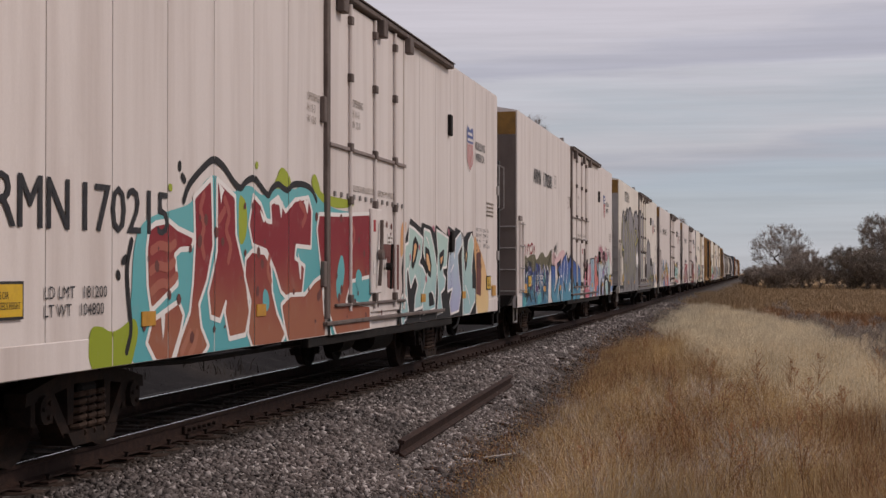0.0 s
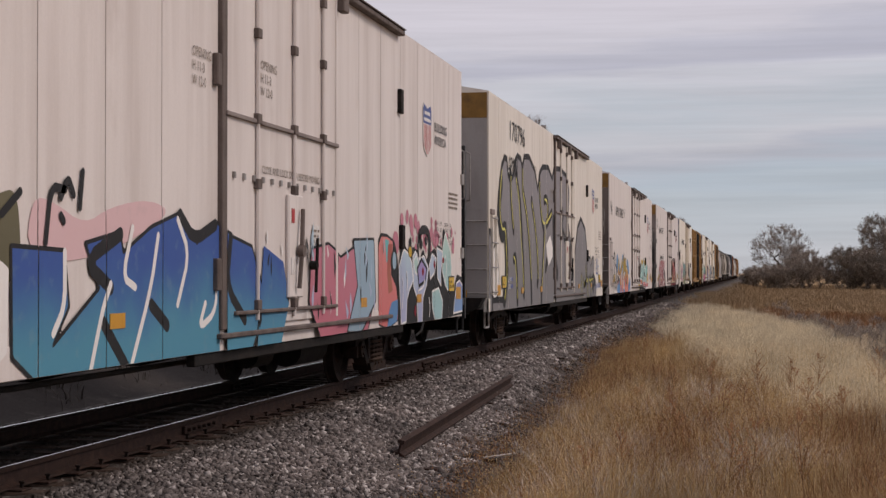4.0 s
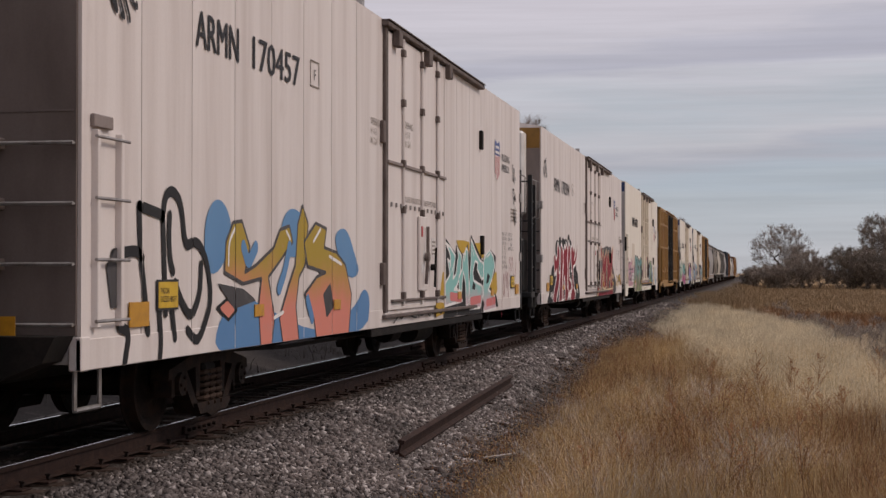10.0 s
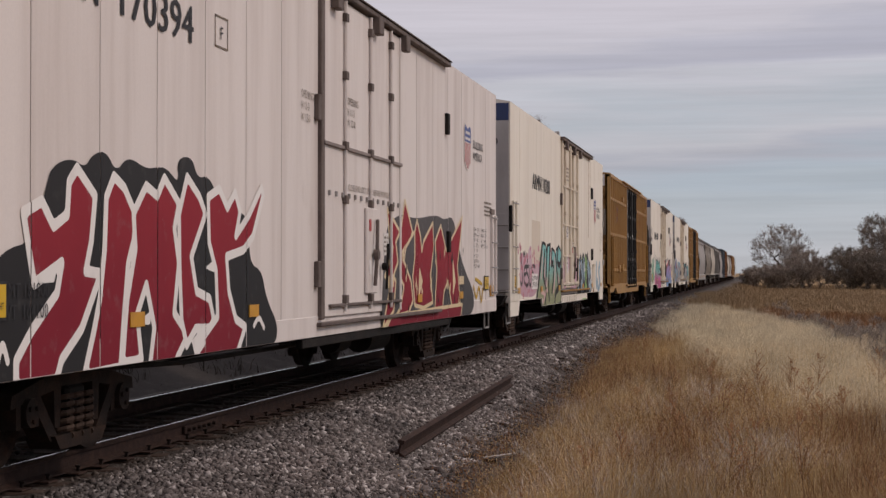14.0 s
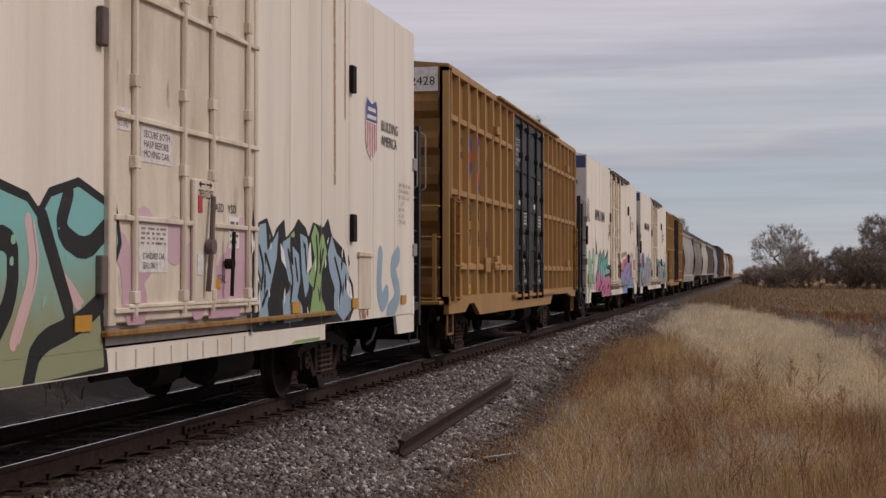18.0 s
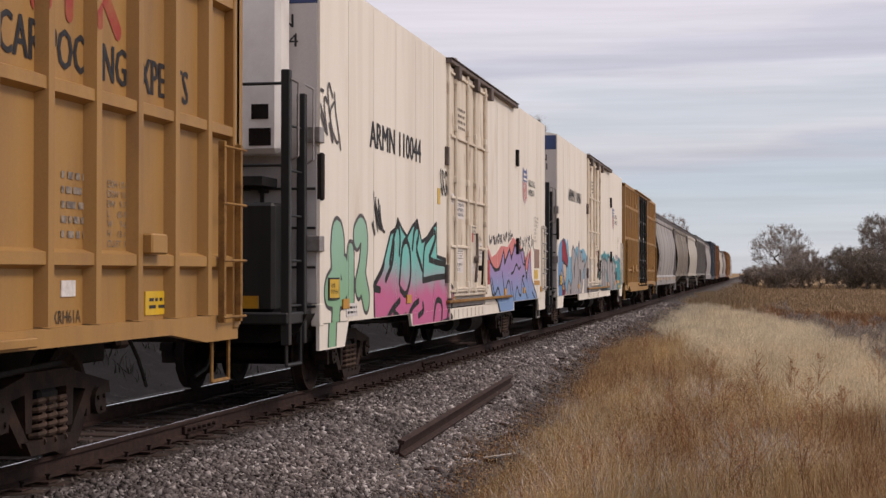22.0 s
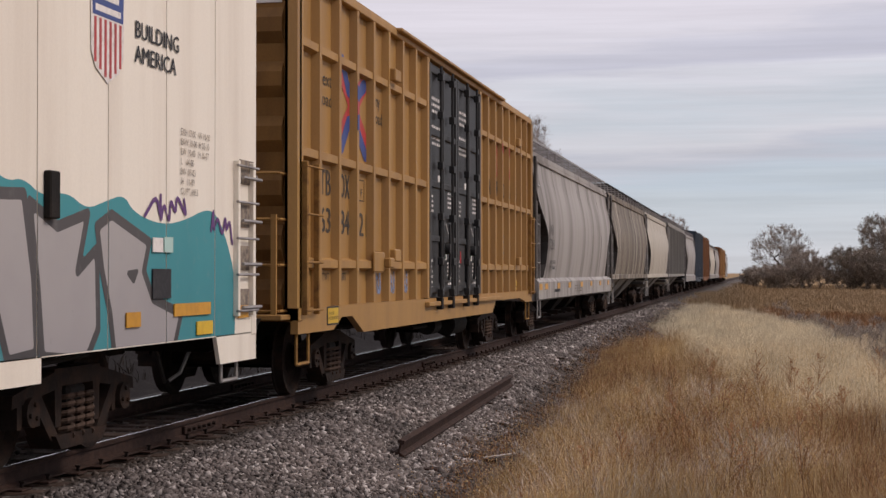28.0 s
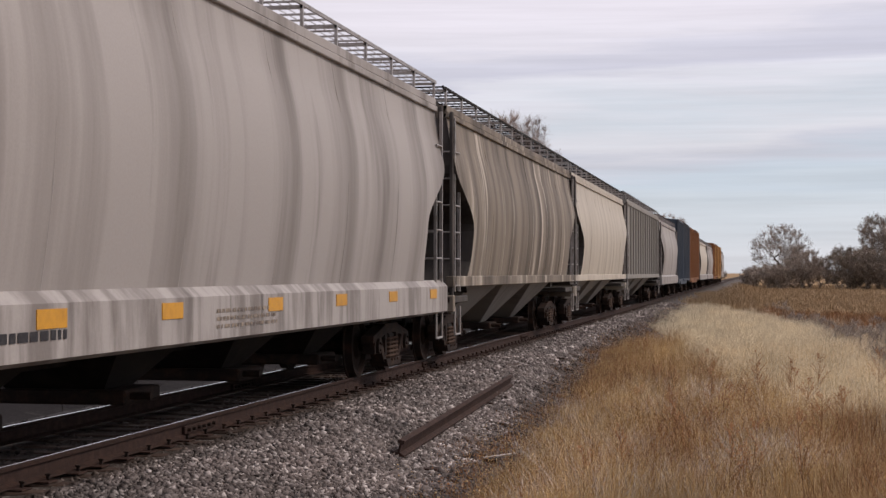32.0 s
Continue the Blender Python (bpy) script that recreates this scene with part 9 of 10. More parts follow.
work.area(TEAL, True, [(10.35, 1.81), (10.35, 1.94), (10.60, 1.93), (10.72, 2.03), (10.85, 2.11), (11.08, 2.16), (11.27, 2.10), (11.46, 2.06), (11.66, 2.13), (11.81, 2.08), (12.02, 2.16), (12.19, 2.11), (12.41, 2.21), (12.71, 2.25), (12.89, 2.18), (13.14, 2.13), (13.33, 2.19), (13.53, 2.09), (13.74, 2.17), (13.88, 2.22), (14.17, 2.13), (14.40, 2.17), (14.71, 2.05), (15.11, 2.11), (15.46, 1.99), (15.82, 2.07), (16.19, 2.14), (16.38, 2.00), (16.99, 1.92), (17.53, 1.97), (18.11, 2.10), (18.40, 2.06), (18.65, 1.87), (18.91, 1.54), (18.96, 1.20), (18.91, 0.71), (17.65, 0.68), (10.36, 0.89)])
work.rimmed(DARK_GREY, PALE_GREY, 0.085, [(10.67, 1.72), (10.99, 1.97), (11.66, 1.89), (11.71, 1.95), (11.97, 2.06), (12.09, 1.88), (11.88, 1.62), (11.83, 1.44), (11.78, 1.19), (11.90, 0.96), (11.52, 0.96), (11.27, 1.29), (11.08, 1.52), (10.84, 1.56)],
    [(12.19, 1.88), (12.36, 1.99), (12.66, 1.97), (12.72, 1.76), (12.55, 1.58), (12.73, 1.26), (12.67, 0.96), (11.98, 0.97), (11.82, 1.27), (11.98, 1.49)],
    [(12.72, 1.71), (12.78, 1.98), (13.43, 1.89), (13.63, 1.78), (13.55, 1.53), (13.34, 1.48), (13.62, 1.24), (13.71, 0.97), (12.96, 0.96), (12.71, 1.26)],
    [(13.73, 1.53), (13.81, 2.04), (14.17, 2.05), (14.41, 2.06), (14.57, 1.48), (14.62, 0.95), (14.18, 0.92), (14.03, 1.23)],
    [(14.63, 1.43), (14.50, 2.01), (14.95, 1.85), (15.48, 1.96), (15.30, 1.53), (15.65, 1.70), (15.68, 1.09), (15.46, 0.86), (14.71, 0.92)],
    [(15.75, 1.53), (15.65, 1.87), (15.93, 1.97), (16.72, 1.77), (16.60, 1.53), (16.81, 1.30), (17.47, 1.16), (17.25, 0.79), (16.01, 0.82), (15.91, 1.19)])
work.area(DARK_GREY, False, [(11.30, 1.67), (11.43, 1.60), (11.77, 1.58), (11.72, 1.51), (11.37, 1.52)],
    [(12.30, 1.57), (12.38, 1.44), (12.19, 1.42)],
    [(13.02, 1.62), (13.21, 1.64), (13.26, 1.53), (13.08, 1.48)],
    [(11.23, 0.86), (11.42, 0.97), (11.62, 0.86)],
    [(11.99, 0.84), (12.14, 0.96), (12.25, 0.86)],
    [(13.61, 0.89), (13.89, 0.98), (14.03, 0.86)],
    [(16.19, 1.53), (16.50, 1.55), (16.39, 1.42)])
work.area(DARK_GREY, False, [(10.36, 0.83), (10.36, 0.93), (10.52, 0.94), (10.86, 0.86), (10.52, 0.78)])

# signs over the teal cloud
plate(car_i, "inspection_label", 16.77, 17.00, 1.69, 1.81, 1.612, PALE, "small white inspection label")
plate(car_i, "inspection_label", 17.03, 17.23, 1.69, 1.82, 1.612, MINT, "small green inspection label")
plate(car_i, "data_panel", 16.77, 17.19, 1.30, 1.55, 1.612, INK, "black data panel with white frame")
plate(car_i, "reflector", 17.27, 18.20, 1.14, 1.25, 1.612, ORANGE, "orange reflective sheet")
plate(car_i, "height_sign", 17.84, 18.26, 0.96, 1.08, 1.612, YELLOW, "yellow excess height warning sheet")

# grey hopper marks
lettering(car_k, "AEX", 1.78, 2.34, 2.44, 2.68, INK, 1.652, "car_mark", "worn black car mark")
lettering(car_k, "7296", 1.68, 2.5, 2.08, 2.34, INK, 1.652, "car_number", "worn black car number")
lettering(car_k, "LD LMT 215800 LBS\nLT WT   70200 LBS", 1.72, 2.8, 1.6, 1.82, INK, 1.632, "weight_stencil", bold=0.01)
bars(car_k, 2.9, 4.0, 1.0, 1.15, 1, 1.606, INK, 70)
bars(car_k, 7.3, 9.2, 0.98, 1.2, 3, 1.606, INK_FADED, 71)


# ---- plants, stones and bits on the ground ----
def raw_mesh(name, verts, tris, material, smooth=False):
    """A mesh from arrays of vertices and triangles."""
    me = bpy.data.meshes.new(name)
    verts, tris = np.asarray(verts, dtype=np.float32), np.asarray(tris, dtype=np.int32)
    me.vertices.add(len(verts))
    me.vertices.foreach_set("co", verts.ravel())
    me.loops.add(tris.size)
    me.loops.foreach_set("vertex_index", tris.ravel())
    me.polygons.add(len(tris))
    me.polygons.foreach_set("loop_start", np.arange(len(tris), dtype=np.int32) * 3)
    me.update(calc_edges=True)
    me.materials.append(material)
    if smooth:
        me.shade_smooth()
    return me


def island_tones(name, colours, rough=0.8, clear=0.0):
    """Dry plant matter: each blade or leaf takes its own tone between the given colours, with paler and darker patches over the ground."""
    m = bpy.data.materials.new(name)
    m.use_nodes = True
    n, l = m.node_tree.nodes, m.node_tree.links
    p = n["Principled BSDF"]
    p.inputs["Roughness"].default_value = rough
    geo, rp, co, no, hs, mr = (n.new("ShaderNode" + k) for k in ("NewGeometry", "ValToRGB", "TexCoord", "TexNoise", "HueSaturation", "MapRange"))
    while len(rp.color_ramp.elements) < len(colours):
        rp.color_ramp.elements.new(0.5)
    for k, (e, c) in enumerate(zip(rp.color_ramp.elements, colours)):
        e.position, e.color = k / (len(colours) - 1), (*c, 1)
    no.inputs["Scale"].default_value, no.inputs["Detail"].default_value = 0.9, 5.0
    mr.inputs["From Min"].default_value, mr.inputs["From Max"].default_value = 0.3, 0.7
    mr.inputs["To Min"].default_value, mr.inputs["To Max"].default_value = 0.62, 1.35
    l.new(geo.outputs["Random Per Island"], rp.inputs[0])
    l.new(co.outputs["Object"], no.inputs["Vector"])
    l.new(no.outputs["Fac"], mr.inputs["Value"])
    l.new(mr.outputs[0], hs.inputs["Value"])
    l.new(rp.outputs[0], hs.inputs["Color"])
    l.new(hs.outputs[0], p.inputs["Base Color"])
    return m


GRASS_GOLD = island_tones("golden_dry_grass", ((0.17, 0.085, 0.026), (0.46, 0.295, 0.11), (0.58, 0.415, 0.20), (0.32, 0.175, 0.055), (0.66, 0.52, 0.30), (0.52, 0.355, 0.15), (0.23, 0.115, 0.036)))
GRASS_PALE = island_tones("pale_dry_grass", ((0.62, 0.535, 0.38), (0.69, 0.61, 0.45), (0.56, 0.47, 0.32), (0.74, 0.67, 0.515)))
GRASS_STEM = island_tones("bleached_straw_stems", ((0.60, 0.45, 0.24), (0.70, 0.56, 0.36), (0.46, 0.30, 0.12)))
GRASS_RUST = island_tones("rusty_weed", ((0.180, 0.077, 0.027), (0.252, 0.117, 0.041), (0.144, 0.068, 0.032), (0.297, 0.153, 0.063)))
GRASS_GREY = island_tones("silvery_dead_stalks", ((0.46, 0.41, 0.37), (0.6, 0.55, 0.5), (0.36, 0.31, 0.28)))
GRASS_FIELD = island_tones("brown_field_grass", ((0.235, 0.16, 0.084), (0.285, 0.2, 0.115), (0.198, 0.13, 0.07), (0.325, 0.243, 0.15)))
GRASS_GREYED = island_tones("greyish_dead_grass", ((0.42, 0.36, 0.26), (0.50, 0.43, 0.33), (0.33, 0.275, 0.21), (0.56, 0.49, 0.39)))
BRUSH_GREY = island_tones("grey_sagebrush", ((0.20, 0.17, 0.15), (0.30, 0.265, 0.235), (0.15, 0.12, 0.105)))
# weed tones darkened for the shade behind the train
WEED_SHADED = island_tones("dark_dead_weeds", ((0.045, 0.037, 0.032), (0.06, 0.05, 0.043), (0.035, 0.029, 0.026)))
TWIG = island_tones("grey_brown_twigs", ((0.235, 0.19, 0.16), (0.305, 0.25, 0.215), (0.175, 0.14, 0.118)))
TWIG_PALE = island_tones("pinkish_bare_twigs", ((0.30, 0.235, 0.21), (0.38, 0.31, 0.28), (0.24, 0.185, 0.165)))
LEAF_DRY = island_tones("dry_olive_leaves", ((0.25, 0.205, 0.168), (0.31, 0.255, 0.21), (0.20, 0.16, 0.13), (0.265, 0.225, 0.175)))
LEAF_DARK = island_tones("dark_olive_leaves", ((0.155, 0.127, 0.097), (0.205, 0.17, 0.132), (0.118, 0.096, 0.075)))
BARK = surface("grey_brown_bark", (0.10, 0.08, 0.068), (0.06, 0.048, 0.04), 0.9, scale=3, stretch=(1, 1, 0.2), fine=0.2, bump=0.6)


def z_at(x, y):
    return max(ground_z(x, y), bed_z(x) - max(0.0, x + 3.0) * 0.25 if -10.5 < x < -2.0 else -9)


EDGE_Y = np.linspace(0, 340, 680)
EDGE_X = np.array([grass_edge(v) for v in EDGE_Y])


def grass(name, spots, height, width, lean, material, label, category, seed, droop=0.35):
    """Blades of dry grass at the given spots: thin tapering strips that bend over."""
    rng = np.random.default_rng(seed)
    p = np.asarray(spots)
    n = len(p)
    z = np.array([z_at(x, y) for x, y in p])
    edge = np.interp(p[:, 1], EDGE_Y, EDGE_X)
    h = rng.uniform(*height, n) * np.where((p[:, 0] > -8) & (p[:, 0] < 0), np.clip(0.4 + (p[:, 0] - edge) * 0.6, 0.4, 1.0), 1.0)
    h *= 1.0 + 0.14 * (np.sin(p[:, 0] * 3.1 + 1.7 * np.sin(p[:, 1] * 0.9)) + np.sin(p[:, 1] * 1.7 + 2.0 * np.sin(p[:, 0] * 2.3)))
    w = rng.uniform(*width, n) / 2
    a, b = rng.uniform(0, math.tau, n), rng.uniform(0, math.tau, n)
    off = h * rng.uniform(0.05, lean, n)
    dx, dy = np.cos(a) * off, np.sin(a) * off
    sx, sy = np.cos(b) * w, np.sin(b) * w
    hm = h * rng.uniform(0.5, 0.65, n)
    v = np.empty((n, 5, 3))
    v[:, 0] = np.stack((p[:, 0] - sx, p[:, 1] - sy, z - 0.03), 1)
    v[:, 1] = np.stack((p[:, 0] + sx, p[:, 1] + sy, z - 0.03), 1)
    v[:, 2] = np.stack((p[:, 0] + dx * droop - sx * 0.8, p[:, 1] + dy * droop - sy * 0.8, z + hm), 1)
    v[:, 3] = np.stack((p[:, 0] + dx * droop + sx * 0.8, p[:, 1] + dy * droop + sy * 0.8, z + hm), 1)
    v[:, 4] = np.stack((p[:, 0] + dx, p[:, 1] + dy, z + h), 1)
    f = (np.arange(n) * 5)[:, None, None] + np.array([[0, 1, 3], [0, 3, 2], [2, 3, 4]])
    return tagged(new(name, raw_mesh(name, v.reshape(-1, 3), f.reshape(-1, 3), material)), label, category, kind="stuff")


def scatter(n, x0, x1, y0, y1, keep, seed, clump=0, spread_r=0.12):
    """Random spots in a rectangle, more of them near, gathered in tufts."""
    rng = np.random.default_rng(seed)
    out = []
    while len(out) < n:
        m = max(64, (n - len(out)) // max(1, clump or 1) + 64)
        y = y0 * (y1 / y0) ** rng.uniform(0, 1, m)
        x = rng.uniform(x0, x1, m)
        for a, b in zip(x, y):
            if not keep(a, b):
                continue
            if clump:
                k = rng.integers(clump // 2, clump + 1)
                q = rng.normal(0, spread_r, (k, 2))
                out += [(a + u, b + w) for u, w in q]
            else:
                out.append((a, b))
    return out[:n]


def right_limit(y):
    """Just past the right side of the view."""
    return y * 0.112 + 1.2


def seam(x, y):
    """Positive on the golden side of the ragged line between golden and pale grass."""
    line = 25.5 - 7.2 * x if x < 0.2 else 24.4 - 3.4 * min(x - 0.2, 1.5)
    return line + 9.0 * min(1.0, max(0.0, (-1.6 - x) / 0.8)) - y + 3.4 * soft_noise(x, y, 1.3, 4.0) + 1.6 * soft_noise(x, y, 0.45, 14.0)


def golden(x, y):
    return grass_edge(y) + 0.1 < x < right_limit(y) and seam(x, y) > 0 and y < 46


def pale(x, y):
    return grass_edge(y) < x < min(right_limit(y), bank_edge(y) + 0.5 * soft_noise(0, y, 9.0, 1.0)) and seam(x, y) < 2.5 and y < 104


def hollow(x, y):
    return bank_edge(y) - 0.2 + 0.4 * soft_noise(0, y, 9.0, 1.0) < x < right_limit(y) + 0.5


grass("golden_grass", scatter(150000, -5, 5, 10.5, 46, golden, 1, 26, 0.09), (0.10, 0.60), (0.002, 0.0055), 0.24, GRASS_GOLD, "tall golden brown dry bunch grass", "grass", 11)
grass("straw_stems", scatter(28000, -5, 5, 10.5, 44, lambda x, y: golden(x, y) or (pale(x, y) and y < 40), 21, 5, 0.25), (0.4, 0.75), (0.0016, 0.0034), 0.3, GRASS_STEM, "thin upright straw stems above the grass", "grass", 31, 0.2)
grass("pale_grass", scatter(210000, -5.5, 3.5, 17, 104, pale, 2, 30, 0.16), (0.12, 0.44), (0.0025, 0.0075), 0.36, GRASS_PALE, "pale straw-coloured dry grass beside the ballast", "grass", 12)
grass("rusty_weeds", scatter(30000, -5, 5, 10.5, 44, lambda x, y: golden(x, y) and (soft_noise(x, y, 1.5, 7.0) > 0.12 or (x > 0.15 + 0.4 * soft_noise(x, y, 0.8, 9.0) and 14.5 < y < 21 and soft_noise(x, y, 0.7, 19.0) > -0.15) or (y > 24 and x < grass_edge(y) + 1.0)), 3, 40, 0.12), (0.3, 0.72), (0.003, 0.006), 0.6, GRASS_RUST,
      "reddish brown dry weeds among the grass", "weeds", 13)
grass("silvery_stalks", scatter(9000, -4, 4, 11, 26, lambda x, y: golden(x, y) and soft_noise(x, y, 1.1, 17.0) > 0.22, 4, 40, 0.12), (0.3, 0.7), (0.003, 0.007), 0.9, GRASS_GREY,
      "silvery dead stalks among the grass", "weeds", 14)
grass("silvery_clump", scatter(900, -0.9, 0.7, 13.6, 17.5, lambda x, y: (x + 0.1) ** 2 + ((y - 15.3) * 0.5) ** 2 < 0.3, 51, 30, 0.1), (0.35, 0.7), (0.003, 0.006), 0.8, GRASS_GREY,
      "silvery dead stalks in a loose clump", "weeds", 52)
grass("edge_grass", scatter(9000, -6, -1, 12, 100, lambda x, y: abs(x - grass_edge(y)) < 0.35, 5, 14, 0.08), (0.08, 0.3), (0.004, 0.010), 0.9, GRASS_RUST, "sparse reddish dry grass at the ballast edge", "grass", 15)
grass("field_grass", scatter(100000, -6, 60, 84, 330, lambda x, y: max(grass_edge(y), bank_edge(y)) - 0.2 < x < right_limit(y) + 4 and soft_noise(x, y, 11.0, 6.0) > -0.45, 6, 24, 0.7), (0.12, 0.42), (0.02, 0.06), 0.9, GRASS_FIELD,
      "brown dry grass across the open field", "grass", 16)
grass("near_field_grass", scatter(34000, -1.0, 9, 24, 92, hollow, 7, 30, 0.2), (0.12, 0.4), (0.006, 0.016), 0.9, GRASS_GREYED,
      "low greyish grass in the hollow", "grass", 17)
grass("rust_weed_bank", scatter(22000, -5, 2.5, 97, 150, lambda x, y: grass_edge(y) - 0.1 < x < -0.2 + 1.6 * soft_noise(x, y, 10, 2.0), 8, 60, 0.35), (0.2, 0.65), (0.012, 0.03), 0.7, GRASS_FIELD,
      "tawny weeds along the track far off", "weeds", 18)
grass("red_weed_patch", scatter(9000, 0.5, 8, 74, 96, lambda x, y: bank_edge(y) + 0.3 < x < right_limit(y) and soft_noise(x, y, 2.6, 21.0) > 0.05, 23, 60, 0.3), (0.2, 0.6), (0.012, 0.03), 0.8, GRASS_RUST,
      "low reddish weeds in the hollow", "weeds", 24)
grass("far_side_weeds", scatter(9000, -15, -10.6, 8, 240, lambda x, y: soft_noise(x, y, 3.0, 12.0) > 0.05, 9, 26, 0.3), (0.1, 0.4), (0.012, 0.04), 0.9, WEED_SHADED, "dry weeds on the bank behind the train, darkened for shade", "weeds", 19)


def seed_heads(name, spots, height, size, material, label, seed):
    """Feathery tops of the grass: short plumes of small flakes at stem height."""
    rng = np.random.default_rng(seed)
    p = np.asarray(spots)
    n, per = len(p), 7
    z = np.array([z_at(x, y) for x, y in p]) + rng.uniform(*height, n)
    tilt = rng.normal(0, 0.35, (n, 2))
    along = np.linspace(0, 1, per)[None, :, None]
    stem = np.stack((tilt[:, 0], tilt[:, 1], np.ones(n)), 1) * rng.uniform(0.06, 0.16, n)[:, None]
    c = np.concatenate((p, z[:, None]), 1)[:, None] + stem[:, None] * along + rng.normal(0, 0.008, (n, per, 3))
    u = rng.normal(0, 1, (n, per, 3)) * size
    w = rng.normal(0, 1, (n, per, 3)) * size + np.array((0, 0, size * 1.4))
    v = np.stack((c - u, c + u, c + w), 2).reshape(-1, 3)
    return tagged(new(name, raw_mesh(name, v, np.arange(len(v)).reshape(-1, 3), material)), label, "grass", kind="stuff")


seed_heads("grass_plumes", scatter(7000, -5, 5, 10.5, 40, golden, 41, 16, 0.16), (0.35, 0.6), 0.0038, GRASS_GOLD, "feathery golden seed heads on the dry grass", 42)
seed_heads("weed_plumes", scatter(3600, -5, 5, 10.5, 44, lambda x, y: golden(x, y) and (soft_noise(x, y, 1.5, 7.0) > 0.1 or x < grass_edge(y) + 0.8), 43, 22, 0.14), (0.4, 0.7), 0.0042, GRASS_RUST, "reddish seed heads on dry weeds", 44)
seed_heads("pale_plumes", scatter(8000, -5, 3.5, 17, 70, pale, 45, 20, 0.2), (0.3, 0.5), 0.006, GRASS_PALE, "pale feathery seed heads on the dry grass", 46)


# ---- seeding weeds that stand above the grass ----
def weed(x, y, h, seed):
    rng, g = random.Random(seed), Geo()
    z = z_at(x, y)
    top = Vector((x + rng.uniform(-0.12, 0.12), y + rng.uniform(-0.1, 0.1), z + h))
    base = Vector((x, y, z - 0.05))
    g.rod(base, top, 0.005, 5, 0.002)
    for k in range(16):
        f = rng.uniform(0.35, 1.0)
        p = base.lerp(top, f)
        a, s = rng.uniform(0, math.tau), h * (1.15 - f) * 0.35
        q = p + Vector((math.cos(a) * s, math.sin(a) * s, s * 1.2))
        g.rod(p, q, 0.003, 4, 0.0015)
        for j in range(5):
            c = p.lerp(q, 0.4 + 0.15 * j)
            r = 0.012
            d = Vector((rng.uniform(-r, r), rng.uniform(-r, r), rng.uniform(-r, r)))
            g.add([tuple(c + d + Vector((r, 0, 0))), tuple(c + d + Vector((-r * 0.5, r, 0))), tuple(c + d + Vector((-r * 0.5, -r, 0))), tuple(c + d + Vector((0, 0, r * 1.6)))],
                  [(0, 1, 3), (1, 2, 3), (2, 0, 3), (2, 1, 0)])
    ob = new("seed_weed", g.mesh("seed_weed", GRASS_RUST, 0))
    return tagged(ob, "dry reddish weed stalk with seed heads", "weed", "weeds in the grass")


wr = random.Random(5)
for k in range(46):
    wy = wr.uniform(13, 26)
    wx = wr.uniform(-1.6, min(3.0, right_limit(wy)))
    weed(wx, wy, wr.uniform(0.65, 1.0), 100 + k)


# ---- shrubs and trees ----
def rods(p, q, r, r2, n=3):
    """Many tapered rods at once, as arrays of vertices and triangles."""
    d = q - p
    d /= np.linalg.norm(d, axis=1)[:, None] + 1e-9
    ref = np.where(np.abs(d[:, 2:3]) > 0.9, np.array([[1.0, 0, 0]]), np.array([[0, 0, 1.0]]))
    u = np.cross(d, ref)
    u /= np.linalg.norm(u, axis=1)[:, None] + 1e-9
    w = np.cross(d, u)
    a = np.arange(n) * math.tau / n
    ring = np.cos(a)[None, :, None] * u[:, None] + np.sin(a)[None, :, None] * w[:, None]
    v = np.concatenate((p[:, None] + ring * r[:, None, None], q[:, None] + ring * r2[:, None, None]), 1)
    t = []
    for k in range(n):
        m = (k + 1) % n
        t += [(k, m, n + m), (k, n + m, n + k)]
    f = (np.arange(len(p)) * 2 * n)[:, None, None] + np.array(t)
    return v.reshape(-1, 3), f.reshape(-1, 3)


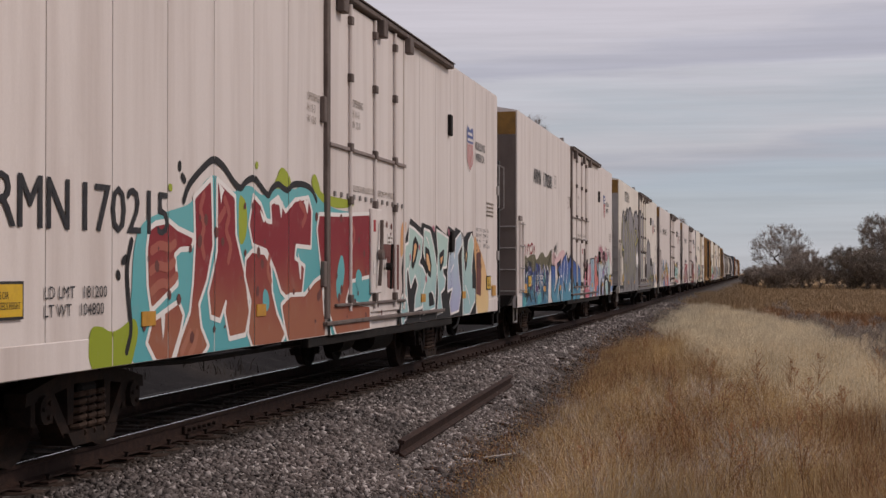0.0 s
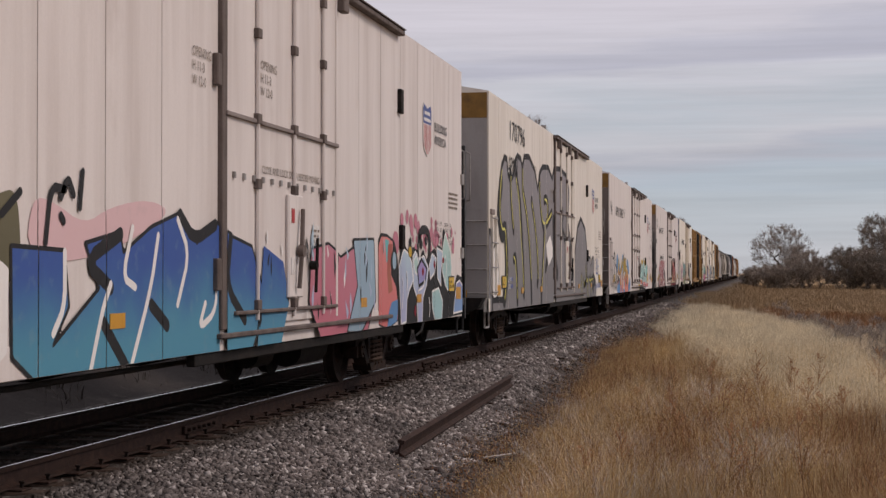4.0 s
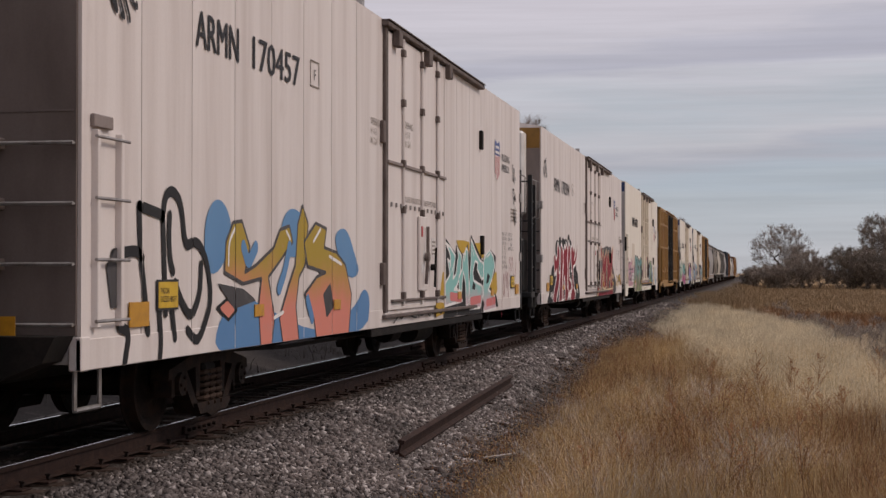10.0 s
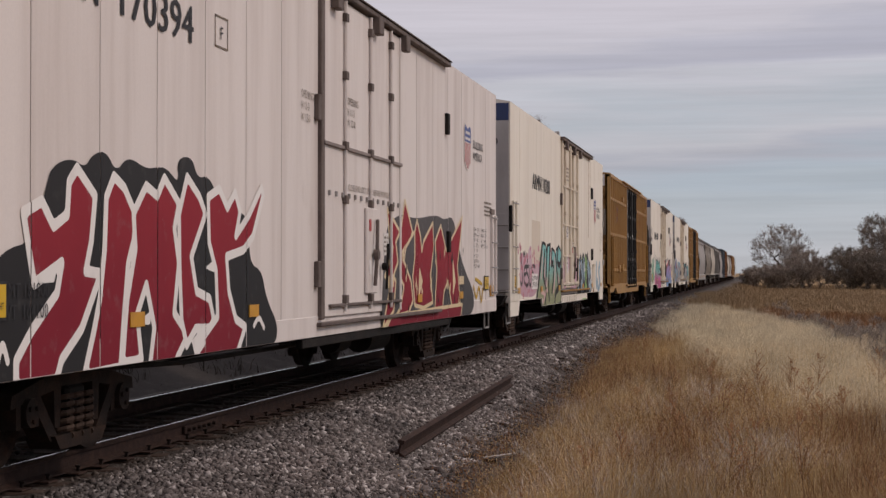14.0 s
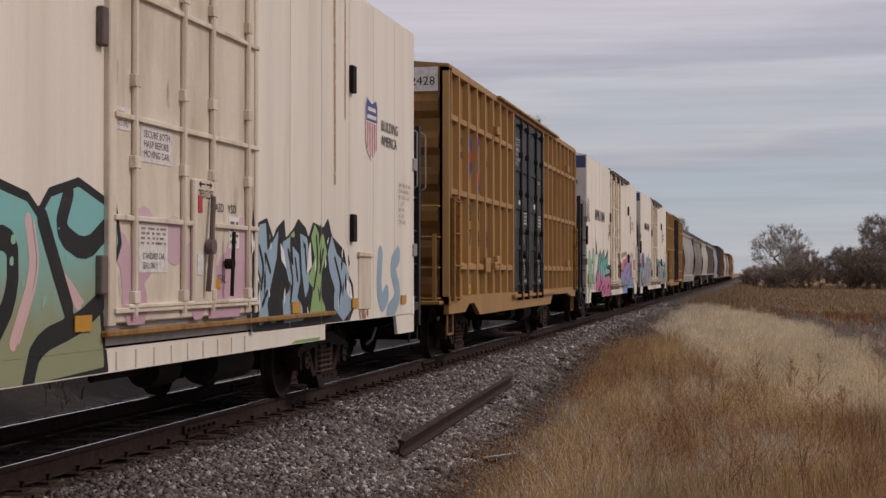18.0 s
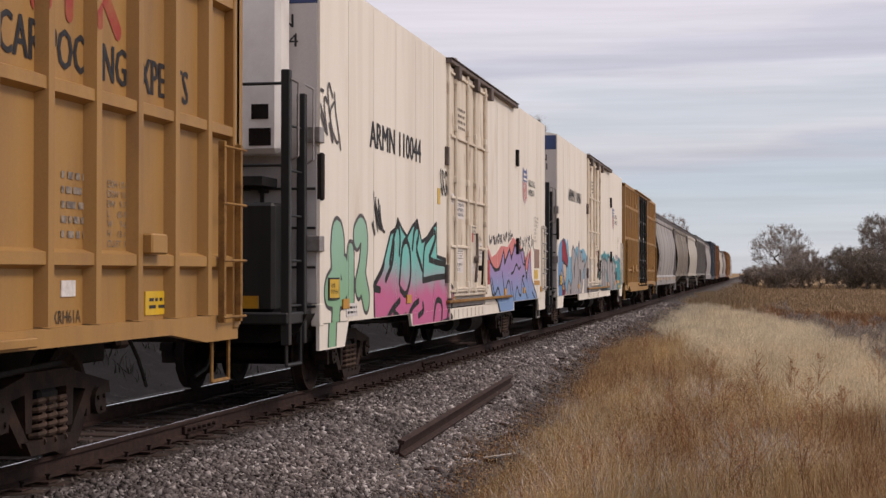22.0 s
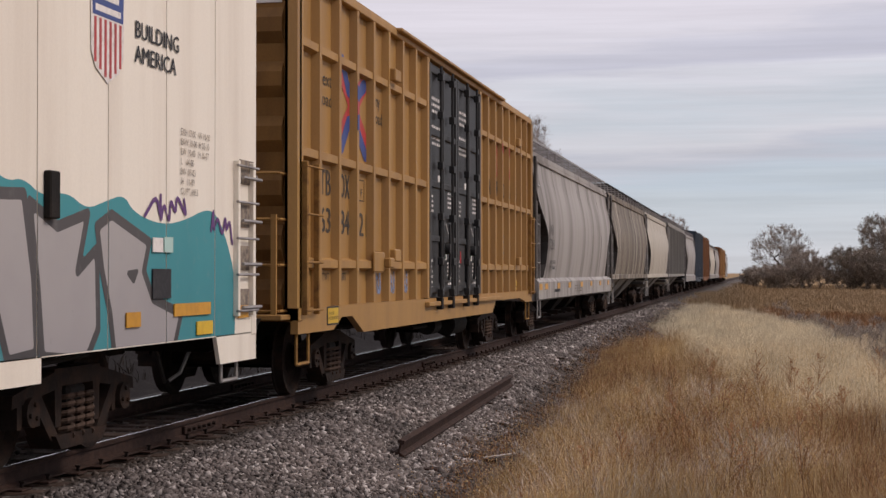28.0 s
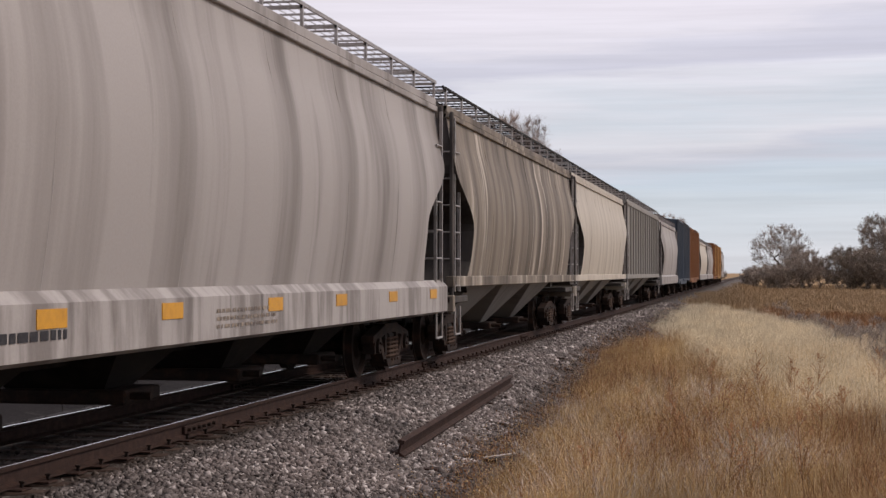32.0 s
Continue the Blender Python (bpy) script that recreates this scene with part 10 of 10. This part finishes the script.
def woody(name, x, y, z, height, width, seed, twig_mat, leaf_mat, label, category, group, nodes=600, twigs=7, twig=0.5, twig_r=0.02, leaves=0, leaf=0.08, base=0.28, trunk_r=0.2, stems=1):
    """A tree or shrub that fills an uneven crown: each new twig joins the nearest older wood; trunk and limbs thicken with what they carry."""
    rng = np.random.default_rng(seed)
    thing = tagged(new(name), label, category, group)
    thing.matrix_basis = pose(x, y, z)
    pos, parent, run_len = [], [], []
    for k in range(stems):
        off = rng.normal(0, 0.12 * width if stems > 1 else 0.0, 2)
        lean = rng.uniform(-0.05, 0.05, 2) * height
        for m in range(5):
            f = m / 4
            pos.append((off[0] + lean[0] * f, off[1] + lean[1] * f, -0.15 + f * (base * height + 0.15)))
            parent.append(len(pos) - 2 if m else -1)
            run_len.append(f * base * height)
    first = len(pos)
    goal = []
    lo = base * 0.8
    while len(goal) < nodes:
        c = rng.uniform(-1, 1, 3)
        if c @ c > 1 or (stems > 1 and c[2] < -0.75):
            continue
        q = c * np.array((width / 2, width / 2, height * (1 - lo) / 2)) + np.array((0, 0, height * (1 + lo) / 2))
        if noise.noise(Vector((q[0] / (width * 0.28), q[1] / (width * 0.28), q[2] / (width * 0.28) + seed * 3.7))) < -0.12 + 0.5 * (np.sqrt(c @ c) - 0.7):
            continue
        goal.append(q)
    goal.sort(key=lambda q: np.linalg.norm(q - np.array((0, 0, base * height))))
    pts = np.zeros((first + nodes, 3))
    pts[:first] = pos
    cost = np.zeros(first + nodes)
    cost[:first] = run_len
    n = first
    for q in goal:
        d = np.linalg.norm(pts[:n] - q, axis=1)
        k = int(np.argmin(d + 0.3 * cost[:n] + 0.6 * np.maximum(0, pts[:n, 2] - q[2])))
        pts[n], cost[n] = q, cost[k] + d[k]
        parent.append(k)
        n += 1
    load = np.ones(n)
    for k in range(n - 1, -1, -1):
        if parent[k] >= 0:
            load[parent[k]] += load[k]
    par = np.array(parent)
    rad = np.maximum(twig_r, trunk_r * (load / (n / stems)) ** 0.55)
    own = par >= 0
    a, b = pts[np.where(own, par, 0)], pts[:n]
    ra = np.minimum(rad[np.where(own, par, 0)], rad * 1.6)
    is_trunk = own & (np.arange(n) < first)
    is_limb = own & ~is_trunk & (rad > max(twig_r * 1.8, 0.22 * trunk_r))
    rest = own & ~is_trunk & ~is_limb
    part("trunk", raw_mesh("trunk", *rods(a[is_trunk], b[is_trunk], ra[is_trunk], rad[is_trunk], 7), BARK, True), BARK, thing)
    if is_limb.any():
        part("limbs", raw_mesh("limbs", *rods(a[is_limb], b[is_limb], ra[is_limb], rad[is_limb], 5), BARK, True), BARK, thing)
    src = np.repeat(np.nonzero(own & ~is_trunk)[0], twigs)
    f = rng.uniform(0, 1, len(src))[:, None]
    root = a[src] * f + b[src] * (1 - f)
    out = root - np.array((0, 0, height * 0.45))
    out /= np.linalg.norm(out, axis=1)[:, None] + 1e-9
    d = rng.normal(0, 0.6, (len(src), 3)) + out * 0.7 + np.array((0, 0, 0.35))
    d /= np.linalg.norm(d, axis=1)[:, None]
    tip = root + d * (twig * rng.uniform(0.4, 1.3, len(src)))[:, None]
    v, t = rods(np.concatenate((a[rest], root)), np.concatenate((b[rest], tip)), np.concatenate((ra[rest], np.full(len(src), twig_r))), np.concatenate((rad[rest], np.full(len(src), twig_r * 0.4))), 3)
    part("crown", raw_mesh("crown", v, t, twig_mat), twig_mat, thing, "crown of fine bare twigs")
    if leaves:
        k = np.repeat(np.arange(len(src)), leaves)
        c = root[k] + (tip - root)[k] * rng.uniform(0.2, 1.1, len(k))[:, None] + rng.normal(0, leaf, (len(k), 3))
        u = rng.normal(0, 1, (len(k), 3))
        u /= np.linalg.norm(u, axis=1)[:, None]
        w = np.cross(u, rng.normal(0, 1, (len(k), 3)))
        w /= np.linalg.norm(w, axis=1)[:, None]
        v = np.stack((c - u * leaf, c + w * leaf * 0.6, c + u * leaf, c - w * leaf * 0.6), 1).reshape(-1, 3)
        t = ((np.arange(len(k)) * 4)[:, None, None] + np.array([[0, 1, 2], [0, 2, 3]])).reshape(-1, 3)
        tagged(part("leaves", raw_mesh("leaves", v, t, leaf_mat), leaf_mat, thing, "sparse dry leaves"), kind="stuff")
    return thing


def far_z(x, y):
    return ground_z(x, y)


FIELD_TREES, FIELD_SHRUBS = "trees beyond the field", "shrubs beyond the field"
woody("tree", 4.0, 276, far_z(4, 276), 10.8, 10.2, 22, TWIG, LEAF_DRY, "leafless spreading tree with a grey-brown crown", "tree", FIELD_TREES, 850, 8, 0.8, 0.014, base=0.26, trunk_r=0.22)
for k, (sx, sy, sh) in enumerate(((-0.8, 270, 3.6), (1.2, 266, 4.6), (3.4, 264, 4.2), (5.4, 266, 5.0), (7.4, 268, 6.2), (9.0, 270, 5.4), (7.6, 276, 7.8))):
    woody("shrub", sx, sy, far_z(sx, sy) - 0.3, sh, sh * 1.15, 30 + k, TWIG, LEAF_DRY, "dense grey-brown leafless thicket shrub", "shrub", FIELD_SHRUBS, 260, 14, 0.6, 0.018, 1, 0.07, 0.1, 0.06, 6)
woody("tree", 18.8, 262, far_z(18, 262), 11.8, 7.5, 26, TWIG, LEAF_DARK, "tall olive-brown tree with a ragged crown", "tree", FIELD_TREES, 600, 12, 0.7, 0.018, 1, 0.08, 0.4, 0.24)
woody("tree", 24.5, 268, far_z(24, 268), 12.4, 8.5, 29, TWIG, LEAF_DARK, "tall olive-brown tree with a ragged crown", "tree", FIELD_TREES, 600, 12, 0.7, 0.018, 1, 0.08, 0.35, 0.24)
for k, (sx, sy, sh) in enumerate(((13.6, 262, 7.2), (14.9, 258, 6.6), (16.8, 256, 7.0), (19.4, 255, 6.6), (22.2, 257, 7.0), (25.2, 258, 7.4), (28.5, 260, 7.8))):
    woody("shrub", sx, sy, far_z(sx, sy) - 0.3, sh, sh * 1.1, 50 + k, TWIG, LEAF_DARK, "dense dark olive-brown thicket shrub", "shrub", FIELD_SHRUBS, 320, 14, 0.65, 0.018, 2, 0.10, 0.08, 0.07, 7)
woody("tree", -14.3, 94, 0.2, 10.85, 6.2, 42, TWIG_PALE, LEAF_DRY, "bare pinkish-grey tree behind the train", "tree", "trees behind the train", 900, 16, 0.5, 0.009, base=0.3, trunk_r=0.16)
woody("tree", -12.2, 232, -0.2, 10.4, 5.5, 43, TWIG_PALE, LEAF_DRY, "bare pinkish-grey tree behind the train", "tree", "trees behind the train", 450, 10, 0.6, 0.016, base=0.3, trunk_r=0.16)
woody("tree", -15.5, 226, -0.2, 8.8, 5.0, 47, TWIG_PALE, LEAF_DRY, "bare pinkish-grey tree behind the train", "tree", "trees behind the train", 400, 10, 0.6, 0.016, base=0.3, trunk_r=0.15)
sr = random.Random(77)
for k in range(9):
    sy = sr.uniform(560, 760)
    sx = -22 + k * 2.3 + sr.uniform(-0.8, 0.8)
    sh = sr.uniform(2.0, 4.2)
    woody("shrub", sx if abs(sx - TRACK_X) > 4 else sx + 8, sy, far_z(sx, sy) - 0.1, sh, sh * 1.3, 80 + k, TWIG, LEAF_DRY, "small grey-brown bush far down the line", "shrub", "bushes far down the line", 90, 10, 0.6, 0.03, 1, 0.14, 0.1, 0.06, 5)
for k in range(30):
    sy = sr.uniform(40, 84)
    sx = sr.uniform(bank_edge(sy) + 0.5, right_limit(sy) + 0.6)
    sh = sr.uniform(0.45, 0.95)
    woody("sagebrush", sx, sy, far_z(sx, sy), sh, sh * 1.9, 120 + k, BRUSH_GREY, BRUSH_GREY, "low grey dry sagebrush", "shrub", "sagebrush in the hollow", 70, 9, 0.14, 0.005, 1, 0.02, 0.08, 0.012, 6)


# ---- things beside the track ----
def scrap_rail():
    a, b = Vector((-3.76, 16.75, bed_z(-3.76) + 0.13)), Vector((-4.02, 26.3, bed_z(-4.02) + 0.13))
    d = b - a
    prof = [(u, w + 0.085) for u, w in RAIL_PROF]
    g = Geo().prism(prof, "y", 0.0, d.length)
    ob = new("scrap_rail", g.mesh("scrap_rail", RAIL_RUST))
    ob.matrix_basis = Matrix.Translation(a) @ d.to_track_quat("Y", "Z").to_matrix().to_4x4() @ pose(0, 0, 0, 0, 14, 0)
    return tagged(ob, "rusty length of old rail lying on the ballast", "rail")


scrap_rail()
tagged(new("tie_plate", Geo().box(-3.9, 16.45, -0.56, -3.62, 16.75, -0.51, 0.008).box(-3.52, 16.5, -0.58, -3.3, 16.62, -0.54, 0.008).mesh("tie_plate", RAIL_RUST)), "rusty steel tie plate by the old rail", "tie plate")
tagged(new("tie_plate", Geo().box(-3.02, 17.6, -0.66, -2.85, 17.85, -0.55, 0.01).mesh("tie_plate", GRIME)), "dark steel tie plate in the gravel", "tie plate")
tagged(new("steel_rod", Geo().rod((-2.98, 17.5, -0.53), (-2.66, 17.72, -0.50), 0.012, 8).mesh("steel_rod", GALV)), "short bright steel rod on the gravel", "rod")
tagged(new("tie_chunk", Geo().prism([(-2.55, 17.0), (-2.35, 17.05), (-2.33, 17.3), (-2.5, 17.38)], "z", -0.70, -0.56).mesh("tie_chunk", TIE)), "broken chunk of dark wooden tie", "wood")
for k in range(9):
    sy = sr.uniform(14, 34)
    sx = sr.uniform(-4.7, grass_edge(sy) - 0.2)
    ln, an = sr.uniform(0.15, 0.5), sr.uniform(0, math.pi)
    zz = bed_z(sx) + 0.03
    g = Geo().rod((-math.cos(an) * ln / 2, -math.sin(an) * ln / 2, 0), (math.cos(an) * ln / 2, math.sin(an) * ln / 2, 0.015), 0.014, 6, 0.008)
    ob = new("wood_splinter", g.mesh("wood_splinter", TIE))
    ob.matrix_basis = pose(sx, sy, zz)
    tagged(ob, "dark splinter of tie wood on the gravel", "wood", "splinters on the ballast")


# ---- broken stone of the ballast ----
def stones():
    rng = np.random.default_rng(3)
    octa = np.array([(1, 0, 0), (-1, 0, 0), (0, 1, 0), (0, -1, 0), (0, 0, 1), (0, 0, -1)], dtype=float)
    tri = np.array([(0, 2, 4), (2, 1, 4), (1, 3, 4), (3, 0, 4), (2, 0, 5), (1, 2, 5), (3, 1, 5), (0, 3, 5)])
    spots = []
    for y0, y1, n, s0, s1, x0, x1 in ((9, 15, 26000, 0.013, 0.034, -5.45, -1.9), (15, 24, 32000, 0.015, 0.038, -5.45, -2.1), (24, 42, 26000, 0.019, 0.044, -5.45, -2.9), (42, 90, 14000, 0.028, 0.058, -5.4, -3.6),
                                      (9, 40, 5500, 0.02, 0.04, -8.2, -5.3)):
        x, y = rng.uniform(x0, x1, n), y0 * (y1 / y0) ** rng.uniform(0, 1, n)
        s = rng.uniform(s0, s1, n) * rng.choice((0.8, 1.0, 1.0, 1.25), n)
        spots += [(a, b, c) for a, b, c in zip(x, y, s) if a < grass_edge(b) + 0.35 and min(abs(a - TRACK_X - GAUGE_HALF), abs(a - TRACK_X + GAUGE_HALF)) > 0.1]
    p = np.array(spots)
    n = len(p)
    z = np.array([bed_z(x) + 0.025 * soft_noise(x, y, 0.5) - max(0.0, x + 3.0) * 0.25 for x, y, _ in spots])
    q = rng.normal(size=(n, 4))
    q /= np.linalg.norm(q, axis=1)[:, None]
    w, a, b, c = q.T
    rot = np.stack((np.stack((1 - 2 * (b * b + c * c), 2 * (a * b - c * w), 2 * (a * c + b * w)), 1), np.stack((2 * (a * b + c * w), 1 - 2 * (a * a + c * c), 2 * (b * c - a * w)), 1),
                    np.stack((2 * (a * c - b * w), 2 * (b * c + a * w), 1 - 2 * (a * a + b * b)), 1)), 1)
    shape = octa[None] * rng.uniform(0.7, 1.35, (n, 6, 1)) * rng.uniform(0.65, 1.25, (n, 1, 3)) + rng.uniform(-0.3, 0.3, (n, 6, 3))
    v = np.einsum("nij,nkj->nki", rot, shape) * p[:, 2][:, None, None]
    v[:, :, 2] *= 0.85
    v += np.stack((p[:, 0], p[:, 1], z + p[:, 2] * 0.3), 1)[:, None]
    f = (np.arange(n) * 6)[:, None, None] + tri
    oily = np.array([x < -5.30 + 0.22 * soft_noise(x, y, 0.8, 31.0) or x > grass_edge(y) - 0.55 + 0.5 * soft_noise(x, y, 0.9, 33.0) for x, y, _ in spots])
    for pick, stone, label in ((~oily, STONE_MIX, "loose grey broken ballast stones"), (oily, STONE_OILY, "dark soiled stones at the edges of the ballast")):
        own, m = v[pick], int(pick.sum())
        tagged(new("ballast_stones", raw_mesh("ballast_stones", own.reshape(-1, 3), f[:m].reshape(-1, 3), stone)), label, "stones", kind="stuff")


STONE_MIX = island_tones("mixed_ballast_stone", ((0.022, 0.017, 0.016), (0.108, 0.087, 0.081), (0.048, 0.037, 0.034), (0.19, 0.161, 0.153), (0.068, 0.053, 0.05), (0.43, 0.39, 0.375)), 0.75)
STONE_OILY = island_tones("oil-stained_ballast_stone", ((0.022, 0.015, 0.013), (0.068, 0.05, 0.043), (0.036, 0.026, 0.022), (0.115, 0.091, 0.081)), 0.8)
stones()


# ---- ties, plates and spikes, piece by piece ----
TIE_MESH = Geo().box(-1.3, -0.115, -0.178, 1.3, 0.115, 0.0, 0.012).mesh("tie", TIE)
PLATE_MESH = Geo().box(-0.17, -0.09, 0.0, 0.17, 0.09, 0.016, 0.003).mesh("tie_plate", RAIL_RUST)
SPIKE_MESH = Geo().box(-0.012, -0.012, 0.0, 0.012, 0.012, 0.045).box(-0.022, -0.016, 0.045, 0.022, 0.016, 0.06).mesh("spike", RUST)
tie_rng = random.Random(8)
for k in range(150):
    ty = 9.0 + k * 0.535 + tie_rng.uniform(-0.05, 0.05)
    tie = part("tie", TIE_MESH, TIE, track, "", pose(TRACK_X + tie_rng.uniform(-0.04, 0.06), ty, -0.192 + tie_rng.uniform(-0.012, 0.004), 0, 0, tie_rng.uniform(-1.5, 1.5)))
    if k < 90:
        part("tie_plate", PLATE_MESH, RAIL_RUST, track, "", pose(TRACK_X + GAUGE_HALF, ty, -0.187))
        for dx, dy in ((0.1, 0.05), (-0.1, -0.05)):
            part("spike", SPIKE_MESH, RUST, track, "", pose(TRACK_X + GAUGE_HALF + dx, ty + dy, -0.18, tie_rng.uniform(-8, 8), tie_rng.uniform(-8, 8), 0))


# ---- the train's run ----
def run(t):
    """Metres covered by the train at t seconds."""
    return 7.303 * t + 0.00424 * ((t - 16.0) ** 2 - 256.0)


def motions():
    for car, y in cars:
        walk(car, [(t, pose(TRACK_X, y - run(t), 0)) for t in range(0, 33, 2)])
    for w, k in axles:
        turn0 = random.Random(w.name).uniform(0, 360)
        rows = []
        for i in range(0, 961, 2):
            t = i / 30.0
            rows.append((t, pose(0, k, WHEEL_R, turn0 + math.degrees(run(t) / WHEEL_R))))
        walk(w, rows)


motions()
